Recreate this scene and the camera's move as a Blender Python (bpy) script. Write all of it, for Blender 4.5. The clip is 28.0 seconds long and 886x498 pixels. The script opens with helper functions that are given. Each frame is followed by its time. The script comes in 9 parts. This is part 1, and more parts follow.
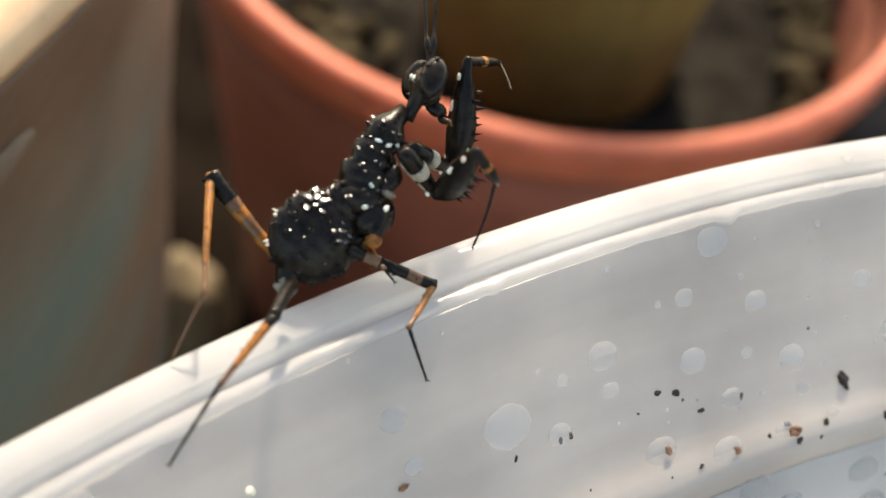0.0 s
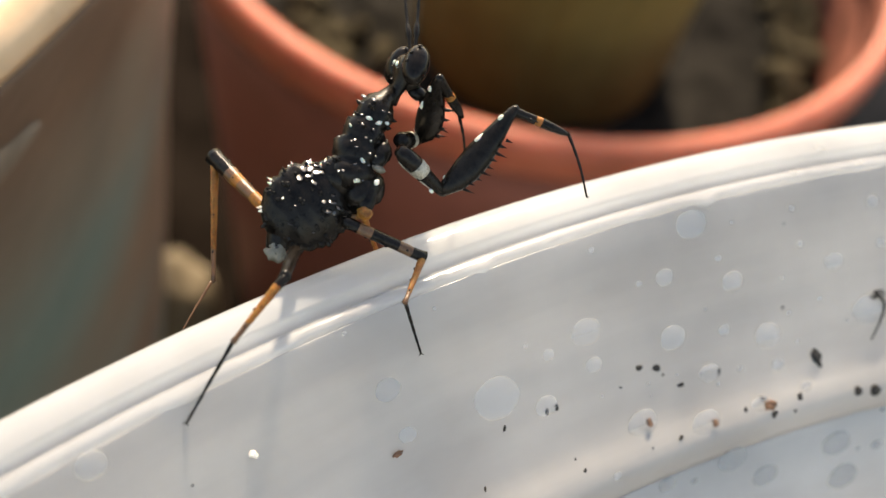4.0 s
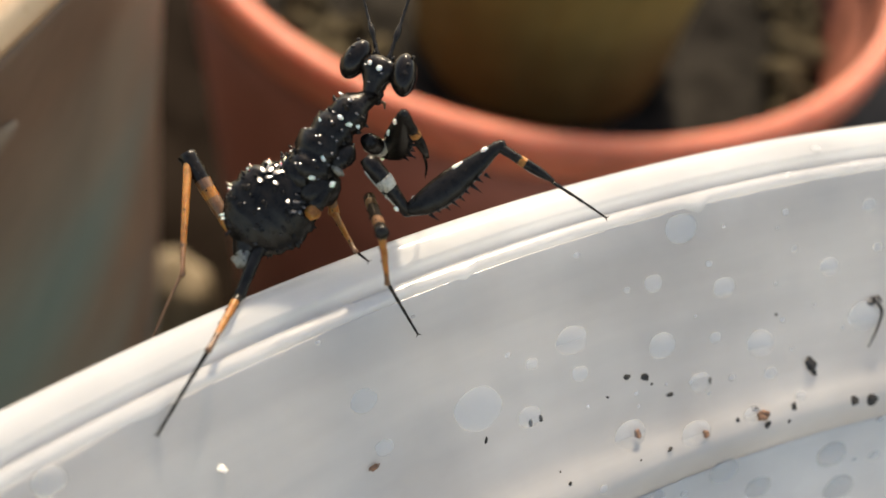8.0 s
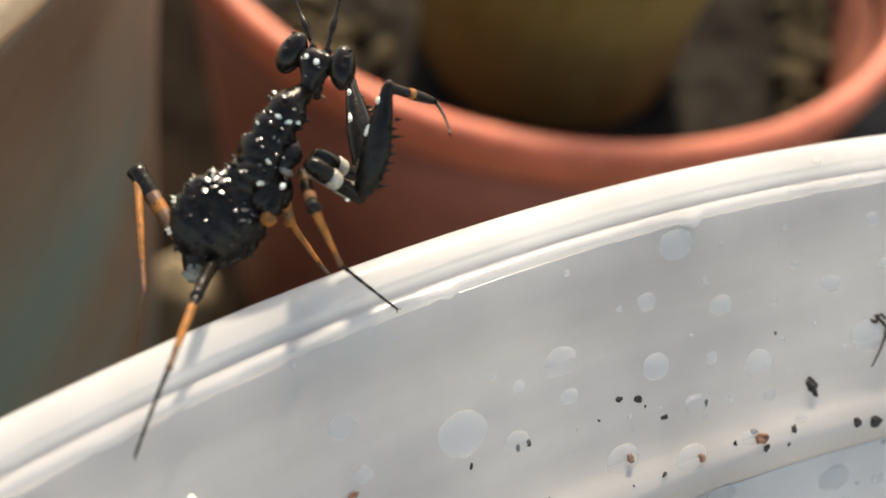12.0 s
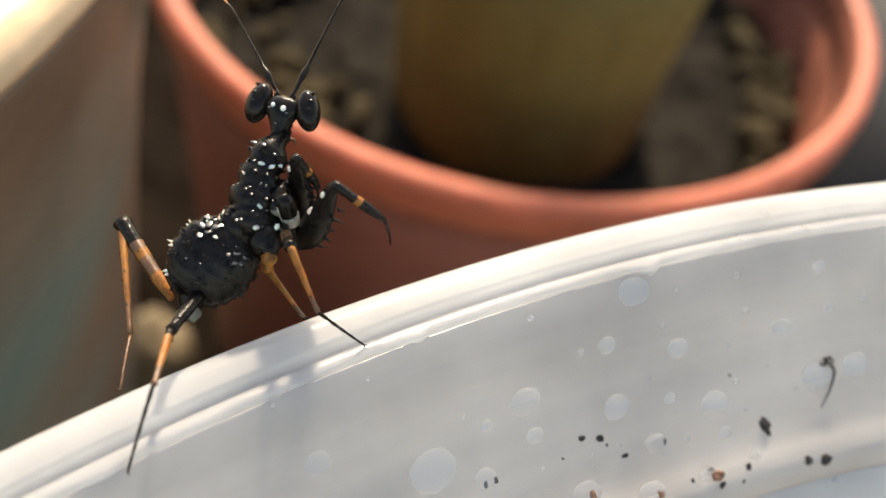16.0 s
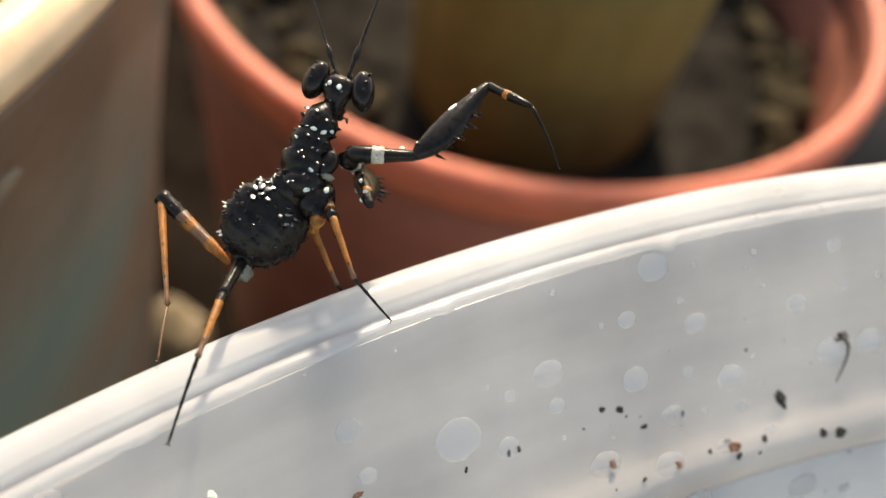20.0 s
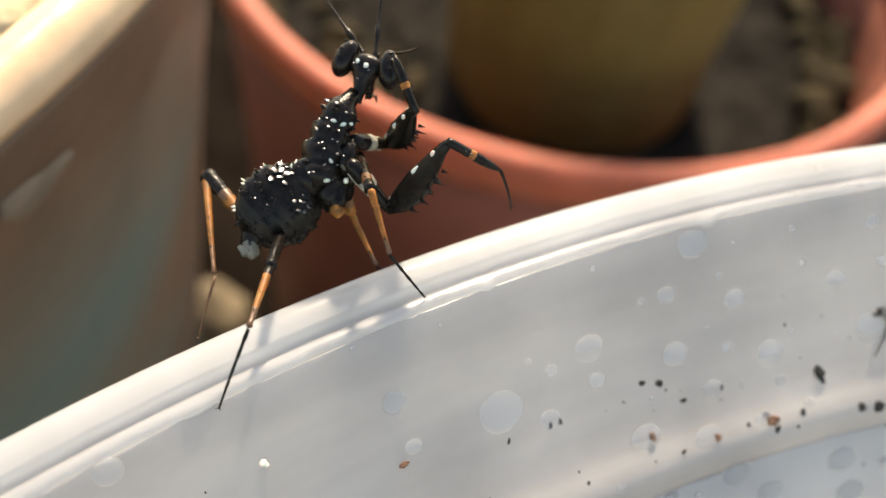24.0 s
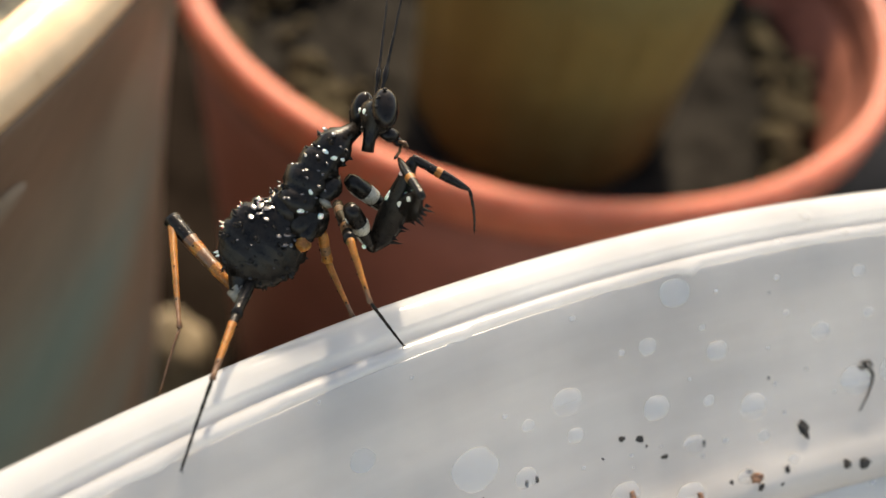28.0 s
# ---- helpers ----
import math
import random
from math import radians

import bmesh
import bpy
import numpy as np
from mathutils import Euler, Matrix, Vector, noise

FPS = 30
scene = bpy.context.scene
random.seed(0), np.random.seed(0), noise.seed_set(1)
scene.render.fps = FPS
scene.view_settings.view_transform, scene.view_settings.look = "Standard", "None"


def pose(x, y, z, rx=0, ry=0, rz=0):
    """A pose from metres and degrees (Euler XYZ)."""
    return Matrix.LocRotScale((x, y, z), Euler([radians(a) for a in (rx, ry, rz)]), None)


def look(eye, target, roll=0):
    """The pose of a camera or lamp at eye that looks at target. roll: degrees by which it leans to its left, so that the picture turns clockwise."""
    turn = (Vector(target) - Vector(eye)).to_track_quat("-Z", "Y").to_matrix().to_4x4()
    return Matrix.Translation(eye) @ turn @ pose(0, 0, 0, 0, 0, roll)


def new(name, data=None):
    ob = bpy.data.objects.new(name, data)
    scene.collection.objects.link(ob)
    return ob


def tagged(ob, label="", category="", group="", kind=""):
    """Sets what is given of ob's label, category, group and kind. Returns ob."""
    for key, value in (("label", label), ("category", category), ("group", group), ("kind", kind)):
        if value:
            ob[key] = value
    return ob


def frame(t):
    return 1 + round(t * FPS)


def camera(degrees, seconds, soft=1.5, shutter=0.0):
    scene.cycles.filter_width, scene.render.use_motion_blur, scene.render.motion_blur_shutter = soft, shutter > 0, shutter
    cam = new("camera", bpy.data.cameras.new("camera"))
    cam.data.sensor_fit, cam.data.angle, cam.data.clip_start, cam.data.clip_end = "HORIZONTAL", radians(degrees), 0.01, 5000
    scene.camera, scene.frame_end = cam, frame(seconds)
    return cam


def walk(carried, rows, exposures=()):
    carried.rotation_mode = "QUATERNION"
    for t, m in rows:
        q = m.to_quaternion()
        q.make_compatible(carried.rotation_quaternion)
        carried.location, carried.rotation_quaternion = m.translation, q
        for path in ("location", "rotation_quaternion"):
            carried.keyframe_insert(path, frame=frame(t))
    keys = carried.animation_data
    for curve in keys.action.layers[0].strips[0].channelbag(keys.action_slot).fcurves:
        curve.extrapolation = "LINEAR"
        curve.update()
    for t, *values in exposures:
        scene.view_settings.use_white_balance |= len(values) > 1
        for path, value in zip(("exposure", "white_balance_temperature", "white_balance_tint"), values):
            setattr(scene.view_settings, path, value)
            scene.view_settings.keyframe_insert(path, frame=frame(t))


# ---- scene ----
MM = 0.001

# ------------------------------------------------------------------ camera
cam = camera(45, 28.0, soft=1.5)
cam.data.dof.use_dof = True
cam.data.dof.focus_distance = 0.0283
cam.data.dof.aperture_fstop = 60.0
PATH = [
    (0.0, -0.04565, 0.03467, 0.14746, 38.99, -8.00, 11.61),
    (0.5, -0.04486, 0.03472, 0.14808, 38.99, -6.60, 12.54),
    (1.0, -0.04553, 0.03475, 0.14736, 39.06, -8.05, 11.63),
    (1.5, -0.04531, 0.03424, 0.14728, 39.10, -7.51, 11.79),
    (2.0, -0.04601, 0.03380, 0.14761, 38.67, -7.43, 12.13),
    (2.5, -0.04561, 0.03382, 0.14849, 39.44, -7.67, 11.75),
    (3.0, -0.04563, 0.03357, 0.14850, 39.88, -8.08, 11.54),
    (3.5, -0.04564, 0.03315, 0.14812, 39.55, -8.48, 11.20),
    (5.5, -0.04437, 0.03354, 0.14874, 39.22, -7.45, 12.07),
    (6.0, -0.04474, 0.03371, 0.14805, 39.27, -8.32, 11.52),
    (6.5, -0.04415, 0.03366, 0.14809, 39.69, -7.69, 11.80),
    (7.0, -0.04498, 0.03396, 0.14756, 39.48, -9.02, 11.17),
    (7.5, -0.04473, 0.03413, 0.14754, 39.67, -8.55, 11.36),
    (8.0, -0.04489, 0.03410, 0.14762, 39.23, -8.21, 11.51),
    (8.5, -0.04407, 0.03417, 0.14838, 40.59, -7.68, 11.81),
    (9.0, -0.04496, 0.03488, 0.14794, 40.22, -9.39, 11.07),
    (9.5, -0.04412, 0.03492, 0.14761, 39.92, -8.24, 11.54),
    (10.0, -0.04469, 0.03538, 0.14683, 39.12, -8.88, 11.13),
    (10.5, -0.04431, 0.03521, 0.14692, 39.61, -8.35, 11.37),
    (11.0, -0.04462, 0.03557, 0.14693, 39.24, -8.32, 11.74),
    (11.5, -0.04426, 0.03553, 0.14706, 39.11, -7.49, 12.11),
    (13.5, -0.04493, 0.03424, 0.14725, 40.25, -9.55, 10.37),
    (14.0, -0.04474, 0.03430, 0.14775, 40.72, -8.85, 11.02),
    (14.5, -0.04520, 0.03435, 0.14822, 42.06, -8.52, 11.51),
    (15.0, -0.04504, 0.03457, 0.14840, 42.23, -8.67, 11.32),
    (15.5, -0.04475, 0.03412, 0.14844, 42.17, -8.66, 11.31),
    (16.0, -0.04412, 0.03400, 0.14830, 42.39, -8.70, 10.92),
    (16.5, -0.04464, 0.03349, 0.14826, 41.72, -7.94, 11.73),
    (17.0, -0.04459, 0.03364, 0.14843, 42.23, -7.80, 11.83),
    (17.5, -0.04470, 0.03370, 0.14849, 42.01, -7.91, 11.62),
    (18.0, -0.04472, 0.03380, 0.14853, 42.11, -7.75, 11.76),
    (18.5, -0.04466, 0.03391, 0.14828, 41.59, -8.28, 11.45),
    (19.0, -0.04441, 0.03327, 0.14835, 41.37, -8.36, 11.19),
    (19.5, -0.04432, 0.03277, 0.14827, 41.10, -8.34, 11.14),
    (20.0, -0.04430, 0.03299, 0.14861, 41.91, -8.16, 11.39),
    (20.5, -0.04469, 0.03316, 0.14878, 41.81, -8.11, 11.59),
    (22.5, -0.04478, 0.03331, 0.14802, 42.21, -8.71, 11.16),
    (23.0, -0.04444, 0.03281, 0.14855, 41.21, -7.56, 11.94),
    (23.5, -0.04446, 0.03247, 0.14880, 42.00, -7.54, 11.70),
    (24.0, -0.04440, 0.03237, 0.14903, 40.81, -6.52, 12.53),
    (24.5, -0.04443, 0.03259, 0.14853, 40.75, -6.95, 12.30),
    (25.0, -0.04419, 0.03242, 0.14852, 41.11, -7.19, 11.96),
    (25.5, -0.04482, 0.03259, 0.14886, 40.28, -7.72, 12.23),
    (26.0, -0.04473, 0.03250, 0.14872, 41.32, -7.19, 12.46),
    (26.5, -0.04472, 0.03304, 0.14856, 41.28, -7.58, 12.11),
    (27.0, -0.04489, 0.03320, 0.14871, 42.32, -7.34, 12.17),
    (27.5, -0.04470, 0.03374, 0.14853, 42.14, -7.86, 12.03),
    (28.0, -0.04491, 0.03368, 0.14818, 42.46, -8.53, 11.72),
]

walk(cam, [(t, pose(x, y, z, a, b, c)) for t, x, y, z, a, b, c in PATH], [(0.0, 1.74, 8800, 11), (28.0, 1.74, 8800, 11)])

# ------------------------------------------------------------------ light
SUN_TO = Vector((-0.13, 0.74, 0.622)).normalized()
world = bpy.data.worlds.new("sky")
scene.world = world
world.use_nodes = True
wn = world.node_tree.nodes
sky = wn.new("ShaderNodeTexSky")
sky.sky_type, sky.sun_disc = "NISHITA", False
sky.sun_elevation = math.asin(SUN_TO.z)
sky.sun_rotation = math.atan2(SUN_TO.x, SUN_TO.y)
wn["Background"].inputs["Strength"].default_value = 0.15
world.node_tree.links.new(sky.outputs["Color"], wn["Background"].inputs["Color"])
sun_data = bpy.data.lights.new("sun", "SUN")
sun_data.energy, sun_data.angle, sun_data.color = 2.8, radians(4.0), (1.0, 0.955, 0.895)
sun = new("sun", sun_data)
sun.matrix_world = look(SUN_TO, (0, 0, 0))


# ------------------------------------------------------------------ materials
def material(name, color, rough=0.5, metal=0.0, var=0.15, scale=300.0, bump=0.1, fine=0.0, color2=None, spec=0.5,
             transmission=0.0, ior=1.45, coat=0.0, subsurface=0.0, rough_var=0.1):
    """A principled surface with colour variation at two scales and a fine relief; scale is in features per metre."""
    m = bpy.data.materials.new(name)
    m.use_nodes = True
    n, l = m.node_tree.nodes, m.node_tree.links
    p = n["Principled BSDF"]
    co = n.new("ShaderNodeTexCoord")
    big, small = n.new("ShaderNodeTexNoise"), n.new("ShaderNodeTexNoise")
    big.inputs["Scale"].default_value, big.inputs["Detail"].default_value = scale, 4
    small.inputs["Scale"].default_value, small.inputs["Detail"].default_value = scale * 7, 3
    for t in (big, small):
        l.new(co.outputs["Object"], t.inputs["Vector"])
    mixv = n.new("ShaderNodeMath")
    mixv.operation = "MULTIPLY_ADD"
    l.new(small.outputs["Fac"], mixv.inputs[0])
    mixv.inputs[1].default_value = 0.4
    add = n.new("ShaderNodeMath")
    add.operation = "MULTIPLY"
    l.new(big.outputs["Fac"], add.inputs[0])
    add.inputs[1].default_value = 0.6
    l.new(add.outputs[0], mixv.inputs[2])
    ramp = n.new("ShaderNodeValToRGB")
    c2 = color2 or tuple(c * (1 - 2 * var) for c in color)
    c1 = tuple(min(1, c * (1 + var)) for c in color)
    ramp.color_ramp.elements[0].color, ramp.color_ramp.elements[1].color = (*c2, 1), (*c1, 1)
    ramp.color_ramp.elements[0].position, ramp.color_ramp.elements[1].position = 0.36, 0.62
    l.new(mixv.outputs[0], ramp.inputs["Fac"])
    l.new(ramp.outputs["Color"], p.inputs["Base Color"])
    rr = n.new("ShaderNodeMapRange")
    rr.inputs["To Min"].default_value, rr.inputs["To Max"].default_value = max(0.02, rough - rough_var), min(1, rough + rough_var)
    l.new(small.outputs["Fac"], rr.inputs["Value"])
    l.new(rr.outputs[0], p.inputs["Roughness"])
    p.inputs["Metallic"].default_value = metal
    p.inputs["Specular IOR Level"].default_value = spec
    p.inputs["Transmission Weight"].default_value = transmission
    p.inputs["IOR"].default_value = ior
    p.inputs["Coat Weight"].default_value = coat
    if subsurface:
        p.inputs["Subsurface Weight"].default_value = subsurface
        p.inputs["Subsurface Scale"].default_value = 0.0004
    if bump:
        b = n.new("ShaderNodeBump")
        b.inputs["Strength"].default_value, b.inputs["Distance"].default_value = bump, 0.3 / scale
        l.new(mixv.outputs[0], b.inputs["Height"])
        l.new(b.outputs["Normal"], p.inputs["Normal"])
    return m


def plastic_material(name="milky_plastic", tone=1.0, cool=0.0, share=0.70):
    """Milky polypropylene: a diffuse and a translucent layer under a smooth skin, with fine rings round its axis."""
    m = bpy.data.materials.new(name)
    m.use_nodes = True
    n, l = m.node_tree.nodes, m.node_tree.links
    p, out = n["Principled BSDF"], n["Material Output"]
    co = n.new("ShaderNodeTexCoord")
    sep = n.new("ShaderNodeSeparateXYZ")
    l.new(co.outputs["Object"], sep.inputs[0])
    hyp = n.new("ShaderNodeVectorMath")
    hyp.operation = "LENGTH"
    flat = n.new("ShaderNodeCombineXYZ")
    l.new(sep.outputs["X"], flat.inputs["X"])
    l.new(sep.outputs["Y"], flat.inputs["Y"])
    l.new(flat.outputs[0], hyp.inputs[0])
    ring = n.new("ShaderNodeCombineXYZ")
    l.new(hyp.outputs["Value"], ring.inputs["X"])
    ang = n.new("ShaderNodeMath")
    ang.operation = "ARCTAN2"
    l.new(sep.outputs["Y"], ang.inputs[0])
    l.new(sep.outputs["X"], ang.inputs[1])
    slow = n.new("ShaderNodeMath")
    slow.operation = "MULTIPLY"
    slow.inputs[1].default_value = 0.004
    l.new(ang.outputs[0], slow.inputs[0])
    l.new(slow.outputs[0], ring.inputs["Y"])
    rings = n.new("ShaderNodeTexNoise")
    rings.inputs["Scale"].default_value, rings.inputs["Detail"].default_value = 1500, 6
    l.new(ring.outputs[0], rings.inputs["Vector"])
    cloud = n.new("ShaderNodeTexNoise")
    cloud.inputs["Scale"].default_value, cloud.inputs["Detail"].default_value = 220, 4
    l.new(co.outputs["Object"], cloud.inputs["Vector"])
    mix = n.new("ShaderNodeMix")
    mix.data_type = "FLOAT"
    mix.inputs["Factor"].default_value = 0.68
    l.new(rings.outputs["Fac"], mix.inputs["A"])
    l.new(cloud.outputs["Fac"], mix.inputs["B"])
    ramp = n.new("ShaderNodeValToRGB")
    ramp.color_ramp.elements[0].color, ramp.color_ramp.elements[1].color = (0.66, 0.645, 0.63, 1), (0.84, 0.82, 0.795, 1)
    for e in ramp.color_ramp.elements:
        e.color = (e.color[0] * (tone - cool), e.color[1] * tone, e.color[2] * (tone + cool), 1)
    ramp.color_ramp.elements[0].position, ramp.color_ramp.elements[1].position = 0.35, 0.65
    l.new(mix.outputs["Result"], ramp.inputs["Fac"])
    l.new(ramp.outputs["Color"], p.inputs["Base Color"])
    p.inputs["Roughness"].default_value = 0.2
    bump = n.new("ShaderNodeBump")
    bump.inputs["Strength"].default_value, bump.inputs["Distance"].default_value = 0.35, 0.0003
    l.new(mix.outputs["Result"], bump.inputs["Height"])
    l.new(bump.outputs["Normal"], p.inputs["Normal"])
    tr = n.new("ShaderNodeBsdfTranslucent")
    l.new(ramp.outputs["Color"], tr.inputs["Color"])
    ms = n.new("ShaderNodeMixShader")
    ms.inputs["Fac"].default_value = share
    l.new(p.outputs[0], ms.inputs[1])
    l.new(tr.outputs[0], ms.inputs[2])
    l.new(ms.outputs[0], out.inputs["Surface"])
    return m


M_PLASTIC = plastic_material(tone=0.94, cool=-0.014)
M_PLASTIC_RIM = plastic_material("rolled_milky_plastic", 0.92, 0.024)
M_PLASTIC_THICK = plastic_material("thick_milky_plastic", 0.80, 0.01, 0.5)


def water_material():
    """A thin lens of water: mostly clear, with a faint milky share and a smooth wet skin."""
    m = material("water", (0.54, 0.535, 0.53), 0.1, var=0.0, bump=0.0, transmission=0.5, ior=1.33, rough_var=0.03, spec=0.4)
    n, l = m.node_tree.nodes, m.node_tree.links
    clear = n.new("ShaderNodeBsdfTransparent")
    ms = n.new("ShaderNodeMixShader")
    ms.inputs["Fac"].default_value = 0.66
    l.new(n["Principled BSDF"].outputs[0], ms.inputs[1])
    l.new(clear.outputs[0], ms.inputs[2])
    l.new(ms.outputs[0], n["Material Output"].inputs["Surface"])
    return m


M_WATER = water_material()
M_BLACK = material("black_cuticle", (0.0095, 0.0075, 0.006), 0.22, var=0.4, scale=4200, bump=0.25, spec=0.15, rough_var=0.08)
M_GLOSS = material("polished_black_cuticle", (0.010, 0.008, 0.0065), 0.2, var=0.3, scale=1500, bump=0.05, spec=1.0, rough_var=0.04)
M_EYE = material("dark_eye", (0.010, 0.0075, 0.006), 0.15, var=0.3, scale=6000, bump=0.06, spec=0.16)
M_ORANGE = material("amber_cuticle", (0.25, 0.10, 0.023), 0.36, var=0.3, scale=3000, bump=0.3, subsurface=0.3, spec=0.22)
M_BROWN = material("brown_cuticle", (0.11, 0.048, 0.018), 0.35, var=0.3, scale=3000, bump=0.3)
# Pale cuticle; also colours small blobs that stand in for white glints.
M_PALE = material("pale_cuticle_and_glint", (0.72, 0.68, 0.58), 0.3, var=0.2, scale=4000, bump=0.2, subsurface=0.3)
M_GREYISH = material("grey_green_cuticle", (0.13, 0.12, 0.095), 0.4, var=0.25, scale=4000, bump=0.3)
M_PALEGREY = material("pale_grey_cuticle", (0.31, 0.28, 0.22), 0.3, var=0.35, scale=3000, bump=0.5)
# One terracotta in two tones: shaded for the wall, sunlit for the rim.
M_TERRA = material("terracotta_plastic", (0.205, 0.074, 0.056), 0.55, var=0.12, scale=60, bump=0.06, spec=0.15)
M_TERRA_LIT = material("sunlit_terracotta_plastic", (0.42, 0.124, 0.076), 0.5, var=0.12, scale=60, bump=0.06, spec=0.2, subsurface=0.55)
M_TERRA_LIT.node_tree.nodes["Principled BSDF"].inputs["Subsurface Scale"].default_value = 0.003
M_TERRA_LIT.node_tree.nodes["Principled BSDF"].inputs["Subsurface Radius"].default_value = (1.0, 0.42, 0.32)
# Darker, rougher terracotta for the inner faces of wall and rim.
M_TERRA_INSIDE = material("inside_terracotta", (0.17, 0.060, 0.040), 0.8, var=0.3, scale=90, bump=0.2, spec=0.05)
M_CREAM = material("cream_glaze", (0.72, 0.48, 0.29), 0.3, var=0.15, scale=40, bump=0.05, spec=0.3)
M_SOIL = material("peat_soil", (0.019, 0.0168, 0.014), 0.9, var=0.35, scale=250, bump=0.8, spec=0.02)
M_MOSS = material("pale_moss", (0.066, 0.053, 0.032), 0.9, var=0.35, scale=400, bump=0.8, spec=0.03)
M_GRIT = material("pale_grit", (0.50, 0.40, 0.24), 0.8, var=0.3, scale=300, bump=0.5)
M_CACTUS = material("olive_cactus_skin", (0.155, 0.110, 0.038), 0.75, var=0.1, scale=60, bump=0.15, spec=0.12)
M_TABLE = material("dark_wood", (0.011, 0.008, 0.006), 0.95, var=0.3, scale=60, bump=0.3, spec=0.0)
M_STONE = material("dull_tan_stone", (0.17, 0.137, 0.095), 0.9, var=0.2, scale=80, bump=0.3, spec=0.05)
M_STREAK = material("streak_tone", (0.19, 0.15, 0.115), 0.6, var=0.2, scale=60, bump=0.1)
M_SLATE = material("slate_plastic", (0.012, 0.014, 0.018), 0.7, var=0.2, scale=60, bump=0.1, spec=0.2)
M_CRUMB = material("brown_crumb", (0.20, 0.095, 0.052), 0.8, var=0.4, scale=4000, bump=0.8)
M_PEAT = material("black_crumb", (0.022, 0.018, 0.015), 0.8, var=0.4, scale=4000, bump=0.8)


def glaze_material():
    """Brown glaze with soft clouds of teal brushwork below its shoulder."""
    m = material("painted_glaze", (0.165, 0.106, 0.072), 0.42, var=0.2, scale=25, bump=0.05, spec=0.2)
    n, l = m.node_tree.nodes, m.node_tree.links
    p = n["Principled BSDF"]
    src = p.inputs["Base Color"].links[0].from_socket
    co = n.new("ShaderNodeTexCoord")
    mp = n.new("ShaderNodeMapping")
    mp.inputs["Rotation"].default_value = (0.3, 0.5, 0.0)
    mp.inputs["Scale"].default_value = (1.0, 0.6, 1.5)
    wave = n.new("ShaderNodeTexNoise")
    wave.inputs["Scale"].default_value, wave.inputs["Detail"].default_value = 26, 1.5
    soft = n.new("ShaderNodeMapRange")
    soft.inputs["From Min"].default_value, soft.inputs["From Max"].default_value = 0.36, 0.56
    l.new(wave.outputs["Fac"], soft.inputs["Value"])
    l.new(co.outputs["Object"], mp.inputs["Vector"])
    l.new(mp.outputs[0], wave.inputs["Vector"])
    sep = n.new("ShaderNodeSeparateXYZ")
    l.new(co.outputs["Object"], sep.inputs[0])
    band = n.new("ShaderNodeMapRange")
    band.inputs["From Min"].default_value, band.inputs["From Max"].default_value = 0.116, 0.100
    l.new(sep.outputs["Z"], band.inputs["Value"])
    mul = n.new("ShaderNodeMath")
    mul.operation = "MULTIPLY"
    l.new(soft.outputs[0], mul.inputs[0])
    l.new(band.outputs[0], mul.inputs[1])
    mx = n.new("ShaderNodeMix")
    mx.data_type = "RGBA"
    l.new(mul.outputs[0], mx.inputs["Factor"])
    l.new(src, mx.inputs["A"])
    mx.inputs["B"].default_value = (0.105, 0.135, 0.12, 1)
    l.new(mx.outputs["Result"], p.inputs["Base Color"])
    return m


M_GLAZE = glaze_material()


# ------------------------------------------------------------------ mesh helpers (all in millimetres)
def part(name, bm, mats, parent=None, label="", smooth=True, at=None):
    """Link a bmesh in millimetres as one mesh object under a thing or under a part."""
    me = bpy.data.meshes.new(name)
    bmesh.ops.scale(bm, vec=(MM, MM, MM), verts=bm.verts)
    bm.to_mesh(me)
    bm.free()
    for m in mats if isinstance(mats, (list, tuple)) else [mats]:
        me.materials.append(m)
    if smooth:
        me.polygons.foreach_set("use_smooth", [True] * len(me.polygons))
    ob = new(name, me)
    if parent:
        ob.parent = parent
    if at:
        ob.location = Vector(at) * MM
    if label:
        tagged(ob, label)
    return ob


def empty(name, at=(0, 0, 0)):
    ob = new(name)
    ob.empty_display_size = 0.005
    ob.location = Vector(at) * MM
    return ob


def lathe(bm, profile, steps, closed=True, slot=None):
    """Turn a profile of (r, z) round the z axis; closed joins its last point to its first."""
    rings = []
    for i in range(steps):
        a = 2 * math.pi * i / steps
        rings.append([bm.verts.new((r * math.cos(a), r * math.sin(a), z)) for r, z in profile])
    k = len(profile)
    for i in range(steps):
        a, b = rings[i], rings[(i + 1) % steps]
        for j in range(k if closed else k - 1):
            f = bm.faces.new((a[j], b[j], b[(j + 1) % k], a[(j + 1) % k]))
            if slot:
                f.material_index = slot(j)
    return bm


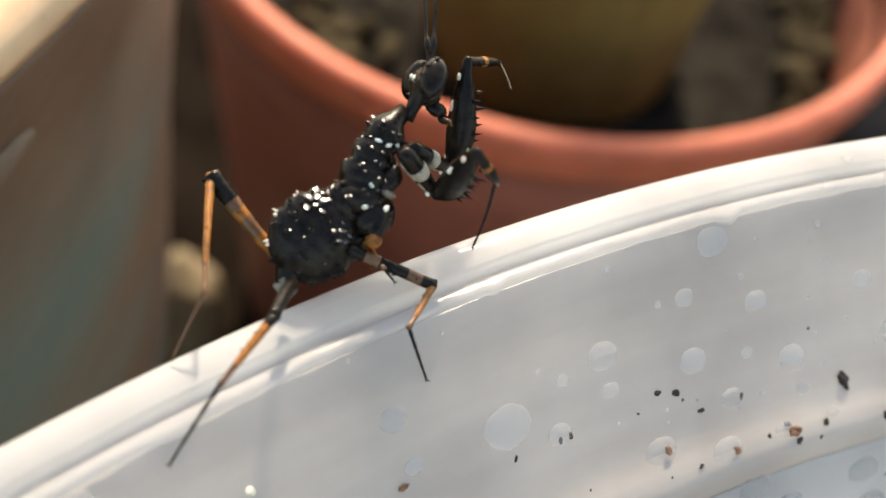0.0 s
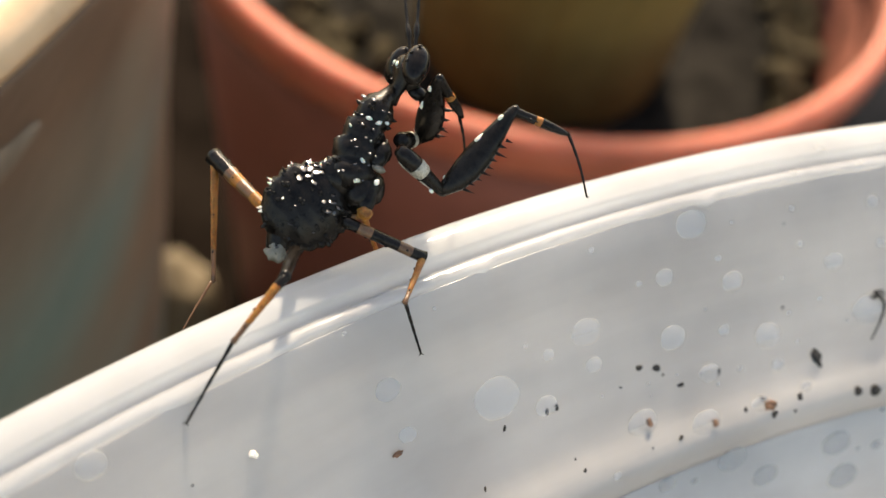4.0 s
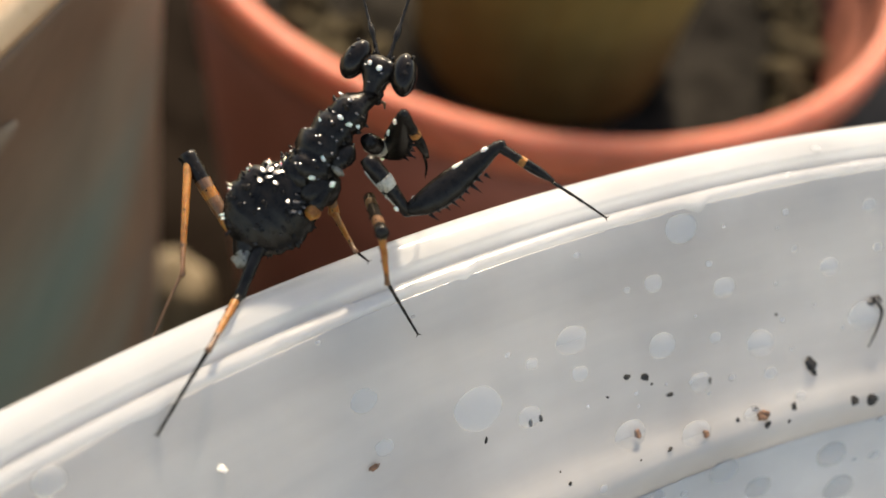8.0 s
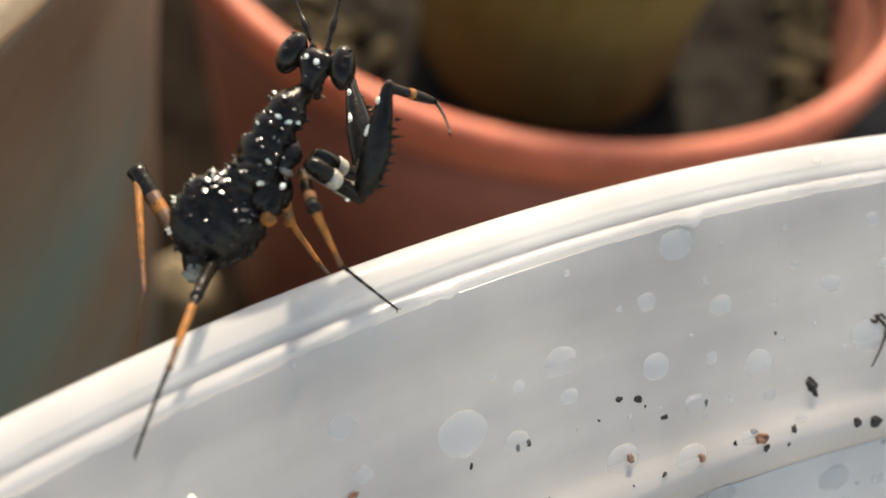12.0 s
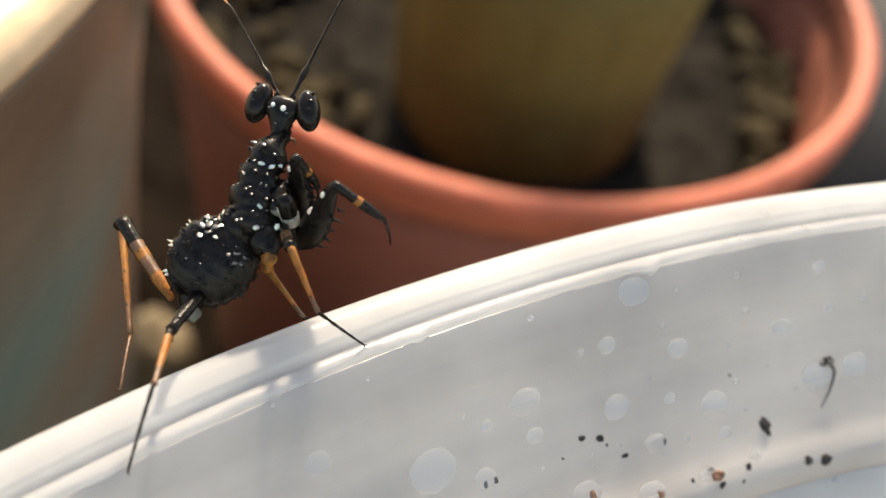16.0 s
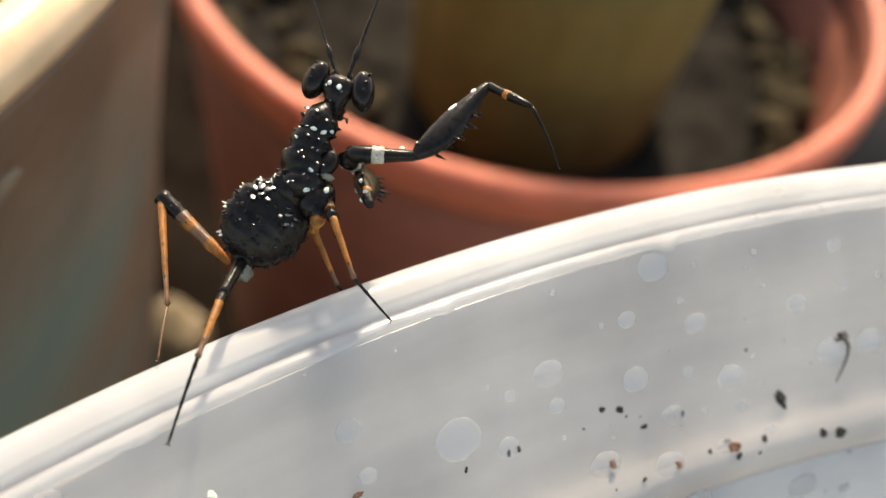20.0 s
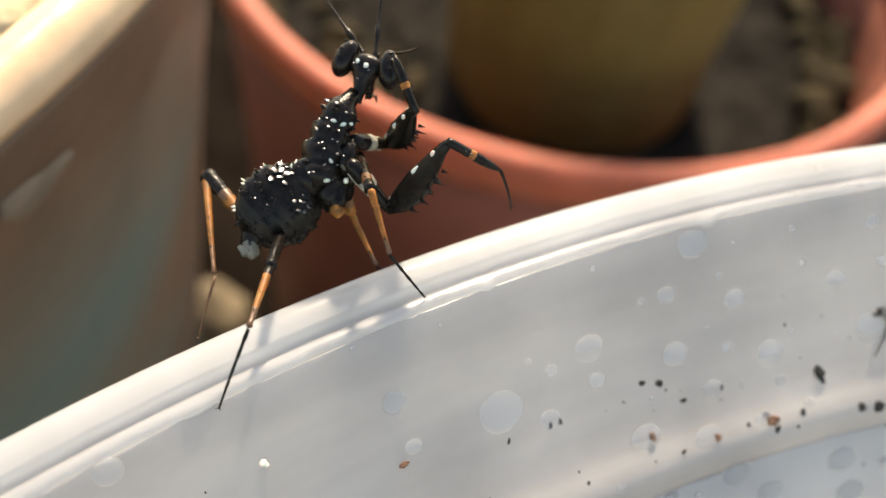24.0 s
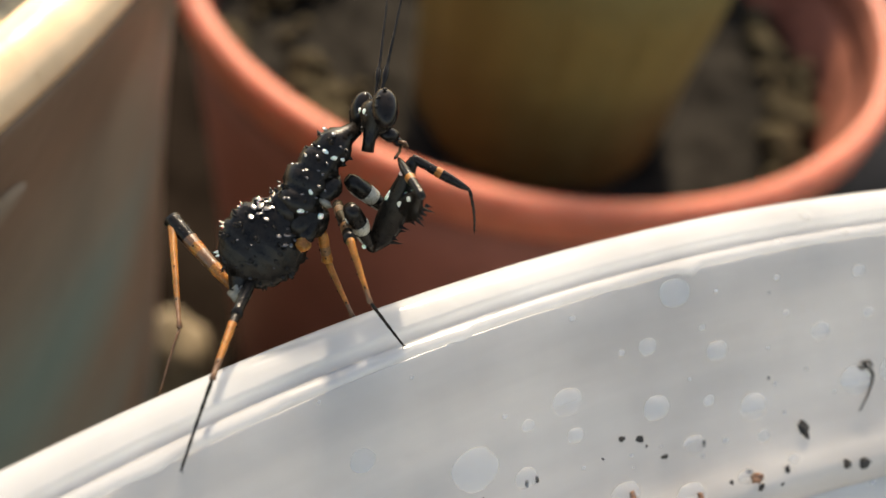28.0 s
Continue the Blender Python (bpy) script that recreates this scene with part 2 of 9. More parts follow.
def loft(bm, path, sides=14, slot=None, wobble=0.0, seed=0):
    """A closed tube through (x, y, z, rx, ry) rings; slot gives the material of each ring."""
    rng = random.Random(seed)
    pts = [Vector(p[:3]) for p in path]
    rings = []
    for i, p in enumerate(path):
        d = (pts[min(i + 1, len(pts) - 1)] - pts[max(i - 1, 0)]).normalized()
        x = Vector((1, 0, 0)) - d * d.x
        if x.length < 0.1:
            x = Vector((0, 0, -1)) - d * -d.z
        x.normalize()
        y = d.cross(x)
        ring = []
        for s in range(sides):
            a = 2 * math.pi * s / sides
            k = 1 + wobble * rng.uniform(-1, 1)
            ring.append(bm.verts.new(pts[i] + x * (math.cos(a) * p[3] * k) + y * (math.sin(a) * p[4] * k)))
        rings.append(ring)
    for i in range(len(rings) - 1):
        for s in range(sides):
            f = bm.faces.new((rings[i][s], rings[i][(s + 1) % sides], rings[i + 1][(s + 1) % sides], rings[i + 1][s]))
            if slot:
                f.material_index = slot(i)
    f = bm.faces.new(rings[0][::-1])
    g = bm.faces.new(rings[-1])
    if slot:
        f.material_index, g.material_index = slot(0), slot(len(rings) - 2)
    return bm


def blob(bm, centre, radii, slot=0, seg=12, rough=0.0, seed=0, turn=None):
    """An ellipsoid, dented by noise."""
    res = bmesh.ops.create_uvsphere(bm, u_segments=seg, v_segments=max(6, seg * 2 // 3), radius=1.0)
    for v in res["verts"]:
        k = 1 + rough * noise.noise(v.co * 1.7 + Vector((seed, seed * 2.3, 0)))
        q = Vector((v.co.x * radii[0], v.co.y * radii[1], v.co.z * radii[2])) * k
        v.co = (turn @ q if turn else q) + Vector(centre)
    for f in {f for v in res["verts"] for f in v.link_faces}:
        f.material_index = slot
    return bm


def thorn(bm, base, way, r, h, slot=0, sides=6):
    """A cone with a rounded foot that stands on base and points along way."""
    d = Vector(way).normalized()
    q = d.to_track_quat("Z", "Y")
    ring0 = [bm.verts.new(Vector(base) + q @ Vector((r * math.cos(a), r * math.sin(a), -0.3 * r))) for a in [2 * math.pi * i / sides for i in range(sides)]]
    ring1 = [bm.verts.new(Vector(base) + q @ Vector((0.5 * r * math.cos(a), 0.5 * r * math.sin(a), 0.45 * h))) for a in [2 * math.pi * i / sides for i in range(sides)]]
    tip = bm.verts.new(Vector(base) + d * h)
    for i in range(sides):
        j = (i + 1) % sides
        bm.faces.new((ring0[i], ring0[j], ring1[j], ring1[i])).material_index = slot
        bm.faces.new((ring1[i], ring1[j], tip)).material_index = slot
    return bm


def facet(bm, centre, size, way, slot=0, thick=0.3, seed=0.0):
    """A flattened shiny scale whose broad side faces way."""
    turn = Vector(way).normalized().to_track_quat("Z", "Y").to_matrix() @ Matrix.Rotation(seed, 3, "Z")
    return blob(bm, centre, (size, size * 0.7, size * thick), slot, 12, 0.12, seed, turn)


def clump(rng, r, sub=2, rough=0.35):
    """A lumpy crumb."""
    bm = bmesh.new()
    bmesh.ops.create_icosphere(bm, subdivisions=sub, radius=r)
    o = Vector((rng.uniform(0, 50), rng.uniform(0, 50), rng.uniform(0, 50)))
    sx, sy, sz = rng.uniform(0.7, 1.3), rng.uniform(0.7, 1.3), rng.uniform(0.6, 1.0)
    for v in bm.verts:
        k = 1 + rough * noise.noise(v.co / r * 1.3 + o)
        v.co = Vector((v.co.x * sx, v.co.y * sy, v.co.z * sz)) * k
    return bm


# ------------------------------------------------------------------ ground
bm = bmesh.new()
bmesh.ops.create_grid(bm, x_segments=60, y_segments=60, size=2500)
for v in bm.verts:
    v.co.z = 0.3 * noise.noise(v.co * 0.004)
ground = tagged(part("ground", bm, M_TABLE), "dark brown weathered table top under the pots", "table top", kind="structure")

# ------------------------------------------------------------------ plastic tub
RIM_Z = 126.0
SLOPE = math.tan(radians(42))


def wall_z(r):
    """Height of the inner shoulder of the tub at radius r."""
    return RIM_Z - 0.4 - (68.2 - r) * SLOPE if r > 62.6 else RIM_Z - 5.44 - (62.6 - r) * 2.0


LEDGE = ((64.6, 0.0), (64.2, 0.04), (63.9, 0.11), (63.65, 0.22), (63.45, 0.34), (63.25, 0.45), (63.05, 0.53), (62.9, 0.56), (62.8, 0.52), (62.72, 0.40), (62.65, 0.2), (62.6, 0.0))


def ledge_lift(r):
    """How far the ledge stands over the plain slope at radius r."""
    for (r1, z1), (r0, z0) in zip(LEDGE, LEDGE[1:]):
        if r0 <= r <= r1:
            return z0 + (z1 - z0) * (r - r0) / (r1 - r0)
    return 0.0


def make_tub():
    tub = empty("plastic_tub")
    tagged(tub, "milky translucent plastic tub with wet stepped rim", "tub")
    top = [(69.2, -1.55), (69.7, -1.35), (70.0, -0.85), (70.1, -0.45), (70.06, -0.16), (69.88, -0.02), (69.6, 0.02), (69.34, 0.0), (69.16, -0.02), (69.08, -0.04),
           (69.05, -0.12), (69.0, -0.2), (68.93, -0.27), (68.86, -0.31), (68.82, -0.31), (68.78, -0.27), (68.73, -0.205), (68.66, -0.18), (68.55, -0.17), (68.46, -0.18), (68.42, -0.21), (68.38, -0.28), (68.34, -0.4)]
    rim = [(r, RIM_Z + z) for r, z in top] + [(68.4, RIM_Z - 0.95), (68.6, RIM_Z - 1.35)]
    shoulder = [(68.34, RIM_Z - 0.345), (68.32, wall_z(68.32)), (68.3, wall_z(68.3)), (68.27, wall_z(68.27))]
    for i in range(12):
        r = 68.1 - i * (68.1 - 64.6) / 11
        shoulder.append((r, wall_z(r) + (0.02 * math.sin(i * 1.3) if i > 4 else 0.0)))
    for r, lift in LEDGE[1:-1]:
        shoulder.append((r, wall_z(r) + lift))
    shoulder += [(62.66, wall_z(62.66) - 0.3), (63.2, RIM_Z - 6.3), (64.4, RIM_Z - 4.9), (66.5, RIM_Z - 3.0), (68.5, RIM_Z - 1.35)]
    lower = [(62.62, wall_z(62.62)), (62.6, wall_z(62.62) - 0.04), (62.3, wall_z(62.3)), (61.7, wall_z(61.7)), (60.9, wall_z(60.9)), (59.9, wall_z(59.9)), (58.5, RIM_Z - 15), (57.3, RIM_Z - 24), (54.0, 8.0), (52.0, 3.0),
             (48.0, 1.6), (0.4, 1.6), (0.4, 0.35), (50.0, 0.35), (53.5, 1.5), (55.5, 8.0), (58.6, RIM_Z - 25), (59.8, RIM_Z - 15), (61.2, RIM_Z - 9.0), (63.0, RIM_Z - 6.4)]
    bm = bmesh.new()
    lathe(bm, rim, 900)
    # small moulding nicks along the inner bead
    for v in bm.verts:
        r = math.hypot(v.co.x, v.co.y)
        if 68.3 < r < 68.6 and v.co.z > RIM_Z - 1:
            a = math.atan2(v.co.y, v.co.x)
            n_ = noise.noise(Vector((a * 55, 3.1, 0)))
            n2 = noise.noise(Vector((a * 160, 9.1, 0)))
            k = 1 - (0.26 * max(0, n_ - 0.12) + 0.09 * n2) / r
            v.co.x *= k
            v.co.y *= k
    part("rim", bm, M_PLASTIC_RIM, tub, "bright wet rolled rim with small moulding nicks")
    bm = bmesh.new()
    lathe(bm, shoulder, 600)
    part("shoulder", bm, M_PLASTIC, tub, "sloping inner shoulder with a raised ledge")
    bm = bmesh.new()
    lathe(bm, lower, 400)
    part("tub_wall", bm, M_PLASTIC_THICK, tub)
    return tub


tub = make_tub()

DROPS_FLAT = [
    (124.99, 67.93, 1.07), (131.40, 65.74, 1.45), (133.95, 66.83, 0.75),
]
DROPS_UPPER = [
    (127.94, 68.00, 0.22), (124.36, 67.03, 0.24), (126.05, 66.95, 0.62), (126.81, 66.98, 0.23), (124.03, 66.44, 0.76), (120.74, 66.33, 0.70),
    (121.76, 66.90, 0.25), (122.47, 66.22, 0.14), (122.19, 67.44, 0.12), (121.89, 67.75, 0.25), (123.77, 67.75, 0.14), (119.30, 67.56, 0.49),
    (119.14, 66.56, 0.38), (122.42, 65.38, 0.18), (128.58, 66.35, 0.98), (126.14, 65.60, 0.90), (124.54, 65.41, 0.41), (123.20, 65.00, 0.99),
    (122.26, 64.68, 0.14), (123.03, 64.27, 0.46), (124.25, 64.43, 0.24), (130.30, 66.53, 0.18), (129.76, 66.18, 0.40), (128.57, 65.62, 0.54),
    (130.16, 65.17, 0.72), (133.84, 65.83, 0.53), (125.78, 63.36, 1.04), (127.59, 63.95, 1.05),
]
DROPS_LOWER = [
    (125.23, 64.56, 0.72), (125.04, 64.24, 0.14), (125.50, 64.63, 0.14), (126.23, 64.76, 0.10), (127.14, 64.79, 0.13), (128.56, 64.90, 0.13),
    (127.15, 64.51, 0.10), (123.96, 63.37, 0.63), (124.93, 62.50, 1.06), (121.16, 62.18, 1.11), (119.57, 61.95, 0.44), (120.28, 61.97, 0.18),
    (123.68, 62.00, 0.96), (126.23, 62.37, 0.28), (128.85, 62.97, 0.29), (119.60, 62.57, 0.23), (119.81, 65.03, 1.17), (120.55, 64.88, 0.15),
    (120.69, 61.53, 1.18), (127.16, 62.50, 0.61), (118.51, 65.11, 1.04), (117.96, 66.67, 0.27), (122.33, 63.47, 0.43), (140.25, 68.1, 0.79),
    (134.48, 68.2, 0.14), (132.28, 67.96, 0.13), (121.36, 65.54, 0.13), (125.01, 65.99, 0.12),
]
CRUMBS = [
    (123.72, 63.29, 0.42), (125.55, 63.33, 0.42), (127.43, 63.94, 0.43), (134.22, 65.58, 0.32), (123.80, 63.50, 0.23), (124.44, 63.36, 0.17),
    (123.61, 63.01, 0.26), (122.92, 62.92, 0.18), (122.65, 63.25, 0.29), (120.70, 62.96, 0.45), (120.12, 62.90, 0.45), (126.68, 63.24, 0.27),
    (127.58, 63.25, 0.11), (127.31, 65.21, 0.21), (126.79, 65.07, 0.25), (126.64, 64.87, 0.13), (126.17, 64.51, 0.25), (124.92, 64.53, 0.22),
    (127.96, 64.93, 0.11), (130.18, 65.04, 0.19), (129.88, 65.04, 0.17), (131.41, 65.09, 0.15), (129.78, 63.79, 0.09), (129.66, 63.41, 0.13),
    (122.58, 65.54, 0.12), (132.39, 64.07, 0.15), (138.67, 66.90, 0.10), (121.74, 64.17, 0.55),
]
FIBRE = (119.46, 65.04, 1.0)
FLAKE = (137.27, 66.87, 0.3)


def on_wall(angle, r):
    """Place on the inner shoulder and the turn that lays z along its normal."""
    a = radians(angle)
    p = Vector((r * math.cos(a), r * math.sin(a), wall_z(r) + ledge_lift(r)))
    s = math.atan(SLOPE) if r > 62.6 else math.atan(2.0)
    nrm = Vector((-math.cos(a) * math.sin(s), -math.sin(a) * math.sin(s), math.cos(s)))
    return p, nrm


def make_drop(angle, r, size, flat=0.36):
    """A clear drop that sags a little down the wall."""
    bm = bmesh.new()
    bmesh.ops.create_uvsphere(bm, u_segments=20, v_segments=12, radius=1.0)
    rng = random.Random(int(angle * 1000 + r * 77))
    h = flat * rng.uniform(0.8, 1.15)
    ox = rng.uniform(0, 40)
    for v in bm.verts:
        k = 1 + 0.10 * noise.noise(Vector((v.co.x * 1.2 + ox, v.co.y * 1.2, 0)))
        z = max(v.co.z, -0.12)
        v.co = Vector((v.co.x * 0.5 * size * k, v.co.y * 0.41 * size * k, z * h * size))
    p, nrm = on_wall(angle, r)
    q = nrm.to_track_quat("Z", "Y")
    bmesh.ops.rotate(bm, verts=bm.verts, cent=(0, 0, 0), matrix=q.to_matrix())
    ob = part("water_drop", bm, M_WATER, at=p + nrm * 0.024)
    ob.visible_shadow = False
    return tagged(ob, "clear water drop clinging to the milky plastic", "water drop", group="drops on the tub")


def make_crumb(angle, r, size, mat, label, cat):
    rng = random.Random(int(angle * 999 + size * 100))
    bm = clump(rng, size * 0.29, 3, 0.8)
    stretch = rng.uniform(1.0, 1.7)
    for v in bm.verts:
        v.co.x *= stretch
        v.co.z *= 0.55
    p, nrm = on_wall(angle, r)
    turn = nrm.to_track_quat("Z", "Y").to_matrix() @ Matrix.Rotation(rng.uniform(0, 6.28), 3, "Z")
    bmesh.ops.rotate(bm, verts=bm.verts, cent=(0, 0, 0), matrix=turn)
    ob = part("soil_crumb", bm, mat, at=p + nrm * size * (0.26 if mat is M_CRUMB else 0.1))
    return tagged(ob, label, cat, group="crumbs on the tub")


for d in DROPS_FLAT:
    make_drop(*d, flat=0.045)
for d in DROPS_UPPER + DROPS_LOWER:
    make_drop(*d, flat=0.13)


def make_rim_drop(angle, r, z, size):
    """A low drop on the flat of the rim."""
    bm = bmesh.new()
    blob(bm, (0, 0, 0), (size * 0.5, size * 0.42, size * 0.2), 0, 16, 0.2, angle)
    a = radians(angle)
    ob = part("water_drop", bm, M_WATER, at=(r * math.cos(a), r * math.sin(a), RIM_Z + z))
    ob.visible_shadow = False
    return tagged(ob, "small clear water drop on the plastic rim", "water drop", group="drops on the tub")


for d in ((120.5, 69.28, 0.01, 0.36), (119.56, 68.55, -0.17, 0.3), (121.6, 68.62, -0.17, 0.26), (112.4, 69.4, 0.01, 0.24)):
    make_rim_drop(*d)
rng = random.Random(31)
for i in range(14):
    make_drop(rng.uniform(88, 117), rng.uniform(64.4, 67.6), rng.uniform(0.09, 0.17), flat=0.3)
for i, c in enumerate(CRUMBS):
    make_crumb(*c, M_CRUMB if i < 4 else M_PEAT, "reddish brown crumb of soil on wet plastic" if i < 4 else "black crumb of peat on wet plastic", "soil crumb")


def make_fibre(angle, r, size):
    """A curled root fibre with a knotted end."""
    bm = bmesh.new()
    path = []
    for i in range(16):
        u = i / 15
        path.append((size * (0.35 * math.sin(u * 4.2) - 0.1), size * (u - 0.35) * 1.5, 0.03 + 0.05 * math.sin(u * 9), 0.035 * (1.6 - u), 0.035 * (1.6 - u)))
    loft(bm, path, 7, wobble=0.2, seed=4)
    path = [(size * (-0.25 + 0.5 * i / 7), size * (-0.42 + 0.12 * math.sin(i)), 0.05, 0.04, 0.05) for i in range(8)]
    loft(bm, path, 7, wobble=0.3, seed=6)
    p, nrm = on_wall(angle, r)
    down = Vector((-p.x, -p.y, 0)).normalized() - Vector((0, 0, SLOPE))
    m = Matrix((nrm.cross(down.normalized()), -(-down.normalized()), nrm)).transposed()
    bmesh.ops.rotate(bm, verts=bm.verts, cent=(0, 0, 0), matrix=m)
    return tagged(part("root_fibre", bm, M_PEAT, at=p + nrm * 0.05), "dark curled root fibre on a water drop", "root fibre")


make_fibre(*FIBRE)
p, nrm = on_wall(*FLAKE[:2])
bm = bmesh.new()
blob(bm, (0, 0, 0), (FLAKE[2] * 0.45, FLAKE[2] * 0.3, FLAKE[2] * 0.35), 0, 7, 0.9, 3.3)
tagged(part("plastic_flake", bm, M_PALE, smooth=False, at=p + nrm * 0.05), "small white flake on the milky plastic", "flake")

# ------------------------------------------------------------------ terracotta pot and its cactus
def make_red_pot(at):
    pot = empty("flower_pot", at)
    tagged(pot, "terracotta-coloured plastic flower pot with rolled rim", "flower pot")
    bm = bmesh.new()
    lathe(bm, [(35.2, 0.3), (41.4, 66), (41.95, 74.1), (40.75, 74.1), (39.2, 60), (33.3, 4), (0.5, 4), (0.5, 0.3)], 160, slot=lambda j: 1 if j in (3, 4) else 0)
    part("pot_wall", bm, [M_TERRA, M_TERRA_INSIDE], pot)
    bm = bmesh.new()
    # The rim's lighter colour stands in for sun on it.
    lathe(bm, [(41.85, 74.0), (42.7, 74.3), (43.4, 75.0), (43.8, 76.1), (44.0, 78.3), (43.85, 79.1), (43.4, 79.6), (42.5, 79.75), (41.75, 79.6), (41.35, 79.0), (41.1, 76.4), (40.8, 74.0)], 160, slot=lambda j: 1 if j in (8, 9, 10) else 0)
    part("pot_rim", bm, [M_TERRA_LIT, M_TERRA_INSIDE], pot, "rolled rim coloured lighter than the wall as if sunlit")
    return pot


POT = (-45.8, 149.3)
make_red_pot((*POT, 0.0))


def make_soil(name, at, radius, z, label, mat, seed):
    bm = bmesh.new()
    rng = random.Random(seed)
    n, m = 60, 22
    rows_ = []
    for j in range(m + 1):
        r = radius * j / m
        rows_.append([])
        for i in range(n):
            a = 2 * math.pi * i / n
            v = Vector((r * math.cos(a), r * math.sin(a), 0))
            v.z = 1.6 * noise.noise(v * 0.12 + Vector((seed, 0, 0))) + 0.8 * noise.noise(v * 0.4)
            rows_[-1].append(bm.verts.new(v))
    for j in range(m):
        for i in range(n):
            k = (i + 1) % n
            bm.faces.new((rows_[j][i], rows_[j][k], rows_[j + 1][k], rows_[j + 1][i]))
    bmesh.ops.remove_doubles(bm, verts=bm.verts, dist=0.01)
    bm.normal_update()
    ob = part(name, bm, mat, at=(at[0], at[1], z))
    return tagged(ob, label, "soil", kind="stuff")


make_soil("soil", POT, 39.6, 65, "dark peat soil filling the terracotta pot", M_SOIL, 3)


def make_pebbles(name, centre, z, places, mat, label, cat, group, lo, hi, seed):
    rng = random.Random(seed)
    for x, y in places:
        r = rng.uniform(lo, hi)
        ob = part(name, clump(rng, r, 2, 0.4), mat, at=(centre[0] + x, centre[1] + y, z + 0.35 * r))
        tagged(ob, label, cat, group=group)


rng = random.Random(8)
moss_places = []
for i in range(56):
    a = radians(rng.uniform(130, 238))
    r = rng.uniform(24, 37.5)
    moss_places.append((r * math.cos(a), r * math.sin(a)))
for i in range(34):
    a = radians(rng.uniform(-24, 34))
    r = rng.uniform(33.5, 38.2)
    moss_places.append((r * math.cos(a), r * math.sin(a)))
make_pebbles("moss_clump", POT, 65.6, moss_places, M_MOSS, "pale dry moss clump on dark soil", "moss", "moss in the pot", 0.9, 2.4, 5)


def make_cactus(at):
    """A stout barrel cactus: a core and fourteen blunt ribs round it."""
    cactus = empty("cactus", at)
    tagged(cactus, "olive green ribbed barrel cactus in shade", "cactus")
    ribs = 14
    prof = [(15.0, 0), (15.5, 2), (16.0, 8), (16.5, 15), (17.5, 23), (17.5, 26), (16.6, 28.5), (14.2, 30.6), (10, 32.2), (5, 33), (2, 33.2)]
    bm = bmesh.new()
    lathe(bm, [(r * 0.95, z) for r, z in prof] + [(0.3, 32.8), (0.3, 0.0)], 84)
    part("cactus_body", bm, M_CACTUS, cactus)
    bm = bmesh.new()
    half = math.pi / ribs
    rows_ = []
    for r, z in prof[:-1]:
        row = []
        for i in range(9):
            u = -1 + 2 * i / 8
            k = 0.97 + 0.03 * math.sqrt(max(0.0, 1 - u * u * 0.98))
            row.append(bm.verts.new((r * k * math.cos(u * half * 1.04), r * k * math.sin(u * half * 1.04), z + (0.4 if r < 12 else 0))))
        rows_.append(row)
    for a, b in zip(rows_, rows_[1:]):
        for i in range(8):
            bm.faces.new((a[i], a[i + 1], b[i + 1], b[i]))
    first = part("rib", bm, M_CACTUS, cactus)
    for n_ in range(1, ribs):
        ob = new("rib", first.data)
        ob.parent = cactus
        ob.rotation_euler.z = 2 * half * n_
    return cactus


make_cactus((-42.2, 139.3, 64.4))


# ------------------------------------------------------------------ glazed planter
PLANTER_WALL = [(44, 3), (50, 40), (53, 66), (54, 80), (54.7, 92), (55.4, 100), (56.2, 107), (57.4, 113.5), (58.8, 118.5), (59.9, 121.5)]


def make_planter(at):
    pl = empty("ceramic_planter", at)
    tagged(pl, "tall glazed ceramic planter with cream rim and teal brushwork", "planter")
    bm = bmesh.new()
    lathe(bm, [(40, 0.3)] + PLANTER_WALL + [(60.25, 122.5), (57.9, 122.5), (54.0, 112), (51.5, 92), (49.5, 66), (41, 8), (1, 8), (1, 0.3)], 200)
    part("planter_wall", bm, M_GLAZE, pl)
    bm = bmesh.new()
    lathe(bm, [(60.3, 122.55), (60.55, 123.2), (60.42, 124.0), (59.9, 124.5), (59.3, 124.68), (58.6, 124.6), (58.2, 124.1), (58.0, 123.4), (57.9, 122.55)], 200)
    part("planter_rim", bm, M_CREAM, pl, "sunlit cream glazed rim")
    return pl


PLANTER = (-120.4, 69.4)
planter = make_planter((*PLANTER, 0))
make_soil("gravel_bed", PLANTER, 55.6, 117.5, "pale sunlit grit filling the ceramic planter", M_GRIT, 7)
rng = random.Random(4)
grit = [((48.5 + rng.uniform(-7, 5)) * math.cos(a), (48.5 + rng.uniform(-7, 5)) * math.sin(a)) for a in [radians(rng.uniform(-45, 75)) for _ in range(56)]]
make_pebbles("pebble", PLANTER, 118.0, grit, M_GRIT, "pale tan pebble on sunlit grit", "pebble", "pebbles in the planter", 1.5, 3.4, 6)


def make_streak(a0, a1, z0, z1, width, mat, label, seed):
    """A slightly raised streak that follows the planter's wall between two angles and heights."""
    bm = bmesh.new()
    rows_ = []
    for i in range(19):
        u = i / 18
        w = width * math.sin(math.pi * min(1, 0.12 + u * 0.85)) ** 0.6 * (1 + 0.25 * noise.noise(Vector((u * 4, seed, 0))))
        row = []
        for k in range(6):
            z = z0 + (z1 - z0) * u + 0.15 * width * math.sin(u * 5 + seed) + w * (k / 5 - 0.5)
            r = next(ra + (rb - ra) * (z - za) / (zb - za) for (ra, za), (rb, zb) in zip(PLANTER_WALL, PLANTER_WALL[1:]) if z <= zb)
            b = radians(a0 + (a1 - a0) * u)
            r += 0.06 if k in (0, 5) else 0.16
            row.append(bm.verts.new((r * math.cos(b), r * math.sin(b), z)))
        rows_.append(row)
    for a, b in zip(rows_, rows_[1:]):
        for k in range(5):
            bm.faces.new((a[k], b[k], b[k + 1], a[k + 1]))
    return part("pale_streak", bm, mat, planter, label)


